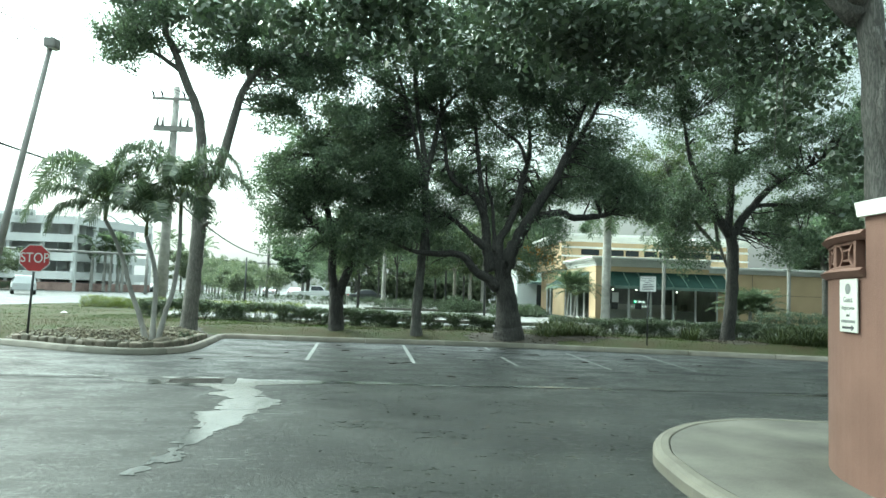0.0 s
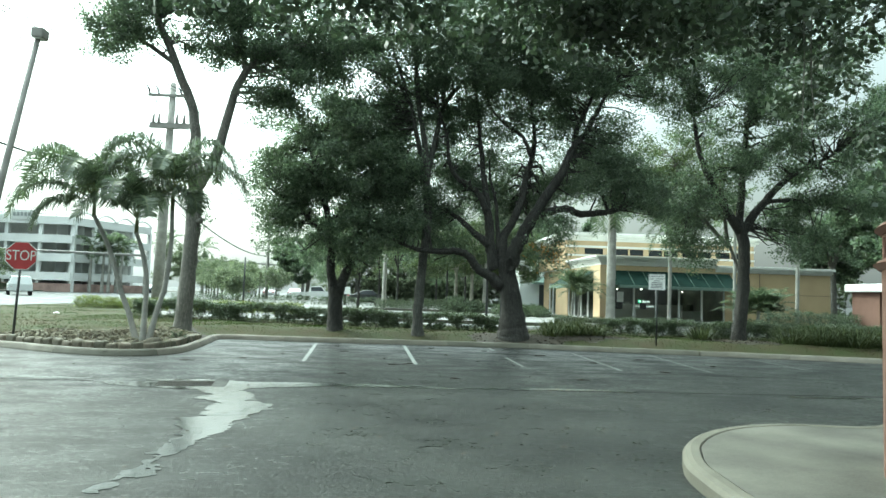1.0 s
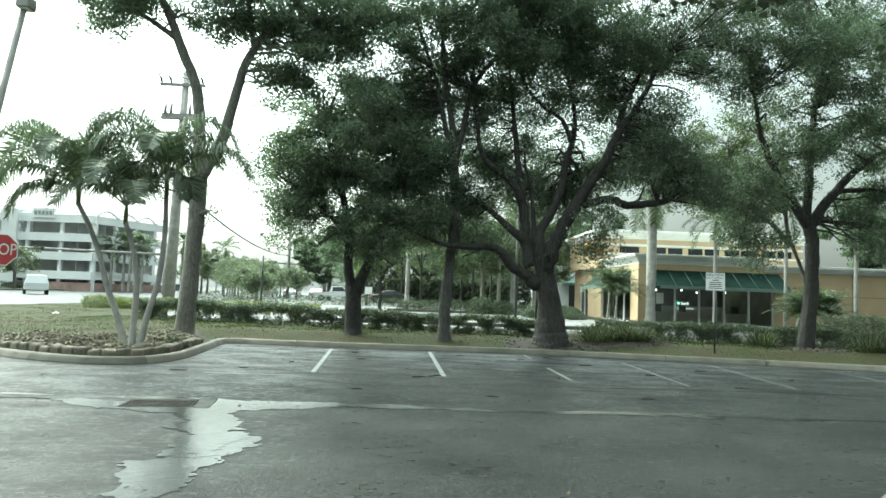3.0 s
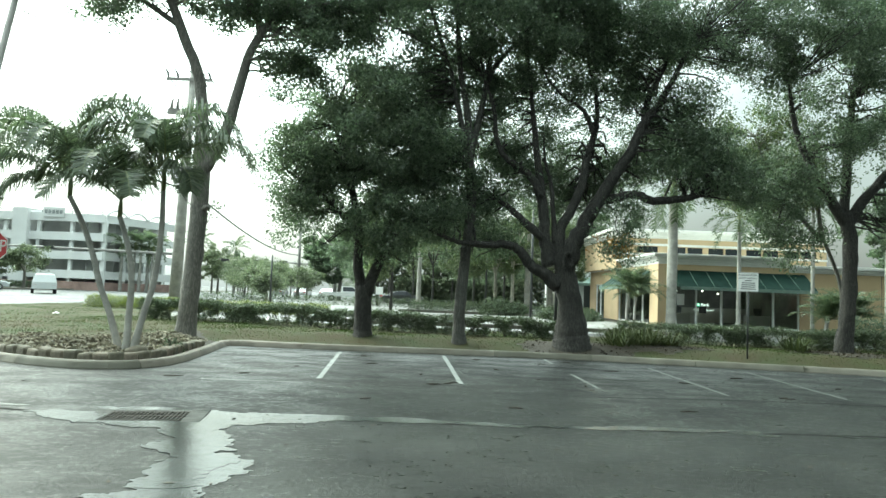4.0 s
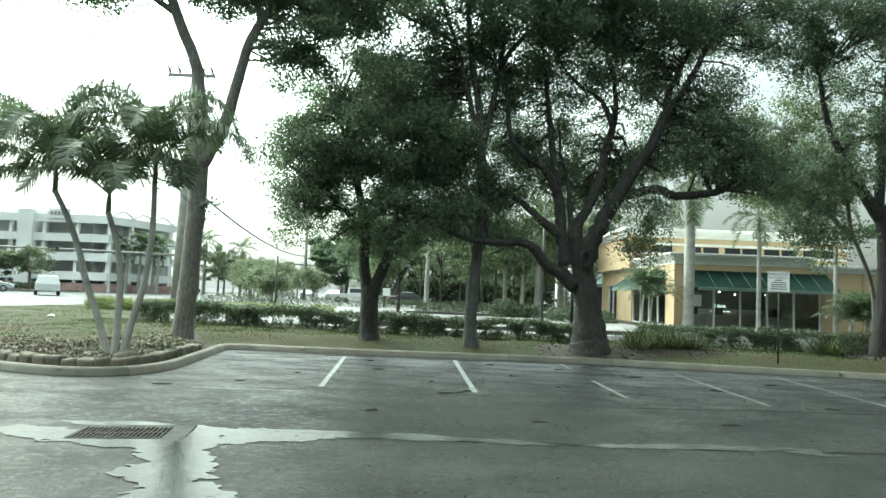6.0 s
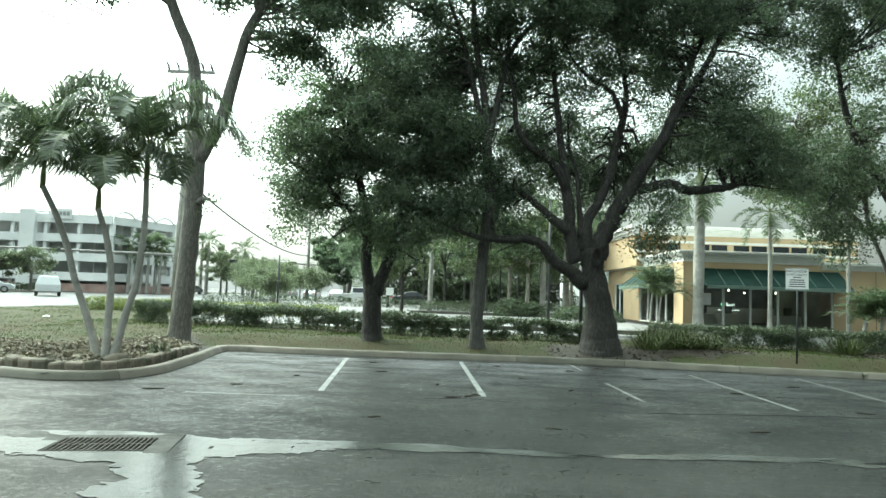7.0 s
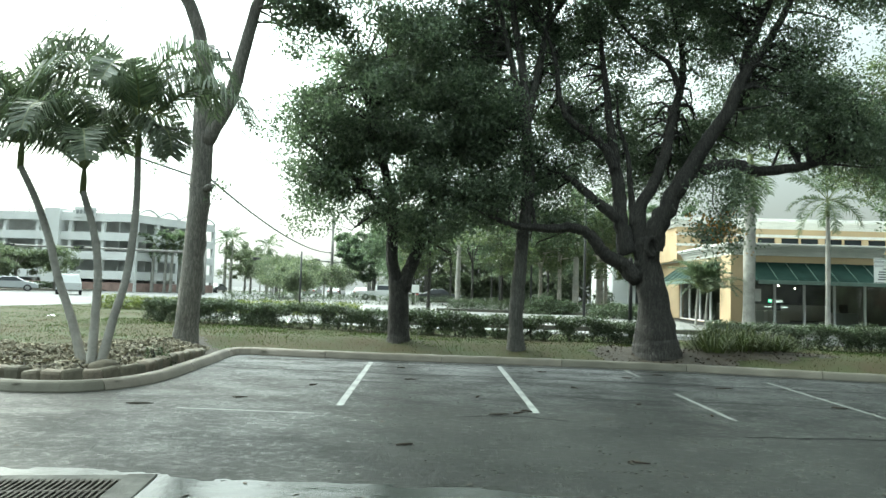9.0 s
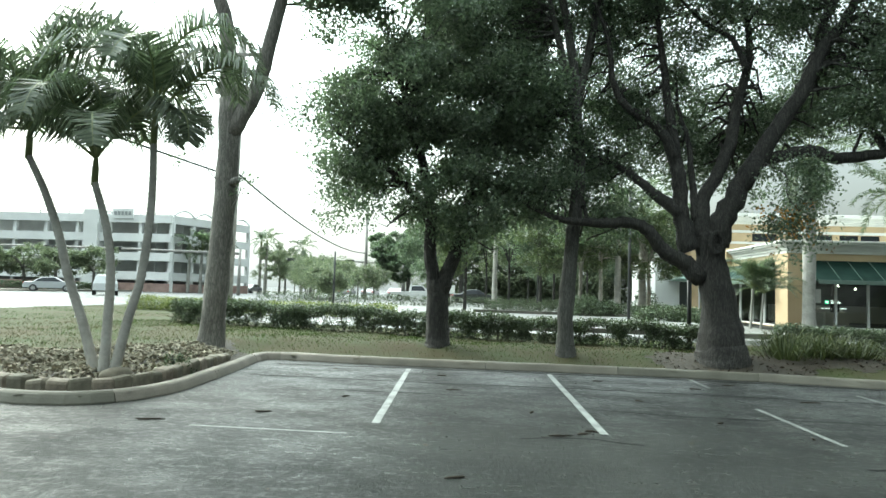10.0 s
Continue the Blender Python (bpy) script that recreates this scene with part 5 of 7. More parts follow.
# royal palms before the shop front
ROYAL = dict(count=15, length=3.0, leaflet_len=0.75, leaflets=44, lifts=(45, 15, -10, -35, 60, -60), droop=60, width=0.05, shaft=1.3)
for (x, y, h, r, first) in ((14.1, 21.0, 6.4, 0.245, 0), (21.4, 21.3, 6.2, 0.09, 40), (24.35, 20.0, 5.6, 0.1, 70)):
    g = float(ground_z(x, y))
    kw = dict(ROYAL)
    if r < 0.15:
        kw.update(length=1.9, leaflet_len=0.5, shaft=0.6, count=12)
    palm("royal_palm", "tall smooth grey royal palm before the shop", (x, y, g), [(x, y, g - 0.1, r * 1.25), (x, y, g + 1.0, r), (x + 0.03, y, g + h * 0.6, r * 1.02), (x + 0.05, y, g + h, r * 0.8)], first=first, **kw)
g = float(ground_z(17.4, 20.8))
palm("royal_palm", "thin tall palm before the shop window", (17.4, 20.8, g), [(17.4, 20.8, g - 0.1, 0.13), (17.4, 20.8, g + 1.0, 0.1), (17.42, 20.8, g + 3.2, 0.1), (17.42, 20.8, g + 5.0, 0.085)], first=20, count=13, length=2.0, leaflet_len=0.55, leaflets=40, lifts=(45, 15, -10, 60, -30), droop=75, width=0.04, shaft=0.8)

# clumped date palms by the wall
for x, y, h, r in ((21.0, 19.5, 0.7, 0.09), (21.6, 19.2, 0.95, 0.09), (22.3, 19.4, 0.75, 0.09), (12.1, 21.9, 1.75, 0.05), (12.45, 21.7, 1.5, 0.05)):
    g = float(ground_z(x, y))
    palm("pygmy_palm", "small bushy palm with fine leaves by the wall", (x, y, g), [(x, y, g - 0.1, r * 1.2), (x + 0.05, y, g + h * 0.5, r), (x + 0.12, y, g + h, r)], 34, 1.7, 0.36, 44, (84, 70, 52, 30, 76), 88, width=0.022, fall=0.15)


# ---- hedges and low planting ----
def hedge(name, label, line, h, w, count, leaf, z_of, per=9, size=0.055, width=0.036, bare=0.0, taper=0.0):
    """A clipped hedge: leaf sprays in a long rounded box, thinner near the ground, on a row of stems."""
    line = resample(np.array(line, float), 0.1)
    t = thing(name, label, "hedge", (line[len(line) // 2][0], line[len(line) // 2][1], z_of(*line[len(line) // 2])))
    o = np.array(t.matrix_basis.translation)
    idx = rng.integers(1, len(line) - 1, count)
    d = line[idx + 1] - line[idx - 1]
    d /= np.linalg.norm(d, axis=1)[:, None]
    s = rng.uniform(-1, 1, count)
    u = rng.uniform(0, 1, count) ** 0.8
    keep = rng.uniform(0, 1, count) > bare * np.clip(1.35 - u / 0.5, 0, 1)
    # clustered holes through the lower half, where the leaves have gone
    if bare:
        far = np.cumsum(np.r_[0, np.linalg.norm(np.diff(line, axis=0), axis=1)])[idx]
        hole = np.array([noise.noise(Vector((a * 2.6, c * h * 4.0, 1.3))) + 0.5 * noise.noise(Vector((a * 7.0, c * h * 9.0, 5.1))) for a, c in zip(far, u)])
        keep &= (hole < 0.08) | (u > 0.62 + 0.2 * hole) | (u < 0.1)
    top = 1 - taper * idx / len(line) + 0.06 * np.sin(line[idx, 0] * 1.7) + 0.04 * np.sin(line[idx, 0] * 5.3)
    P = np.stack([line[idx, 0] - d[:, 1] * s * w / 2, line[idx, 1] + d[:, 0] * s * w / 2, np.array([z_of(x, y) for x, y in line[idx]]) + 0.05 + u * h * top], -1)[keep]
    tagged(quads("foliage", leaf_cards(P, per, 0.07, size, width, flat=0.9) - o, leaf, t), kind="stuff")
    tubes = []
    for q in resample(line, 0.32):
        z = z_of(*q)
        for _ in range(3):
            b = Vector((q[0] + rng.normal(0, 0.05), q[1] + rng.normal(0, 0.08), z)) - Vector(o)
            e = b + Vector((rng.normal(0, 0.15), rng.normal(0, 0.15), h * rng.uniform(0.6, 0.9)))
            tubes.append(tube_data([b, b.lerp(e, 0.5) + Vector((rng.normal(0, 0.04), 0, 0)), e], [0.014, 0.01, 0.005], 4, False))
    v, f = join_tubes(tubes)
    tagged(raw("stemwork", v, f, BARK, t), kind="stuff")
    return t


def gz1(x, y):
    return float(ground_z(x, y))


hedge("hedge", "clipped dark green hedge behind the lawn, bare near the ground", [(-8.5, 12.1), (-2.5, 10.9), (1.7, 9.7), (6.7, 8.9)], 0.66, 0.5, 11000, HEDGE, lambda x, y: lawn_at(x, y), bare=0.14, taper=0.24)
hedge("hedge", "low clipped hedge before the shop, bare near the ground", [(8.2, 9.4), (11.5, 8.9), (15.5, 8.5), (20.0, 8.2), (26.0, 7.6)], 0.55, 0.6, 10500, HEDGE, lambda x, y: lawn_at(x, y), bare=0.04)
hedge("hedge", "yellow-green clipped hedge along the second lot", [(-14.5, 20.5), (-9.0, 19.5), (-2.6, 19.0)], 0.55, 1.2, 3800, HEDGE_LIGHT, gz1)
hedge("hedge", "low dark hedge across the second lot", [(0.5, 34.0), (8.0, 33.5), (13.0, 33.5)], 0.6, 1.2, 3200, HEDGE, gz1)
hedge("hedge", "low dark hedge across the second lot", [(-16.0, 40.0), (-6.0, 42.0), (8.0, 45.0)], 0.7, 1.4, 3000, HEDGE, gz1)
hedge("hedge", "dark foundation hedge along the yellow wall", [(20.8, 17.2), (24.0, 16.9), (29.5, 16.5)], 0.9, 1.0, 3200, HEDGE, gz1)


def grass_clump(x, y, r, h, n, mat=TALLBLADE):
    z = lawn_at(x, y)
    t = thing("ornamental_grass", "clump of long arching ornamental grass beside the oak", "grass", (x, y, z), "grass clumps")
    a = rng.uniform(0, 2 * np.pi, n)
    rr = rng.uniform(0, 0.8, n) * r
    L = h * rng.uniform(0.45, 1.5, n)
    out = rng.uniform(0.3, 1.5, n) * r
    ca, sa = np.cos(a), np.sin(a)
    b = np.stack([ca * rr, sa * rr, np.zeros(n)], -1)
    m = np.stack([ca * (rr + out * 0.45), sa * (rr + out * 0.45), L * 0.7], -1)
    e = np.stack([ca * (rr + out), sa * (rr + out), L * 0.72 * rng.uniform(0.3, 1.3, n)], -1)
    w = np.stack([-sa, ca, np.zeros(n)], -1) * 0.011
    Q = np.concatenate([np.stack([b - w, b + w, m + w, m - w], 1), np.stack([m - w, m + w, e + w * 0.2, e - w * 0.2], 1)])
    tagged(quads("foliage", Q, mat, t), kind="stuff")


for x, y, r, h in ((7.7, 7.3, 0.7, 0.5), (8.5, 7.5, 0.75, 0.52), (9.3, 7.8, 0.7, 0.42), (8.2, 8.3, 0.75, 0.52), (15.8, 6.2, 0.8, 0.55), (16.6, 5.8, 0.85, 0.6), (17.5, 5.4, 0.85, 0.6), (18.4, 5.0, 0.85, 0.6), (16.9, 6.6, 0.9, 0.62), (18.0, 6.2, 0.9, 0.62), (19.3, 5.4, 0.9, 0.62), (13.2, 7.6, 0.6, 0.45)):
    grass_clump(x, y, r, h, 210)


def shrub(x, y, r, h, n, leaf, label, z_of, size=0.1):
    z = z_of(x, y)
    t = thing("shrub", label, "shrub", (x, y, z), "shrubs")
    d = rng.normal(0, 1, (n, 3))
    d /= np.linalg.norm(d, axis=1)[:, None]
    P = d * (rng.uniform(0.2, 1, n) ** 0.5)[:, None] * (r, r, h)
    P[:, 2] = np.abs(P[:, 2])
    tagged(quads("foliage", leaf_cards(P, 8, 0.08, size, size * 0.55, flat=0.9), leaf, t), kind="stuff")
    tubes = []
    for _ in range(9):
        a, e = rng.uniform(0, 2 * np.pi), rng.uniform(0.2, 0.7)
        tubes.append(tube_data([Vector((0, 0, 0)), Vector((math.cos(a) * e * r * 0.4, math.sin(a) * e * r * 0.4, h * 0.4)), Vector((math.cos(a) * e * r, math.sin(a) * e * r, h * 0.8))], [0.02, 0.012, 0.004], 4, False))
    v, f = join_tubes(tubes)
    tagged(raw("stemwork", v, f, BARK, t), kind="stuff")


for x, y, r, h in ((6.3, 31.2, 1.2, 1.2), (7.6, 31.6, 0.9, 0.9), (9.6, 27.5, 1.4, 0.9), (11.0, 27.0, 1.2, 0.8), (12.0, 42.0, 1.0, 1.9)):
    shrub(x, y, r, h, 420, HEDGE, "rounded dark shrub in the second lot", gz1, 0.12)
shrub(-3.75, 2.6, 0.22, 0.34, 40, HEDGE, "small weedy sprout in the mulched bed", lawn_at, 0.06)


# ---- signs and poles ----
def text_mesh(name, body, size, mat, parent, m, depth=0.004):
    cu = bpy.data.curves.new(name, "FONT")
    cu.body, cu.size, cu.align_x, cu.align_y, cu.extrude = body, size, "CENTER", "CENTER", depth
    tmp = bpy.data.objects.new("tmp", cu)
    scene.collection.objects.link(tmp)
    me = bpy.data.meshes.new_from_object(tmp.evaluated_get(bpy.context.evaluated_depsgraph_get()))
    bpy.data.objects.remove(tmp)
    me.materials.clear()
    ob = link_mesh(name, me, mat, parent)
    ob.matrix_basis = m
    return ob


def ngon_plate(name, pts, y0, y1, mat, parent):
    """A flat plate in the x-z plane with its face at y0."""
    n = len(pts)
    V = [(x, y0, z) for x, z in pts] + [(x, y1, z) for x, z in pts]
    F = [tuple(range(n)), tuple(range(n, 2 * n))[::-1]] + [(i, i + n, (i + 1) % n + n, (i + 1) % n) for i in range(n)]
    return raw(name, V, F, mat, parent)


# stop sign (faces the lot)
sx, sy = -8.05, 2.55
sg = lawn_at(sx, sy)
stop = thing("stop_sign", "red octagonal stop sign on a dark steel post", "sign", (sx, sy, sg), turn=14)
tube("post", [(0, 0, -0.2), (0.03, 0, 1.0), (0.07, 0, 2.3)], 0.033, DARK, stop, 8)
R = 0.41
octo = lambda r: [(0.07 + r * math.cos(radians(22.5 + 45 * k)), 2.18 + r * math.sin(radians(22.5 + 45 * k))) for k in range(8)]
ngon_plate("border", octo(R), -0.045, -0.035, WHITE, stop)
ngon_plate("plate", octo(R * 0.94), -0.049, -0.044, RED, stop)
text_mesh("lettering", "STOP", 0.34, WHITE, stop, pose(0.07, -0.051, 2.18, 90, 0, 0) @ Matrix.Diagonal((0.88, 1.15, 1, 1)), 0.002)
box("bracket", (0.05, -0.035, 1.95), (0.09, 0.03, 2.38), STEEL, stop)

# parking notice by the kerb
px, py = 10.82, 5.75
pg = lawn_at(px, py)
notice = thing("parking_sign", "white parking notice on a thin dark post", "sign", (px, py, pg), turn=-8)
tube("post", [(0, 0, -0.2), (0.01, 0, 1.0), (0.02, 0, 2.36 - pg + 0.2)], 0.024, DARK, notice, 6)
nz = 2.33 - pg
part("panel", box_bm((-0.27, -0.035, nz - 0.27), (0.27, -0.027, nz + 0.27), 0.003), WHITE, notice)
for lo, hi in (((-0.26, -0.037, nz + 0.25), (0.26, -0.0355, nz + 0.26)), ((-0.26, -0.037, nz - 0.26), (0.26, -0.0355, nz - 0.25))):
    box("border_line", lo, hi, INK, notice)
for word, size, x, zz in (("PARKING", 0.085, -0.085, 0.19), ("FOR", 0.085, 0.155, 0.19), ("GUEST", 0.068, -0.155, 0.105), ("USE", 0.068, 0.015, 0.105), ("ONLY", 0.068, 0.155, 0.105)):
    text_mesh("lettering", word, size, INK, notice, pose(x, -0.037, nz + zz, 90, 0, 0), 0.001)
for k, (w, zz) in enumerate(((0.09, 0.04), (0.17, -0.025), (0.19, -0.08), (0.18, -0.135), (0.2, -0.19))):
    box("text_line", (-w, -0.037, nz + zz - 0.012), (w, -0.0355, nz + zz + 0.012), INK, notice)

# leaning lamp post by the road
lamp_post = thing("street_lamp", "leaning grey concrete lamp post with a box head", "street lamp", (-10.15, 3.9, lawn_at(-10.15, 3.9)))
tube("post", [(0, 0, -0.2), (0.74, 0, 4.3), (1.48, 0, 8.6)], [0.125, 0.1, 0.075], GREYPOLE, lamp_post, 8)
part("head", box_bm((1.35, -0.2, 8.55), (1.7, 0.2, 8.85), 0.04), GREYPOLE, lamp_post)
box("lens", (1.4, -0.16, 8.535), (1.65, 0.16, 8.55), WHITE, lamp_post)

# power pole with its cross-arms
ux, uy = -11.2, 22.9
ug = gz1(ux, uy)
power = thing("power_pole", "tall grey power pole with cross-arms and insulators", "power pole", (ux, uy, ug))
tube("mast", [(-0.1, 0, -0.3), (0.0, 0, 5.0), (0.15, 0, 12.9)], [0.32, 0.27, 0.17], PALMBARK, power, 10)
box("cross_arm", (-1.15, -0.26, 12.05), (1.25, -0.14, 12.2), GREYPOLE, power)
box("cross_arm", (-0.95, -0.32, 10.3), (1.25, -0.14, 10.52), GREYPOLE, power)
box("platform", (-0.95, -0.45, 10.2), (1.25, -0.2, 10.3), GREYPOLE, power)
for x in (-1.05, -0.55, 0.7, 1.15):
    tube("insulator", [(x, -0.2, 12.2), (x - 0.06, -0.2, 12.42), (x - 0.22, -0.2, 12.7)], [0.045, 0.06, 0.03], DARK, power, 7)
for x in (-0.75, -0.45, 0.55, 0.95):
    tube("fuse_switch", [(x, -0.3, 10.52), (x, -0.3, 10.8), (x + 0.05, -0.3, 11.05)], [0.09, 0.07, 0.04], GREYPOLE, power, 7)
for a, b in (((-1.05, -0.2, 12.5), (-0.8, -0.3, 10.9)), ((-0.5, -0.2, 12.5), (-0.45, -0.3, 10.9)), ((0.7, -0.2, 12.4), (0.55, -0.3, 10.9))):
    tube("jumper", [a, ((a[0] + b[0]) / 2 - 0.25, a[1], (a[2] + b[2]) / 2), b], 0.014, DARK, power, 4)

# second pole far along the road, and the wires
fx, fy = -14.6, 73.0
far_pole = thing("power_pole", "distant thin grey power pole beside the road", "power pole", (fx, fy, gz1(fx, fy)))
tube("mast", [(0, 0, -0.3), (0, 0, 11.0)], [0.22, 0.15], GREYPOLE, far_pole, 8)
box("bracket", (-0.35, -0.1, 5.4), (0.1, 0.1, 5.55), GREYPOLE, far_pole)


def wire(a, b, sag, r):
    P = [(a[0] + (b[0] - a[0]) * t, a[1] + (b[1] - a[1]) * t, a[2] + (b[2] - a[2]) * t - 4 * sag * t * (1 - t)) for t in np.linspace(0, 1, 25)]
    tagged(tube("wire", P, r, DARK, None, 4), "dark sagging overhead wire between poles", "cable", "overhead wires")


wire((ux, uy - 0.25, 7.1), (fx, fy, 6.0), 1.0, 0.055)
wire((ux, uy - 0.25, 6.7), (-21.0, -14.0, 9.5), 0.3, 0.05)
for dx, z in ((-1.1, 12.7), (0.7, 12.7), (1.15, 12.7)):
    wire((ux + dx, uy - 0.2, z), (fx + dx * 0.1, fy, 10.6), 1.2, 0.026)
    wire((ux + dx, uy - 0.2, z), (ux - 10 + dx, uy - 40, z + 0.6), 0.8, 0.022)

# terracotta gate wall: gently curved in plan, a low length with a pierced screen and a taller length beside it
WCX, WCY, WR = 8.39, -12.1, 2.35
pz = float(ground_z(6.3, -11.3)) + 0.148
low_wall = thing("screen_wall", "curved terracotta stucco wall with a pierced clay screen", "wall", (WCX, WCY, pz))


def arc_block(name, a0, a1, out, z0, z1, mat, parent, thick=0.45, flare=0.0, label=""):
    """A block that follows the curve from angle a0 to a1; its face stands 'out' before the wall's."""
    n = max(3, int(abs(a1 - a0) / 3))
    bm = bmesh.new()
    rings = []
    for i in range(n + 1):
        a = radians(a0 + (a1 - a0) * i / n)
        c, q = math.cos(a), math.sin(a)
        rings.append([bm.verts.new((c * r, q * r, z)) for r, z in ((WR + out, z0), (WR + out + flare, z1), (WR - thick, z1), (WR - thick, z0))])
    for u, v in zip(rings, rings[1:]):
        for k in range(4):
            bm.faces.new((u[k], u[(k + 1) % 4], v[(k + 1) % 4], v[k]))
    bm.faces.new(rings[0])
    bm.faces.new(rings[-1][::-1])
    return part(name, bm, mat, parent, label)


LOW0, LOW1 = 174.9, 122.0
arc_block("shaft", LOW0, LOW1, 0.0, -0.15, 1.78, TERRACOTTA, low_wall)
arc_block("ledge", LOW0, LOW1 - 1.5, 0.02, 1.78, 1.83, TERRACOTTA, low_wall, 0.5, 0.05)
arc_block("ledge", LOW0, LOW1 - 1.5, 0.06, 1.832, 1.86, TERRACOTTA, low_wall, 0.5, -0.03)
arc_block("core", LOW0, LOW1 + 1, -0.2, 1.86, 2.1, DARK, low_wall, 0.36)
arc_block("cap", LOW0, LOW1 - 0.5, 0.0, 2.1, 2.14, TERRACOTTA, low_wall, 0.46, 0.05)
arc_block("cap", LOW0, LOW1 - 0.5, 0.055, 2.142, 2.18, TERRACOTTA, low_wall, 0.46, -0.04)
for k in range(4):
    a = 164.3 - 12.6 * k
    m = pose((WR - 0.05) * math.cos(radians(a)), (WR - 0.05) * math.sin(radians(a)), 1.86, 0, 0, a + 90)
    bm = bmesh.new()
    W, H, n = 0.256, 0.24, 8
    # a clay tile with a straight frame, two bowed uprights and a small window between them
    for lo, hi in (((-W, -0.03, 0), (-W + 0.05, 0.05, H)), ((W - 0.05, -0.03, 0), (W, 0.05, H)), ((-W + 0.04, -0.028, 0), (W - 0.04, 0.048, 0.03)), ((-W + 0.04, -0.028, H - 0.03), (W - 0.04, 0.048, H)),
                   ((-0.08, -0.02, 0.065), (0.08, 0.04, 0.085)), ((-0.08, -0.02, H - 0.085), (0.08, 0.04, H - 0.065))):
        box_bm(lo, hi, 0.006, bm)
    for side in (-1, 1):
        for i in range(n):
            u0, u1 = i / n, (i + 1) / n
            x0, x1 = [side * (0.155 - 0.08 * math.sin(math.pi * u)) for u in (u0, u1)]
            z0, z1 = 0.02 + (H - 0.04) * u0, 0.02 + (H - 0.04) * u1
            q = [bm.verts.new((x + e, y, z)) for y in (-0.022, 0.04) for x, z in ((x0, z0), (x1, z1)) for e in (-0.016, 0.016)]
            for f in ((0, 1, 3, 2), (4, 6, 7, 5), (0, 4, 5, 1), (2, 3, 7, 6), (0, 2, 6, 4), (1, 5, 7, 3)):
                bm.faces.new([q[j] for j in f])
    for v in bm.verts:
        v.co = m @ v.co
    part("pierced_panel", bm, TERRACOTTA, low_wall)
plate = part("notice_panel", box_bm((-0.165, -0.014, -0.23), (0.165, 0.0, 0.23), 0.006), NOTICE, low_wall, "white upright notice with faded grey lettering")
plate.matrix_basis = pose((WR + 0.01) * math.cos(radians(168.8)), (WR + 0.01) * math.sin(radians(168.8)), 1.535, 0, 0, 168.8 + 90)
for word, size, zz in (("Guest", 0.07, 0.05), ("Registration", 0.05, -0.02), ("and", 0.05, -0.08)):
    text_mesh("lettering", word, size, NOTICE_GREY, plate, pose(0, -0.0155, zz, 90, 0, 0), 0.001)
box("text_line", (-0.13, -0.0165, -0.148), (0.13, -0.0142, -0.124), NOTICE_GREY, plate)
bm = bmesh.new()
bmesh.ops.create_circle(bm, cap_ends=True, segments=24, radius=0.042, matrix=Matrix.Translation((0, -0.0165, 0.145)) @ Matrix.Rotation(radians(90), 4, "X") @ Matrix.Diagonal((1.2, 1.15, 1, 1)))
part("emblem", bm, NOTICE_GREY, plate)
raw("arrow", [(x, y, z) for y in (-0.0165, -0.0142) for x, z in ((-0.11, -0.2), (0.06, -0.2), (0.06, -0.215), (0.12, -0.19), (0.06, -0.165), (0.06, -0.18), (-0.11, -0.18))], [tuple(range(7)), tuple(range(13, 6, -1))] + [(i, i + 7, (i + 1) % 7 + 7, (i + 1) % 7) for i in range(7)], INK, plate)
rear = thing("gate_wall", "taller terracotta wall with a white coping beside the screen", "wall", (WCX, WCY, pz), kind="structure")
arc_block("wall", 175.0, 222.0, 0.006, -0.15, 2.28, TERRACOTTA, rear, 0.6)
arc_block("coping", 173.8, 223.0, 0.05, 2.28, 2.4, TRIM, rear, 0.65, 0.02)


# ---- the bank: a yellow single-storey shop front with a set-back upper storey ----
BZ = 0.35
bank = thing("bank_building", "yellow stucco bank with white cornices and green awnings", "building", (0, 0, BZ))


def wall_with_holes(name, axis, at, a0, a1, z0, z1, holes, mat, parent, thick=0.25, sign=1):
    """A wall along x (axis 'x') or y, with openings (from, to, bottom, top) cut right through."""
    cuts = sorted({a0, a1, *[h[0] for h in holes], *[h[1] for h in holes]})
    rows = sorted({z0, z1, *[h[2] for h in holes], *[h[3] for h in holes]})
    bm = bmesh.new()
    solid = {}
    for i in range(len(cuts) - 1):
        for j in range(len(rows) - 1):
            c, r = (cuts[i] + cuts[i + 1]) / 2, (rows[j] + rows[j + 1]) / 2
            solid[i, j] = not any(h[0] < c < h[1] and h[2] < r < h[3] for h in holes)

    def P(a, d, z):
        return (a, at + d, z) if axis == "x" else (at + d, a, z)

    def quad(*pts):
        bm.faces.new([bm.verts.new(p) for p in pts])

    d1 = thick * sign
    for (i, j), s in solid.items():
        if not s:
            continue
        x0, x1, y0, y1 = cuts[i], cuts[i + 1], rows[j], rows[j + 1]
        quad(P(x0, 0, y0), P(x1, 0, y0), P(x1, 0, y1), P(x0, 0, y1))
        quad(P(x0, d1, y0), P(x0, d1, y1), P(x1, d1, y1), P(x1, d1, y0))
        for di, dj, e in ((-1, 0, (x0, y0, x0, y1)), (1, 0, (x1, y0, x1, y1)), (0, -1, (x0, y0, x1, y0)), (0, 1, (x0, y1, x1, y1))):
            if not solid.get((i + di, j + dj), False):
                quad(P(e[0], 0, e[1]), P(e[2], 0, e[3]), P(e[2], d1, e[3]), P(e[0], d1, e[1]))
    bmesh.ops.remove_doubles(bm, verts=bm.verts[:], dist=0.0005)
    return part(name, bm, mat, parent)


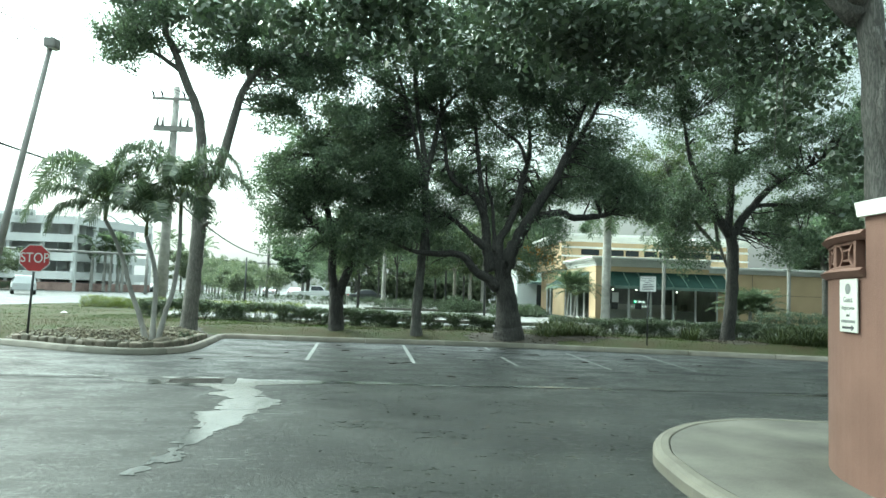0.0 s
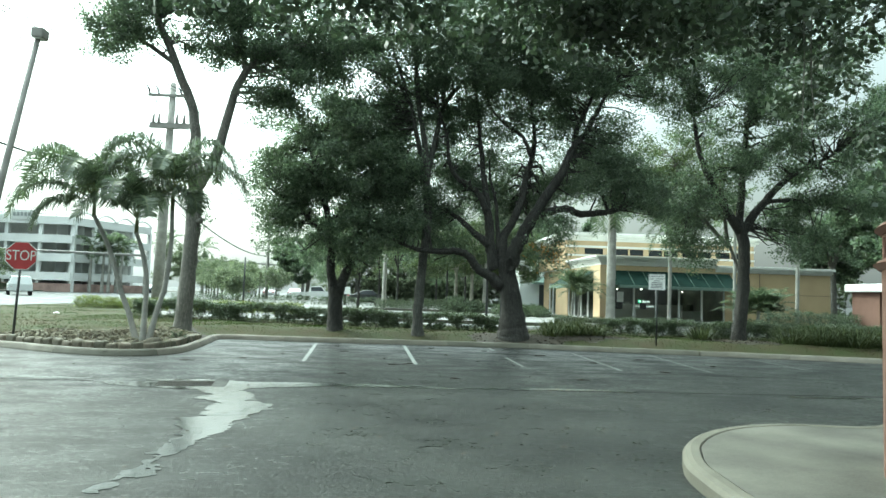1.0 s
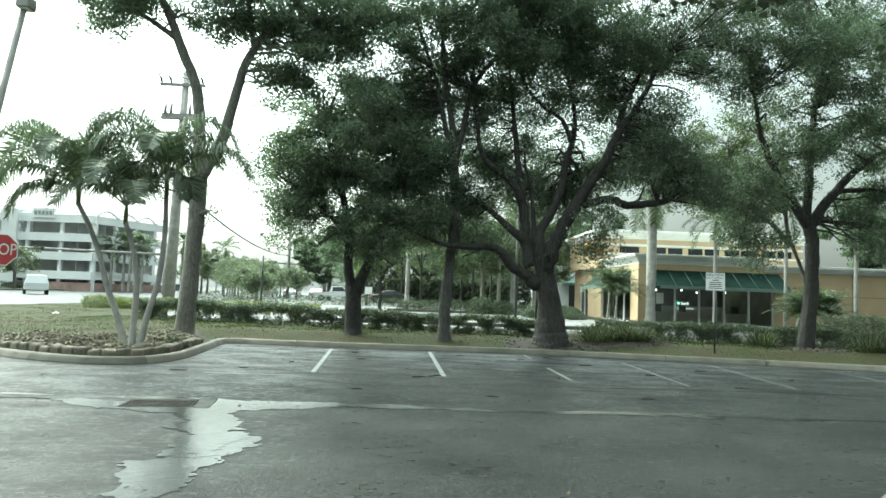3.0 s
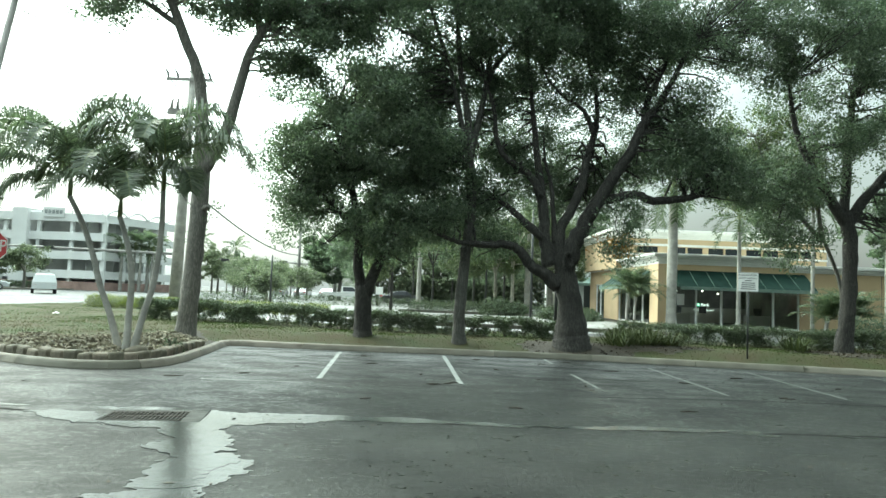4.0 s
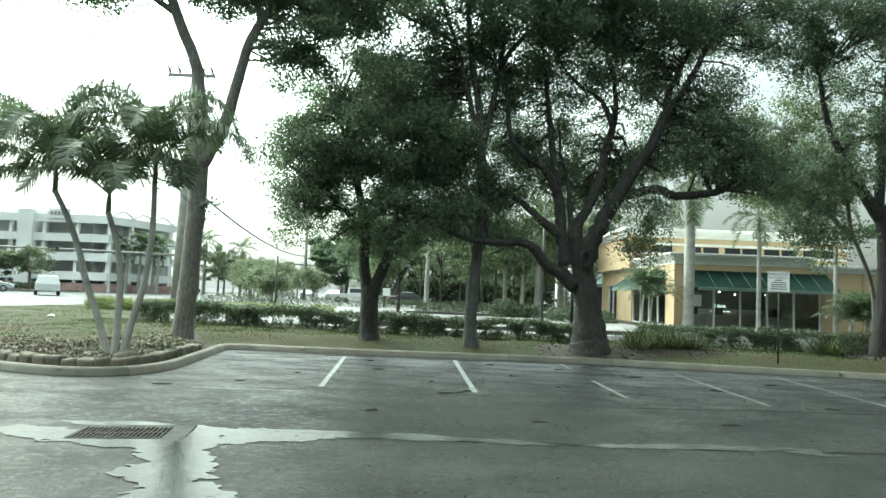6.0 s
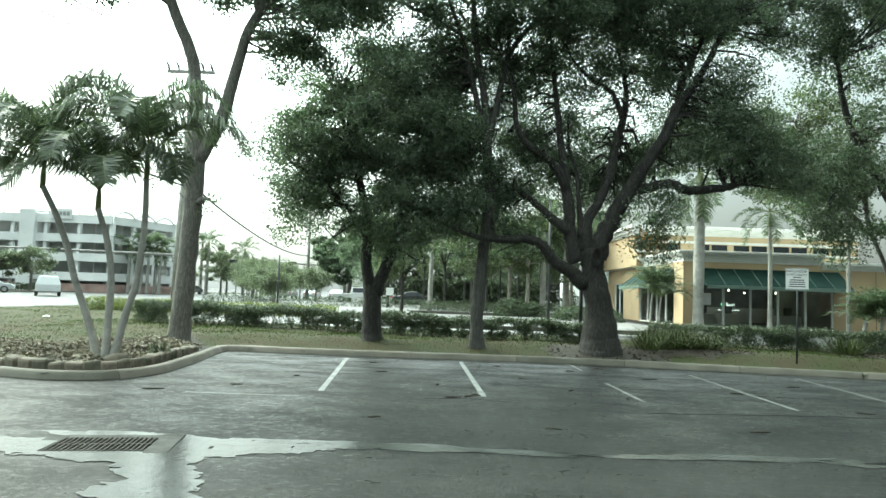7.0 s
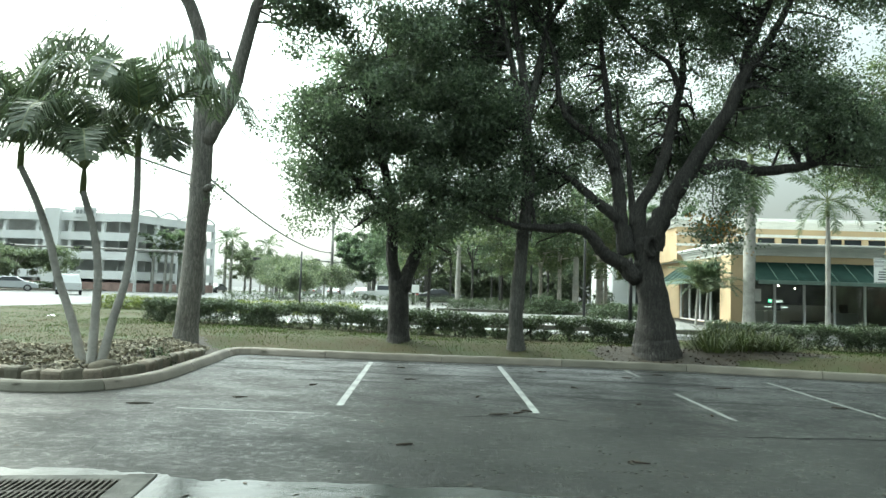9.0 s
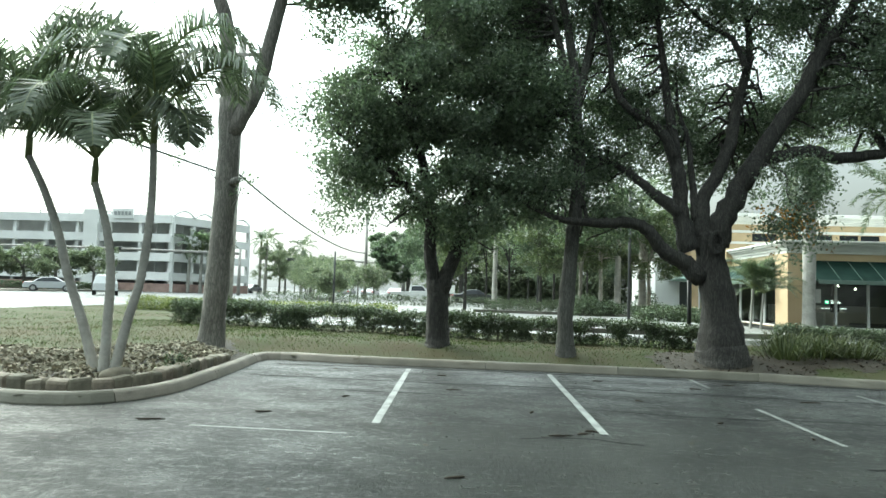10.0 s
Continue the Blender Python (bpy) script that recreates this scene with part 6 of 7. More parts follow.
FX0, FX1, FY, LX, RX, BY = 15.0, 21.85, 23.3, 14.24, 28.45, 39.0
TOPZ = 3.56
wall_with_holes("wall", "x", FY, LX, RX, -0.4, TOPZ, [(FX0, FX1, 0.12, 2.75)], YELLOW, bank)
wall_with_holes("wall", "y", LX, FY + 0.25, BY, -0.4, TOPZ, [(24.7, 31.2, 0.12, 2.75), (34.8, 37.2, 0.0, 2.5)], YELLOW, bank)
wall_with_holes("wall", "y", RX, FY + 0.25, BY, -0.4, TOPZ, [], YELLOW, bank, sign=-1)
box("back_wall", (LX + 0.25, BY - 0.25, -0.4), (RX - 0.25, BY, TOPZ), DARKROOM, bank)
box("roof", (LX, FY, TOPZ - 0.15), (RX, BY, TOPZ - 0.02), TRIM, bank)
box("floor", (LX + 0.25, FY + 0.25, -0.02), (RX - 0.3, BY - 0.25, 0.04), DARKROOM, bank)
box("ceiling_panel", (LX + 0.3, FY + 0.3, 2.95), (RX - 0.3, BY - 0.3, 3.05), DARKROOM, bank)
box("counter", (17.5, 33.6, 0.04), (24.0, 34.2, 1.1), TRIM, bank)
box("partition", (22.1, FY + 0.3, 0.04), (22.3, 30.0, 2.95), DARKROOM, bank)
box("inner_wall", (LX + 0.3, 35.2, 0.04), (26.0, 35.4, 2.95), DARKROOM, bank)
for (z0, z1, out) in ((3.42, 3.56, 0.05), (3.56, 3.68, 0.12), (3.68, 3.79, 0.2), (3.79, 3.88, 0.34), (3.88, 3.98, 0.42)):
    part("cornice", box_bm((LX - out, FY - out, z0), (21.25, FY + 0.05, z1), 0.015), TRIM, bank)
    part("cornice", box_bm((LX - out, FY + 0.05, z0), (LX + 0.05, BY, z1), 0.015), TRIM, bank)
for (z0, z1, out) in ((3.2, 3.3, 0.05), (3.3, 3.45, 0.12), (3.45, 3.6, 0.22)):
    part("cornice", box_bm((21.25, FY - out, z0), (RX + out, FY + 0.05, z1), 0.015), TRIM, bank)
box("pilaster", (LX - 0.06, FY - 0.07, -0.4), (FX0 - 0.12, FY, 3.42), YELLOW, bank)
box("pilaster", (LX - 0.07, FY - 0.07, -0.4), (LX - 0.002, FY + 1.3, 3.42), YELLOW, bank)
box("wall_base", (LX - 0.075, FY - 0.085, -0.4), (FX0 - 0.12, FY - 0.071, 0.06), TRIM, bank)
for x in (24.0, 26.3):
    box("wall_joint", (x - 0.012, FY - 0.006, 0), (x + 0.012, FY + 0.01, 3.2), DARK, bank)
box("wall_joint", (22.0, FY - 0.006, 1.95), (RX, FY + 0.01, 1.97), DARK, bank)
box("wall_joint", (LX - 0.05, FY - 0.074, 1.95), (FX0 - 0.13, FY - 0.06, 1.965), DARK, bank)
box("sill", (FX0 - 0.05, FY - 0.12, -0.06), (FX1 + 0.05, FY + 0.1, 0.12), TRIM, bank)
CEILING_LIT = bpy.data.materials.new("ceiling_light_panel")
CEILING_LIT.use_nodes = True
CEILING_LIT.node_tree.nodes["Principled BSDF"].inputs["Emission Color"].default_value = (1.0, 0.93, 0.8, 1)
CEILING_LIT.node_tree.nodes["Principled BSDF"].inputs["Emission Strength"].default_value = 3.0
for x in (16.6, 19.0, 21.4):
    for y in (26.0, 29.5, 33.0):
        box("ceiling_light", (x - 0.3, y - 0.15, 2.93), (x + 0.3, y + 0.15, 2.948), CEILING_LIT, bank)
# glowing lamps, which also stand in for daylight through the far door
for x, y, z in ((16.0, 25.6, 2.0), (17.9, 26.6, 2.05), (19.4, 28.0, 1.95), (21.3, 28.2, 2.0)):
    tube("pendant_lamp", [(x, y, z), (x, y, z + 0.1)], [0.055, 0.035], CEILING_LIT, bank, 10, "small lit lamp or daylight speck inside the bank")
    tube("pendant_cord", [(x, y, z + 0.1), (x, y, 2.95)], 0.008, DARK, bank, 4)
for x, y in ((15.8, 26.2), (18.4, 29.0), (20.2, 25.6)):
    box("desk", (x, y, 0.04), (x + 1.2, y + 0.7, 0.78), TRIM, bank, 0.01)
    box("screen", (x + 0.4, y + 0.3, 0.78), (x + 0.85, y + 0.36, 1.2), DARK, bank, 0.01)
# upper storey
UZ0, UZ1, UY, UX0, UX1 = TOPZ - 0.1, 5.7, 30.3, 13.8, 27.4
UPPER = [(UX0 + a, UX0 + b) for a, b in ((1.37, 2.7), (3.5, 4.5), (4.6, 5.6), (5.95, 6.95), (7.05, 8.05), (8.4, 9.4), (9.5, 10.5), (10.85, 11.85), (11.95, 12.95))]
wall_with_holes("upper_wall", "x", UY, UX0, UX1, UZ0, UZ1, [(a, b, 4.5, 4.92) for a, b in UPPER], YELLOW, bank)
wall_with_holes("upper_wall", "y", UX0, UY + 0.25, BY, UZ0, UZ1, [], YELLOW, bank)
wall_with_holes("upper_wall", "y", UX1, UY + 0.25, BY, UZ0, UZ1, [], YELLOW, bank, sign=-1)
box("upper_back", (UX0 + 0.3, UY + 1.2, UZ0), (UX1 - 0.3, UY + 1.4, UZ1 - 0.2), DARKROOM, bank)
box("upper_roof", (UX0, UY, UZ1 - 0.2), (UX1, BY, UZ1 - 0.05), TRIM, bank)
box("upper_band", (UX0 - 0.04, UY - 0.06, 4.95), (UX1 + 0.04, UY, 5.1), TRIM, bank, 0.01)
box("upper_band", (UX0 - 0.04, UY - 0.05, 4.34), (UX1 + 0.04, UY, 4.47), TRIM, bank, 0.01)
for (z0, z1, out) in ((5.42, 5.58, 0.1), (5.58, 5.8, 0.24), (5.8, 5.98, 0.42)):
    part("cornice", box_bm((UX0 - out, UY - out, z0), (UX1 + out, UY + 0.05, z1), 0.015), TRIM, bank)
    part("cornice", box_bm((UX0 - out, UY + 0.05, z0), (UX0 + 0.05, BY, z1), 0.015), TRIM, bank)
for x0, x1 in UPPER:
    box("pane", (x0, UY + 0.1, 4.5), (x1, UY + 0.12, 4.92), CARGLASS, bank)


def shop_window(name, axis, at, a0, a1, bars, parent, z0=0.12, z1=2.75):
    w = part(name, box_bm(*( ((a0, at + 0.06, z0), (a1, at + 0.14, z0 + 0.07)) if axis == "x" else ((at + 0.06, a0, z0), (at + 0.14, a1, z0 + 0.07)))), FRAME_WHITE, parent)
    def bar(lo_a, hi_a, lo_z, hi_z):
        lo, hi = ((lo_a, at + 0.05, lo_z), (hi_a, at + 0.15, hi_z)) if axis == "x" else ((at + 0.05, lo_a, lo_z), (at + 0.15, hi_a, hi_z))
        box("mullion", lo, hi, FRAME_WHITE, w)
    bar(a0, a1, z1 - 0.07, z1)
    for b in (a0 + 0.03, *bars, a1 - 0.03):
        bar(b - 0.05, b + 0.05, z0 + 0.07, z1 - 0.07)
    edges = [a0, *bars, a1]
    for u, v in zip(edges, edges[1:]):
        lo, hi = ((u + 0.04, at + 0.09, z0 + 0.07), (v - 0.04, at + 0.1, z1 - 0.07)) if axis == "x" else ((at + 0.09, u + 0.04, z0 + 0.07), (at + 0.1, v - 0.04, z1 - 0.07))
        p = box("pane", lo, hi, GLASS, w)
        p.visible_shadow = False
    return w


box("poster", (FX0 + 0.25, FY + 0.085, 1.25), (FX0 + 0.65, FY + 0.088, 1.85), WHITE, bank, label="white paper notice inside the glass")
shop_window("window", "x", FY, FX0, FX1, [16.28, 17.65, 19.05, 20.45], bank)
shop_window("window", "y", LX, 24.7, 31.2, [26.3, 27.9, 29.6], bank)
shop_window("entrance_door", "y", LX, 34.8, 37.2, [36.0], bank, 0.0, 2.5)
# lit sign plate inside the glass
LIT = bpy.data.materials.new("lit_sign_white")
LIT.use_nodes = True
LIT.node_tree.nodes["Principled BSDF"].inputs["Emission Color"].default_value = (0.9, 1.0, 0.95, 1)
LIT.node_tree.nodes["Principled BSDF"].inputs["Emission Strength"].default_value = 0.9
LITGREEN = bpy.data.materials.new("lit_sign_green")
LITGREEN.use_nodes = True
LITGREEN.node_tree.nodes["Principled BSDF"].inputs["Base Color"].default_value = (0.02, 0.3, 0.12, 1)
LITGREEN.node_tree.nodes["Principled BSDF"].inputs["Emission Color"].default_value = (0.05, 0.8, 0.35, 1)
LITGREEN.node_tree.nodes["Principled BSDF"].inputs["Emission Strength"].default_value = 0.8
shop_sign = thing("window_sign", "small lit green and white sign inside the bank window", "sign", (19.2, 31.0, BZ + 1.3))
box("emblem", (0.1, 0, -0.1), (0.3, 0.02, 0.1), LITGREEN, shop_sign)
box("emblem_bar", (0.13, -0.004, -0.02), (0.19, 0.0, 0.07), LIT, shop_sign)
box("emblem_bar", (0.21, -0.004, -0.07), (0.27, 0.0, 0.07), LIT, shop_sign)
text_mesh("lettering", "Bank", 0.27, LIT, shop_sign, pose(0.66, 0.0, 0.0, 90, 0, 0), 0.006)
for k in range(7):
    box("text_bar", (-0.1 + k * 0.2, 0, -0.36), (0.03 + k * 0.2 + 0.03 * (k % 3), 0.02, -0.32), LIT, shop_sign)
tube("hanger", [(0.45, 0.01, 0.12), (0.45, 0.01, 1.66)], 0.006, DARK, shop_sign, 4)


def awning(name, label, x0, x1, ztop, drop, out, m):
    """A sloping canvas awning along +X with ribs, closed ends and a valance."""
    t = thing(name, label, "awning", (0, 0, 0))
    t.matrix_basis = m
    raw("canvas", [(x0, 0, ztop), (x1, 0, ztop), (x1, -out, ztop - drop), (x0, -out, ztop - drop), (x0, 0, ztop - 0.03), (x1, 0, ztop - 0.03), (x1, -out, ztop - drop - 0.03), (x0, -out, ztop - drop - 0.03)],
        [(0, 3, 2, 1), (4, 5, 6, 7), (0, 1, 5, 4), (3, 7, 6, 2), (0, 4, 7, 3), (1, 2, 6, 5)], AWNING, t)
    for x in (x0, x1):
        raw("end_panel", [(x - 0.01, 0, ztop - 0.02), (x - 0.01, 0, ztop - drop), (x - 0.01, -out, ztop - drop), (x + 0.01, 0, ztop - 0.02), (x + 0.01, 0, ztop - drop), (x + 0.01, -out, ztop - drop)],
            [(0, 1, 2), (3, 5, 4), (0, 3, 4, 1), (1, 4, 5, 2), (2, 5, 3, 0)], AWNING, t)
    n = int((x1 - x0) / 0.85)
    for k in range(1, n):
        x = x0 + (x1 - x0) * k / n
        tube("rib", [(x, -0.01, ztop + 0.012), (x, -out, ztop - drop + 0.012)], 0.018, AWNING_EDGE, t, 5)
    box("valance", (x0, -out - 0.015, ztop - drop - 0.16), (x1, -out + 0.01, ztop - drop + 0.02), AWNING_EDGE, t, 0.004)
    return t


awning("awning", "dark green ribbed canvas awning over the bank window", FX0 - 0.05, FX1 + 0.25, BZ + 3.11, 0.9, 1.3, pose(0, FY - 0.002, 0))
awning("awning", "dark green canvas awning on the side of the bank", 0.0, 6.6, BZ + 3.11, 0.9, 1.2, pose(LX - 0.002, 31.4, 0, 0, 0, -90))

# pale neighbouring shop
shop = thing("white_shop", "white shop with a small grey-green awning beyond the bank", "building", (13.3, 45.0, 0.3))
wall_with_holes("wall", "x", 0.0, 0.0, 9.0, -0.3, 4.4, [(1.8, 3.4, 0.2, 2.6), (4.6, 7.6, 0.2, 2.6)], WHITEWALL, shop)
wall_with_holes("wall", "y", 0.0, 0.25, 9.0, -0.3, 4.4, [], WHITEWALL, shop)
box("roof", (0.0, 0.0, 4.2), (9.0, 9.0, 4.39), TRIM, shop)
box("parapet", (-0.1, -0.12, 4.4), (9.1, 0.0, 4.7), TRIM, shop)
box("pane", (1.8, 0.1, 0.2), (3.4, 0.12, 2.6), CARGLASS, shop)
box("pane", (4.6, 0.1, 0.2), (7.6, 0.12, 2.6), CARGLASS, shop)
raw("canopy", [(1.0, 0, 3.3), (8.4, 0, 3.3), (8.4, -1.1, 2.8), (1.0, -1.1, 2.8), (1.0, 0, 2.75), (8.4, 0, 2.75), (8.4, -1.1, 2.6), (1.0, -1.1, 2.6)], [(0, 3, 2, 1), (4, 5, 6, 7), (3, 7, 6, 2), (0, 4, 7, 3), (1, 2, 6, 5)], AWNING_EDGE, shop)

# ---- the road and what stands beyond it ----
road = tagged(grid_sheet("road", np.linspace(-44, -17.2, 12), np.linspace(-60, 260, 65), lambda x, y: ground_z(x, y) + 0.01, ROAD), "wide wet pale grey main road", "road", kind="structure")
for x in (-24.0, -28.0, -34.5, -38.5):
    for y in range(2, 120, 12):
        v = [(x - 0.06, y), (x + 0.06, y), (x + 0.06, y + 3), (x - 0.06, y + 3)]
        tagged(raw("lane_mark", [(a, b, gz1(a, b) + 0.016) for a, b in v], [(0, 1, 2, 3)], PAINT), "white dashed lane mark on the wet road", "road marking", "lane marks", "structure")
tagged(raw("road_kerb", *extrude_path([(-44.0, y, gz1(-44, y)) for y in range(-20, 200, 10)], [(-0.1, 0), (-0.1, 0.16), (3.0, 0.16), (3.0, 0)]), KERB), "pale kerb and pavement on the far side of the road", "kerb", kind="structure")

# parking garage, four open decks
GX1, GY = -40.5, 76.0
garage = thing("parking_garage", "white four-deck parking garage with open levels", "building", (GX1, GY, 0.5), turn=0)


def garage_face(L, m, bays, into=1):
    W = []
    for lvl in range(4):
        z = 0.1 + lvl * 2.45
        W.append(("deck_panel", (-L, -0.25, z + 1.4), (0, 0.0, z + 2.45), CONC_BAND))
        # the back wall stands shallow and hazed pale, which brightens the openings
        W.append(("slab", (-L, 0.3 * into, z + 1.95), (0, 9.0 * into, z + 2.2), GARAGE_HAZED))
        W.append(("deck_back", (-L, 3.0 * into, z), (0, 3.2 * into, z + 1.95), GARAGE_HAZED))
    W.append(("base_wall", (-L, -0.1, -0.3), (0, 0.1, 1.1), BRICKRED))
    for k in range(bays + 1):
        x = -L * k / bays
        W.append(("pillar", (x - 0.2, 0.02 * into, -0.3), (x + 0.2, 0.5 * into, 9.0), CONC_BAND))
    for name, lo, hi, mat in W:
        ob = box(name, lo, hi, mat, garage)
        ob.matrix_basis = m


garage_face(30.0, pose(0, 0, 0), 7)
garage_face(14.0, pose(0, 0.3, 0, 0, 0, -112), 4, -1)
box("stair_tower", (-11.5, -0.8, -0.3), (-9.6, 4, 10.4), CONC_BAND, garage)
sign = box("roof_sign", (-7.9, -0.42, 9.35), (-5.1, -0.26, 10.6), CONC_BAND, garage, label="pale roof sign with grey raised lettering")
for k in range(5):
    box("sign_bar", (-7.65 + k * 0.48, -0.47, 9.75), (-7.3 + k * 0.48, -0.42, 10.25), STEEL, sign)
box("roof_rail", (-18.0, -0.2, 10.15), (-0.2, -0.12, 10.22), STEEL, garage)
for k in range(10):
    box("rail_post", (-17.9 + k * 1.95, -0.2, 9.9), (-17.82 + k * 1.95, -0.12, 10.15), STEEL, garage)
for k in range(4):
    v, f = tube_data([(1.3 * k + 1.3 * t, 0.3 + 3.25 * k + 3.25 * t, 9.9 + 0.75 * math.sin(math.pi * t)) for t in np.linspace(0, 1, 9)], 0.16, 5)
    raw("roof_arch", v, f, CONC_BAND, garage)


# ---- vehicles ----
def car(name, label, at, turn, paint_color, kind="sedan"):
    t = thing(name, label, "car", at, "cars", turn=turn)
    paint = material(name + "_paint", paint_color, rough=0.25, vary=0.03, bump=0, spec=0.6)
    if kind == "sedan":
        prof = [(-2.25, 0.35), (-2.28, 0.62), (-2.15, 0.88), (-1.45, 0.95), (-0.75, 1.38), (0.35, 1.42), (1.15, 0.98), (2.0, 0.84), (2.25, 0.62), (2.25, 0.35)]
        glass = [(-1.3, 0.96), (-0.7, 1.33), (0.32, 1.36), (0.98, 0.98)]
    elif kind == "van":
        prof = [(-2.6, 0.4), (-2.62, 1.0), (-2.5, 2.0), (1.1, 2.02), (1.85, 1.15), (2.5, 0.98), (2.6, 0.4)]
        glass = [(-0.2, 1.2), (-0.2, 1.85), (1.05, 1.85), (1.65, 1.2)]
    elif kind == "truck":
        prof = [(-2.8, 0.5), (-2.82, 1.0), (-0.7, 1.02), (-0.6, 1.7), (0.7, 1.72), (1.25, 1.1), (2.6, 1.02), (2.75, 0.5)]
        glass = [(-0.5, 1.12), (-0.48, 1.62), (0.65, 1.64), (1.1, 1.14)]
    else:
        prof = [(-2.3, 0.4), (-2.35, 0.95), (-2.15, 1.6), (0.35, 1.68), (1.15, 1.1), (2.15, 0.98), (2.3, 0.7), (2.3, 0.4)]
        glass = [(-2.0, 1.08), (-1.95, 1.52), (0.28, 1.58), (0.95, 1.12)]
    wid = 0.9
    bm = bmesh.new()
    rings = []
    for y, inset in ((-wid, 0.06), (-wid * 0.93, 0.0), (wid * 0.93, 0.0), (wid, 0.06)):
        ring = []
        for x, z in prof:
            yy = y * (1 - 0.16 * max(0, z - 0.95) / 0.5)
            ring.append(bm.verts.new((x * (1 - inset * 0.2), yy, z - (inset * 0.5 if z > 0.6 else 0))))
        rings.append(ring)
    for a, b in zip(rings, rings[1:]):
        for k in range(len(prof)):
            bm.faces.new((a[k], a[(k + 1) % len(prof)], b[(k + 1) % len(prof)], b[k]))
    bm.faces.new(rings[0][::-1])
    bm.faces.new(rings[-1])
    body = part("body", bm, paint, t)
    for s in (-1, 1):
        V = [(x, s * (wid * (1 - 0.16 * max(0, z - 0.95) / 0.5) + 0.008), z) for x, z in glass] + [(x, s * (wid * (1 - 0.16 * max(0, z - 0.95) / 0.5) - 0.02), z) for x, z in glass]
        raw("side_window", V, [(0, 1, 2, 3), (4, 7, 6, 5), (0, 4, 5, 1), (1, 5, 6, 2), (2, 6, 7, 3), (3, 7, 4, 0)], CARGLASS, t)
        for x in (prof[0][0] * 0.62, prof[-1][0] * 0.62):
            tyre = tube("wheel", [(x, s * 0.72, 0.33), (x, s * 0.93, 0.33)], 0.33, TYRE, t, 16, smooth=False)
            tube("rim", [(x, s * 0.925, 0.33), (x, s * 0.94, 0.33)], 0.2, CHROME, tyre, 12, smooth=False)
        box("headlight", (prof[-1][0] - 0.08, s * 0.62 - 0.14, 0.66), (prof[-1][0] + 0.015, s * 0.62 + 0.14, 0.8), WHITE, t)
        box("tail_light", (prof[0][0] - 0.03, s * 0.66 - 0.13, 0.72), (prof[0][0] + 0.1, s * 0.66 + 0.13, 0.88), RED, t)
    fx0, fz0 = glass[-1][0] + 0.07, glass[-1][1] + 0.02
    fx1, fz1 = glass[-2][0] + 0.07, glass[-2][1] + 0.02
    raw("windscreen", [(fx0 + 0.04, -0.72, fz0), (fx0 + 0.04, 0.72, fz0), (fx1 + 0.03, 0.62, fz1), (fx1 + 0.03, -0.62, fz1), (fx0, -0.72, fz0 - 0.03), (fx0, 0.72, fz0 - 0.03), (fx1, 0.62, fz1 - 0.03), (fx1, -0.62, fz1 - 0.03)],
        [(0, 1, 2, 3), (4, 7, 6, 5), (0, 4, 5, 1), (1, 5, 6, 2), (2, 6, 7, 3), (3, 7, 4, 0)], CARGLASS, t)
    return t


def on_ground(x, y):
    return (x, y, gz1(x, y) + 0.012)


car("car", "silver sedan on the far lane of the wet road", on_ground(-42.0, 55.0), 30, (0.45, 0.47, 0.48))
car("car", "white sport utility car on the wet road", on_ground(-31.0, 46.0), 120, (0.7, 0.72, 0.72), "suv")
car("van", "white van waiting on the far side of the road", on_ground(-41.0, 96.0), -95, (0.75, 0.76, 0.76), "van")
car("car", "dark grey car waiting beside the van", on_ground(-37.2, 96.0), -95, (0.12, 0.13, 0.14))
car("pickup_truck", "white pickup truck parked in the second lot", on_ground(-7.6, 66.0), 10, (0.75, 0.76, 0.75), "truck")
car("car", "dark grey car parked under trees in the second lot", on_ground(-1.05, 60.4), 12, (0.05, 0.053, 0.056))
for x, y, col in ((-16.0, 84.0, 0.6), (-19.5, 85.0, 0.25), (-12.5, 84.0, 0.7)):
    car("car", "car parked far off in the second lot", on_ground(x, y), 90, (col, col, col * 1.02))


# ---- trees and palms of the second lot and the distance ----
def lot_tree(x, y, h, r, leaf, n=500, per=12, trunk_r=0.12, bark=PALEBARK, size=0.16, label="small pale-trunked tree in the second lot", name="lot_tree"):
    g = gz1(x, y)
    f = h * 0.5
    limbs = []
    for k in range(4):
        a = rng.uniform(0, 2 * np.pi)
        e = r * rng.uniform(0.4, 0.8)
        limbs.append([(x, y, g + f * 0.9, trunk_r * 0.7), (x + math.cos(a) * e * 0.4, y + math.sin(a) * e * 0.4, g + f * 1.35, trunk_r * 0.45), (x + math.cos(a) * e, y + math.sin(a) * e, g + h * 0.82, 0.02)])
    blobs = [(x, y, g + h * 0.68, r * 0.7, r * 0.7, h * 0.3, n // 3)]
    for k in range(8):
        a = rng.uniform(0, 2 * np.pi)
        blobs.append((x + math.cos(a) * r * 0.75, y + math.sin(a) * r * 0.75, g + h * rng.uniform(0.42, 0.98), r * rng.uniform(0.25, 0.6), r * 0.45, h * rng.uniform(0.1, 0.22), n // 4))
    return tree(name, label, [(x, y, g - 0.1, trunk_r * 1.3), (x + 0.03, y, g + f * 0.5, trunk_r), (x, y, g + f, trunk_r * 0.85)], limbs, blobs, leaf, bark, per=per, spread=0.22, size=size, width=size * 0.55, twigs=40, sides=8)


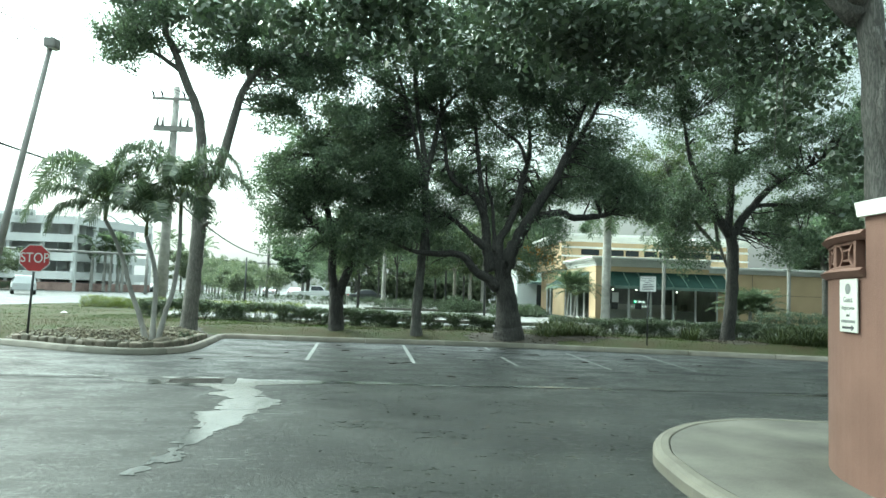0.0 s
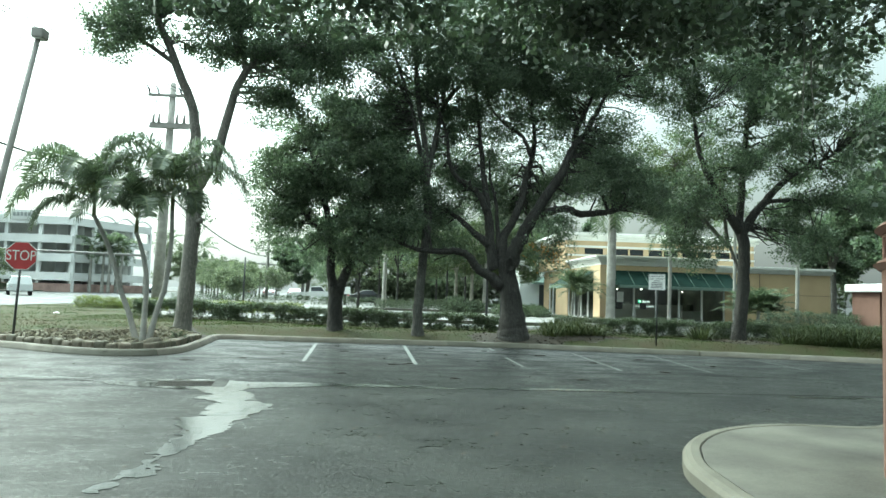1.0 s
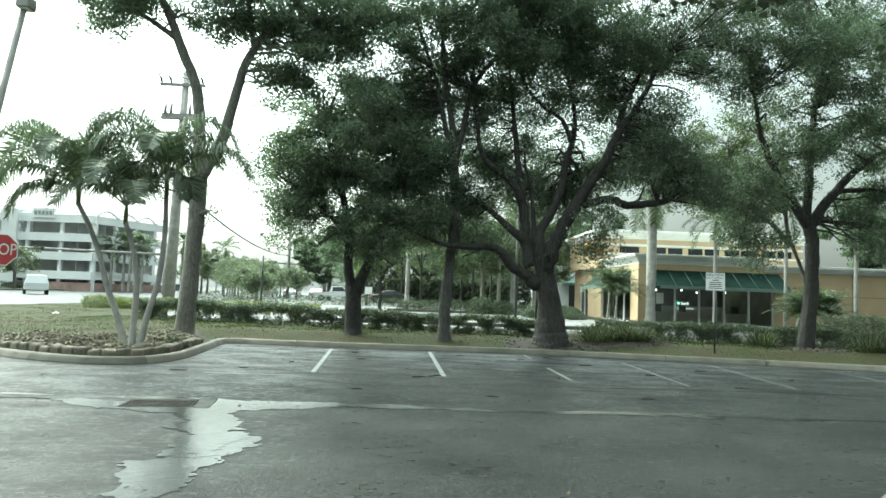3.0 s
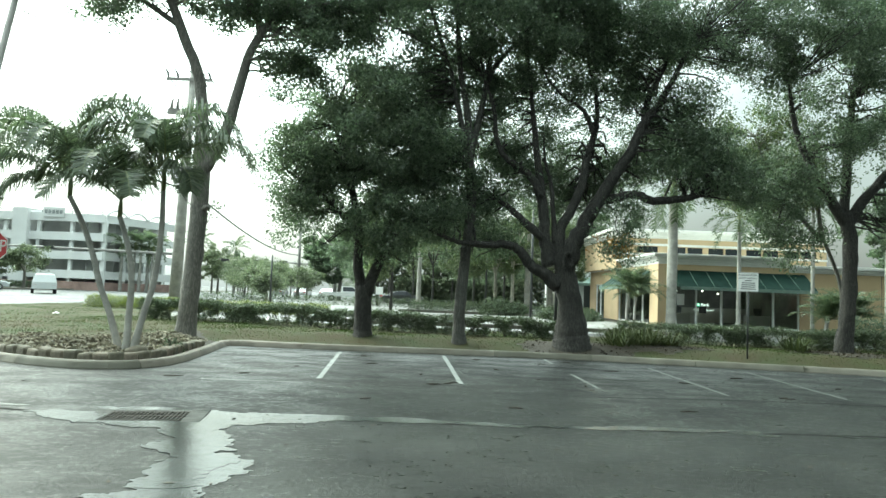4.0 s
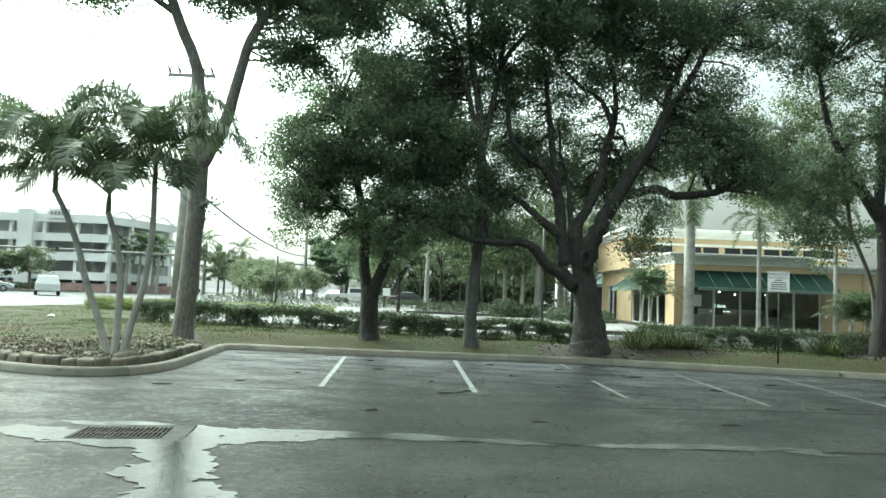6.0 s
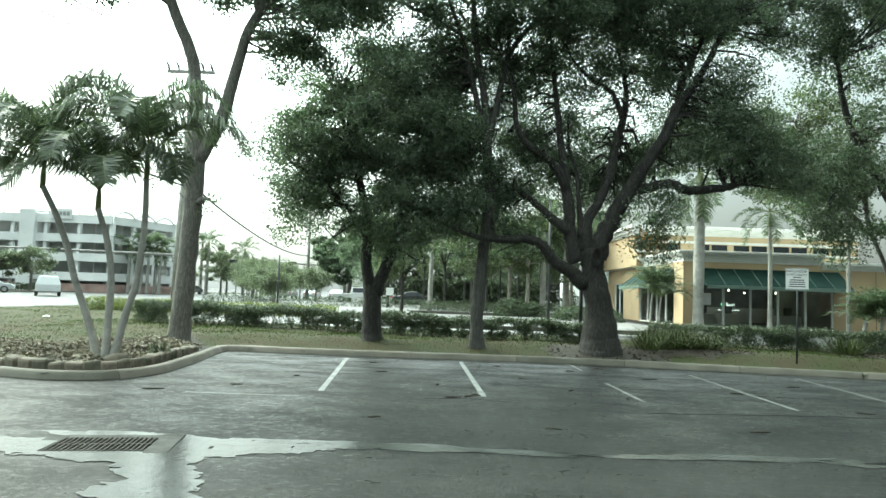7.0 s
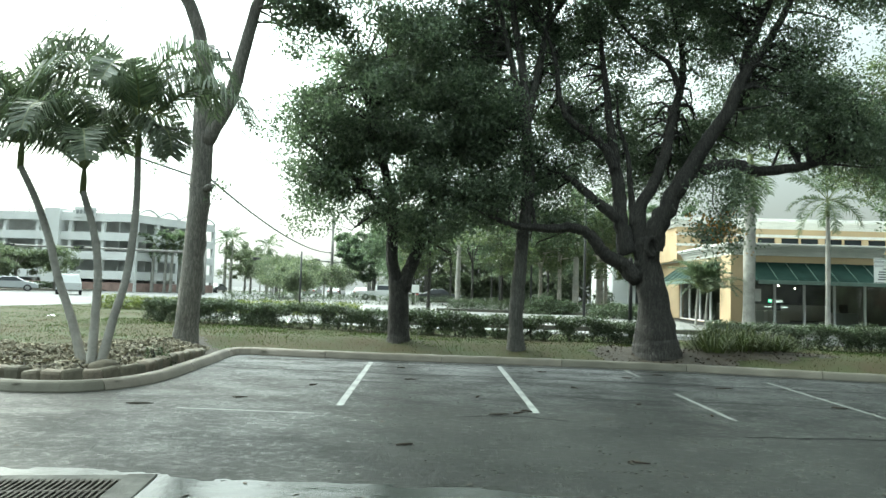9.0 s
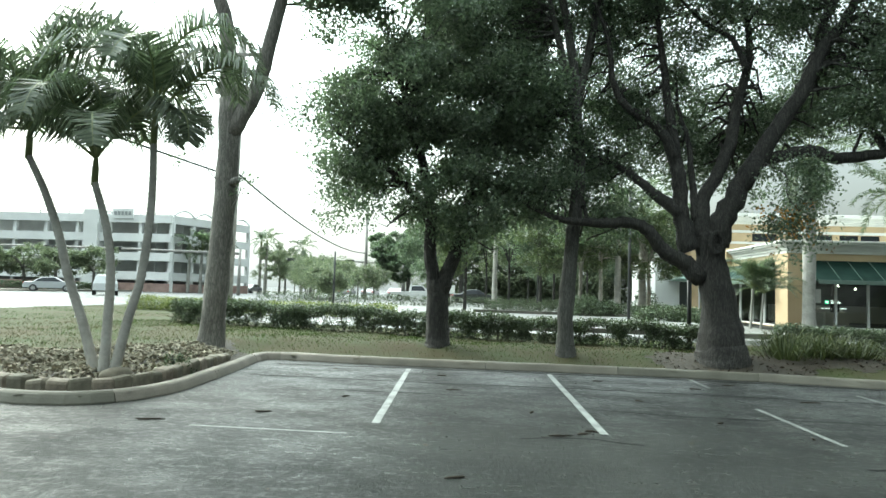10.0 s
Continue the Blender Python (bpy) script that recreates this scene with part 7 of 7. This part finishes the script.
for x, y, h, r, leaf in ((-0.6, 33.0, 6.4, 1.8, LEAF_LIGHT), (4.0, 35.0, 7.0, 2.0, LEAF_LIGHT), (6.94, 38.9, 6.6, 2.4, LEAF_LIGHT), (8.05, 37.3, 7.2, 2.2, LEAF_LIGHT), (11.6, 39.5, 7.4, 2.3, LEAF_LIGHT),
                         (2.2, 45.0, 7.6, 2.5, LEAF), (5.8, 47.0, 8.0, 2.6, LEAF), (8.8, 50.0, 8.2, 2.8, LEAF), (-2.6, 47.0, 7.6, 2.6, LEAF), (-4.6, 54.0, 8.0, 3.0, LEAF_DEEP), (0.2, 58.0, 8.2, 3.0, LEAF_LIGHT), (4.4, 62.0, 8.6, 3.2, LEAF)):
    lot_tree(x, y, h, r, leaf, n=380, bark=WHITEBARK if 36 < y < 40 else BARK, trunk_r=0.13 if 36 < y < 40 else 0.09)
for x, y, h, r in ((-9.0, 70.0, 9.0, 4.5), (-3.0, 72.0, 10.0, 5.0), (3.0, 74.0, 10.5, 5.5), (10.0, 70.0, 10.0, 5.0), (16.5, 66.0, 10.0, 5.0), (23.0, 60.0, 10.0, 5.0), (33.0, 30.0, 9.0, 4.0), (31.0, 16.0, 9.0, 4.0), (36.0, 21.0, 10.0, 4.5), (34.0, 8.0, 9.0, 4.0)):
    lot_tree(x, y, h, r, LEAF_DEEP, n=1100, per=11, trunk_r=0.25, size=0.3, label="broad dark tree at the edge of the far lot", name="far_tree")
for x, y, h, r in ((-14.5, 56.0, 3.6, 1.8), (-18.0, 64.0, 4.2, 2.0), (-21.0, 72.0, 4.6, 2.2), (-12.5, 48.0, 2.6, 1.3), (-24.5, 84.0, 5.0, 2.6), (-16.5, 78.0, 4.4, 2.2), (-28.5, 96.0, 5.5, 3.0), (-11.5, 62.0, 3.4, 1.6), (-20.5, 92.0, 5.0, 2.6), (-13.0, 96.0, 5.5, 3.0), (-33.0, 105.0, 6.0, 3.2), (-15.8, 60.0, 3.8, 2.4), (-19.5, 68.0, 4.2, 2.6), (-13.6, 52.0, 3.0, 1.9), (-22.5, 78.0, 4.6, 2.8), (-26.5, 90.0, 5.2, 3.0)):
    lot_tree(x, y, h, r, LEAF_HAZED, n=230, per=8, trunk_r=0.09, size=0.17, label="young tree along the far roadside", name="street_tree")
for x, y, h, r in ((-33.0, 97.0, 7.0, 3.6), (-30.5, 92.0, 6.2, 3.0), (-53.0, 61.0, 4.8, 3.4), (-47.0, 63.0, 4.6, 3.0), (-59.0, 58.5, 5.0, 3.2), (-50.0, 62.0, 4.8, 3.0), (-56.0, 60.0, 5.0, 3.2), (-44.5, 66.0, 4.6, 2.8), (-62.0, 57.0, 5.0, 3.2)):
    lot_tree(x, y, h, r, LEAF_HAZED, n=330, per=7, trunk_r=0.16, size=0.24, label="low spreading tree before the garage", name="street_tree")
hedge("hedge", "dark hedge along the far pavement", [(-47.5, 40.0), (-47.8, 62.0), (-47.5, 80.0)], 0.9, 1.2, 2400, HEDGE, gz1, size=0.14, width=0.09)

PALMKW = dict(count=11, length=2.6, leaflet_len=0.8, leaflets=16, lifts=(50, 20, -10, -40, 65), droop=70, width=0.12, shaft=0.9)
for x, y, h, r in ((1.15, 38.5, 5.6, 0.16), (9.2, 37.5, 6.0, 0.2), (11.3, 40.0, 6.6, 0.24), (-38.7, 77.4, 5.4, 0.2), (-37.4, 78.2, 5.7, 0.2), (-36.5, 78.0, 5.3, 0.2), (-35.9, 79.0, 5.8, 0.2), (-35.0, 78.2, 5.2, 0.2), (-34.6, 95.0, 7.4, 0.25), (-36.6, 98.0, 7.6, 0.25), (-28.6, 94.0, 6.4, 0.22), (-63.0, 62.0, 8.2, 0.22), (-58.5, 58.0, 7.4, 0.22)):
    g = gz1(x, y)
    palm("royal_palm", "tall pale-trunked palm in the distance", (x, y, g), [(x, y, g - 0.1, r * 1.2), (x, y, g + h * 0.5, r), (x + 0.05, y, g + h, r * 0.75)], first=x * 31 % 360, **PALMKW)

# lamp posts of the second lot
def lot_lamp(x, y, h, arm):
    t = thing("lot_lamp", "slim dark lamp post in the second lot", "street lamp", (x, y, gz1(x, y)), "lot lamps")
    tube("post", [(0, 0, -0.1), (0, 0, h)], [0.08, 0.06], DARK, t, 8)
    if arm:
        box("arm", (-arm, -0.04, h - 0.06), (0.03, 0.04, h + 0.02), DARK, t)
        box("head", (-arm - 0.55, -0.16, h - 0.1), (-arm, 0.16, h + 0.04), DARK, t, 0.02)
    return t


lot_lamp(4.2, 40.8, 5.0, 0.4)
lot_lamp(6.0, 35.8, 6.0, 0.0)
lot_lamp(7.8, 26.0, 6.6, 0.0)
lot_lamp(-9.6, 37.0, 3.6, 0.0)
stub = thing("bollard_post", "slim black post standing in the hedge beside the oak", "post", (6.15, 9.3, lawn_at(6.15, 9.3)))
tube("shaft", [(0, 0, -0.1), (0, 0, 2.3)], 0.055, DARK, stub, 8)
box("foot_plate", (-0.1, -0.1, 0.0), (0.1, 0.1, 0.03), DARK, stub)

# traffic signal mast arms
def mast(x, y, z, L, turn):
    t = thing("signal_mast", "grey traffic signal mast arm over the road", "traffic signal", (x, y, gz1(x, y)), "signal masts", turn=turn)
    tube("pole", [(0, 0, -0.1), (0, 0, z + 0.5)], [0.2, 0.15], GREYPOLE, t, 8)
    tube("arm", [(0, 0, z), (-L * 0.5, 0, z + 0.25), (-L, 0, z + 0.35)], [0.15, 0.12, 0.08], GREYPOLE, t, 8)
    for k in range(3):
        xk = -L * (0.45 + 0.25 * k)
        box("signal_head", (xk - 0.55, -0.25, z + 0.05), (xk + 0.55, 0.05, z + 0.45), DARK, t, 0.02)


mast(-27.5, 66.0, 4.7, 32.0, 0)
mast(-11.3, 82.0, 4.6, 16.0, 0)

# dense planting that closes the far lot
for line, h, w, n in (([(-7.5, 78.0), (2.0, 74.0), (14.0, 70.0), (24.0, 62.0)], 7.0, 4.0, 6500), ([(23.0, 62.0), (32.0, 52.0), (38.0, 36.0)], 3.6, 4.0, 2600), ([(-2.0, 66.0), (6.0, 67.0), (13.0, 64.0)], 3.0, 2.5, 3600)):
    hedge("shrub_belt", "tall dark belt of trees and shrubs behind the far lot", line, h, w, n, LEAF_HAZED, gz1, per=7, size=0.42, width=0.24)

# gatehouse beyond the yellow wall
gate = thing("gatehouse", "small terracotta gatehouse with a white metal canopy", "building", (25.6, 15.2, gz1(25.6, 15.2)))
wall_with_holes("wall", "x", 0.0, 0.0, 2.6, -0.3, 2.1, [(0.55, 0.85, 0.9, 1.6)], TERRACOTTA, gate)
wall_with_holes("wall", "y", 0.0, 0.25, 2.0, -0.3, 2.1, [], TERRACOTTA, gate)
box("back", (0.3, 0.4, 0.0), (2.5, 0.5, 2.0), DARK, gate)
part("canopy", box_bm((-0.3, -0.6, 2.1), (3.2, 2.2, 2.5), 0.06), FRAME_WHITE, gate)

# a scrap of paper on the lawn and a small sign in the second lot
scrap = bmesh.new()
for k, (x, y, z) in enumerate(((-0.11, -0.06, 0.0), (0.0, -0.075, 0.03), (0.12, -0.05, 0.0), (0.1, 0.06, 0.02), (0.0, 0.05, 0.05), (-0.12, 0.07, 0.01))):
    scrap.verts.new((x, y, z))
    scrap.verts.new((x, y, z - 0.004))
scrap.verts.ensure_lookup_table()
for q in ((0, 2, 8, 10), (2, 4, 6, 8), (1, 11, 9, 3), (3, 9, 7, 5)):
    scrap.faces.new([scrap.verts[i] for i in q])
ring = (0, 2, 4, 6, 8, 10)
for a, b in zip(ring, ring[1:] + ring[:1]):
    scrap.faces.new([scrap.verts[i] for i in (a, a + 1, b + 1, b)])
ob = tagged(part("paper_scrap", scrap, WHITE), "crumpled white scrap of paper on the lawn", "litter")
ob.matrix_basis = pose(-11.54, 12.12, lawn_at(-11.54, 12.12) + 0.02, 0, 0, 20)
post_sign = thing("small_sign", "small white sign on a thin post in the second lot", "sign", (-2.09, 42.47, gz1(-2.09, 42.47)))
tube("post", [(0, 0, -0.1), (0, 0, 1.5)], 0.03, GREYPOLE, post_sign, 6)
box("panel", (-0.3, -0.04, 1.0), (0.28, -0.03, 1.6), WHITE, post_sign, 0.004)
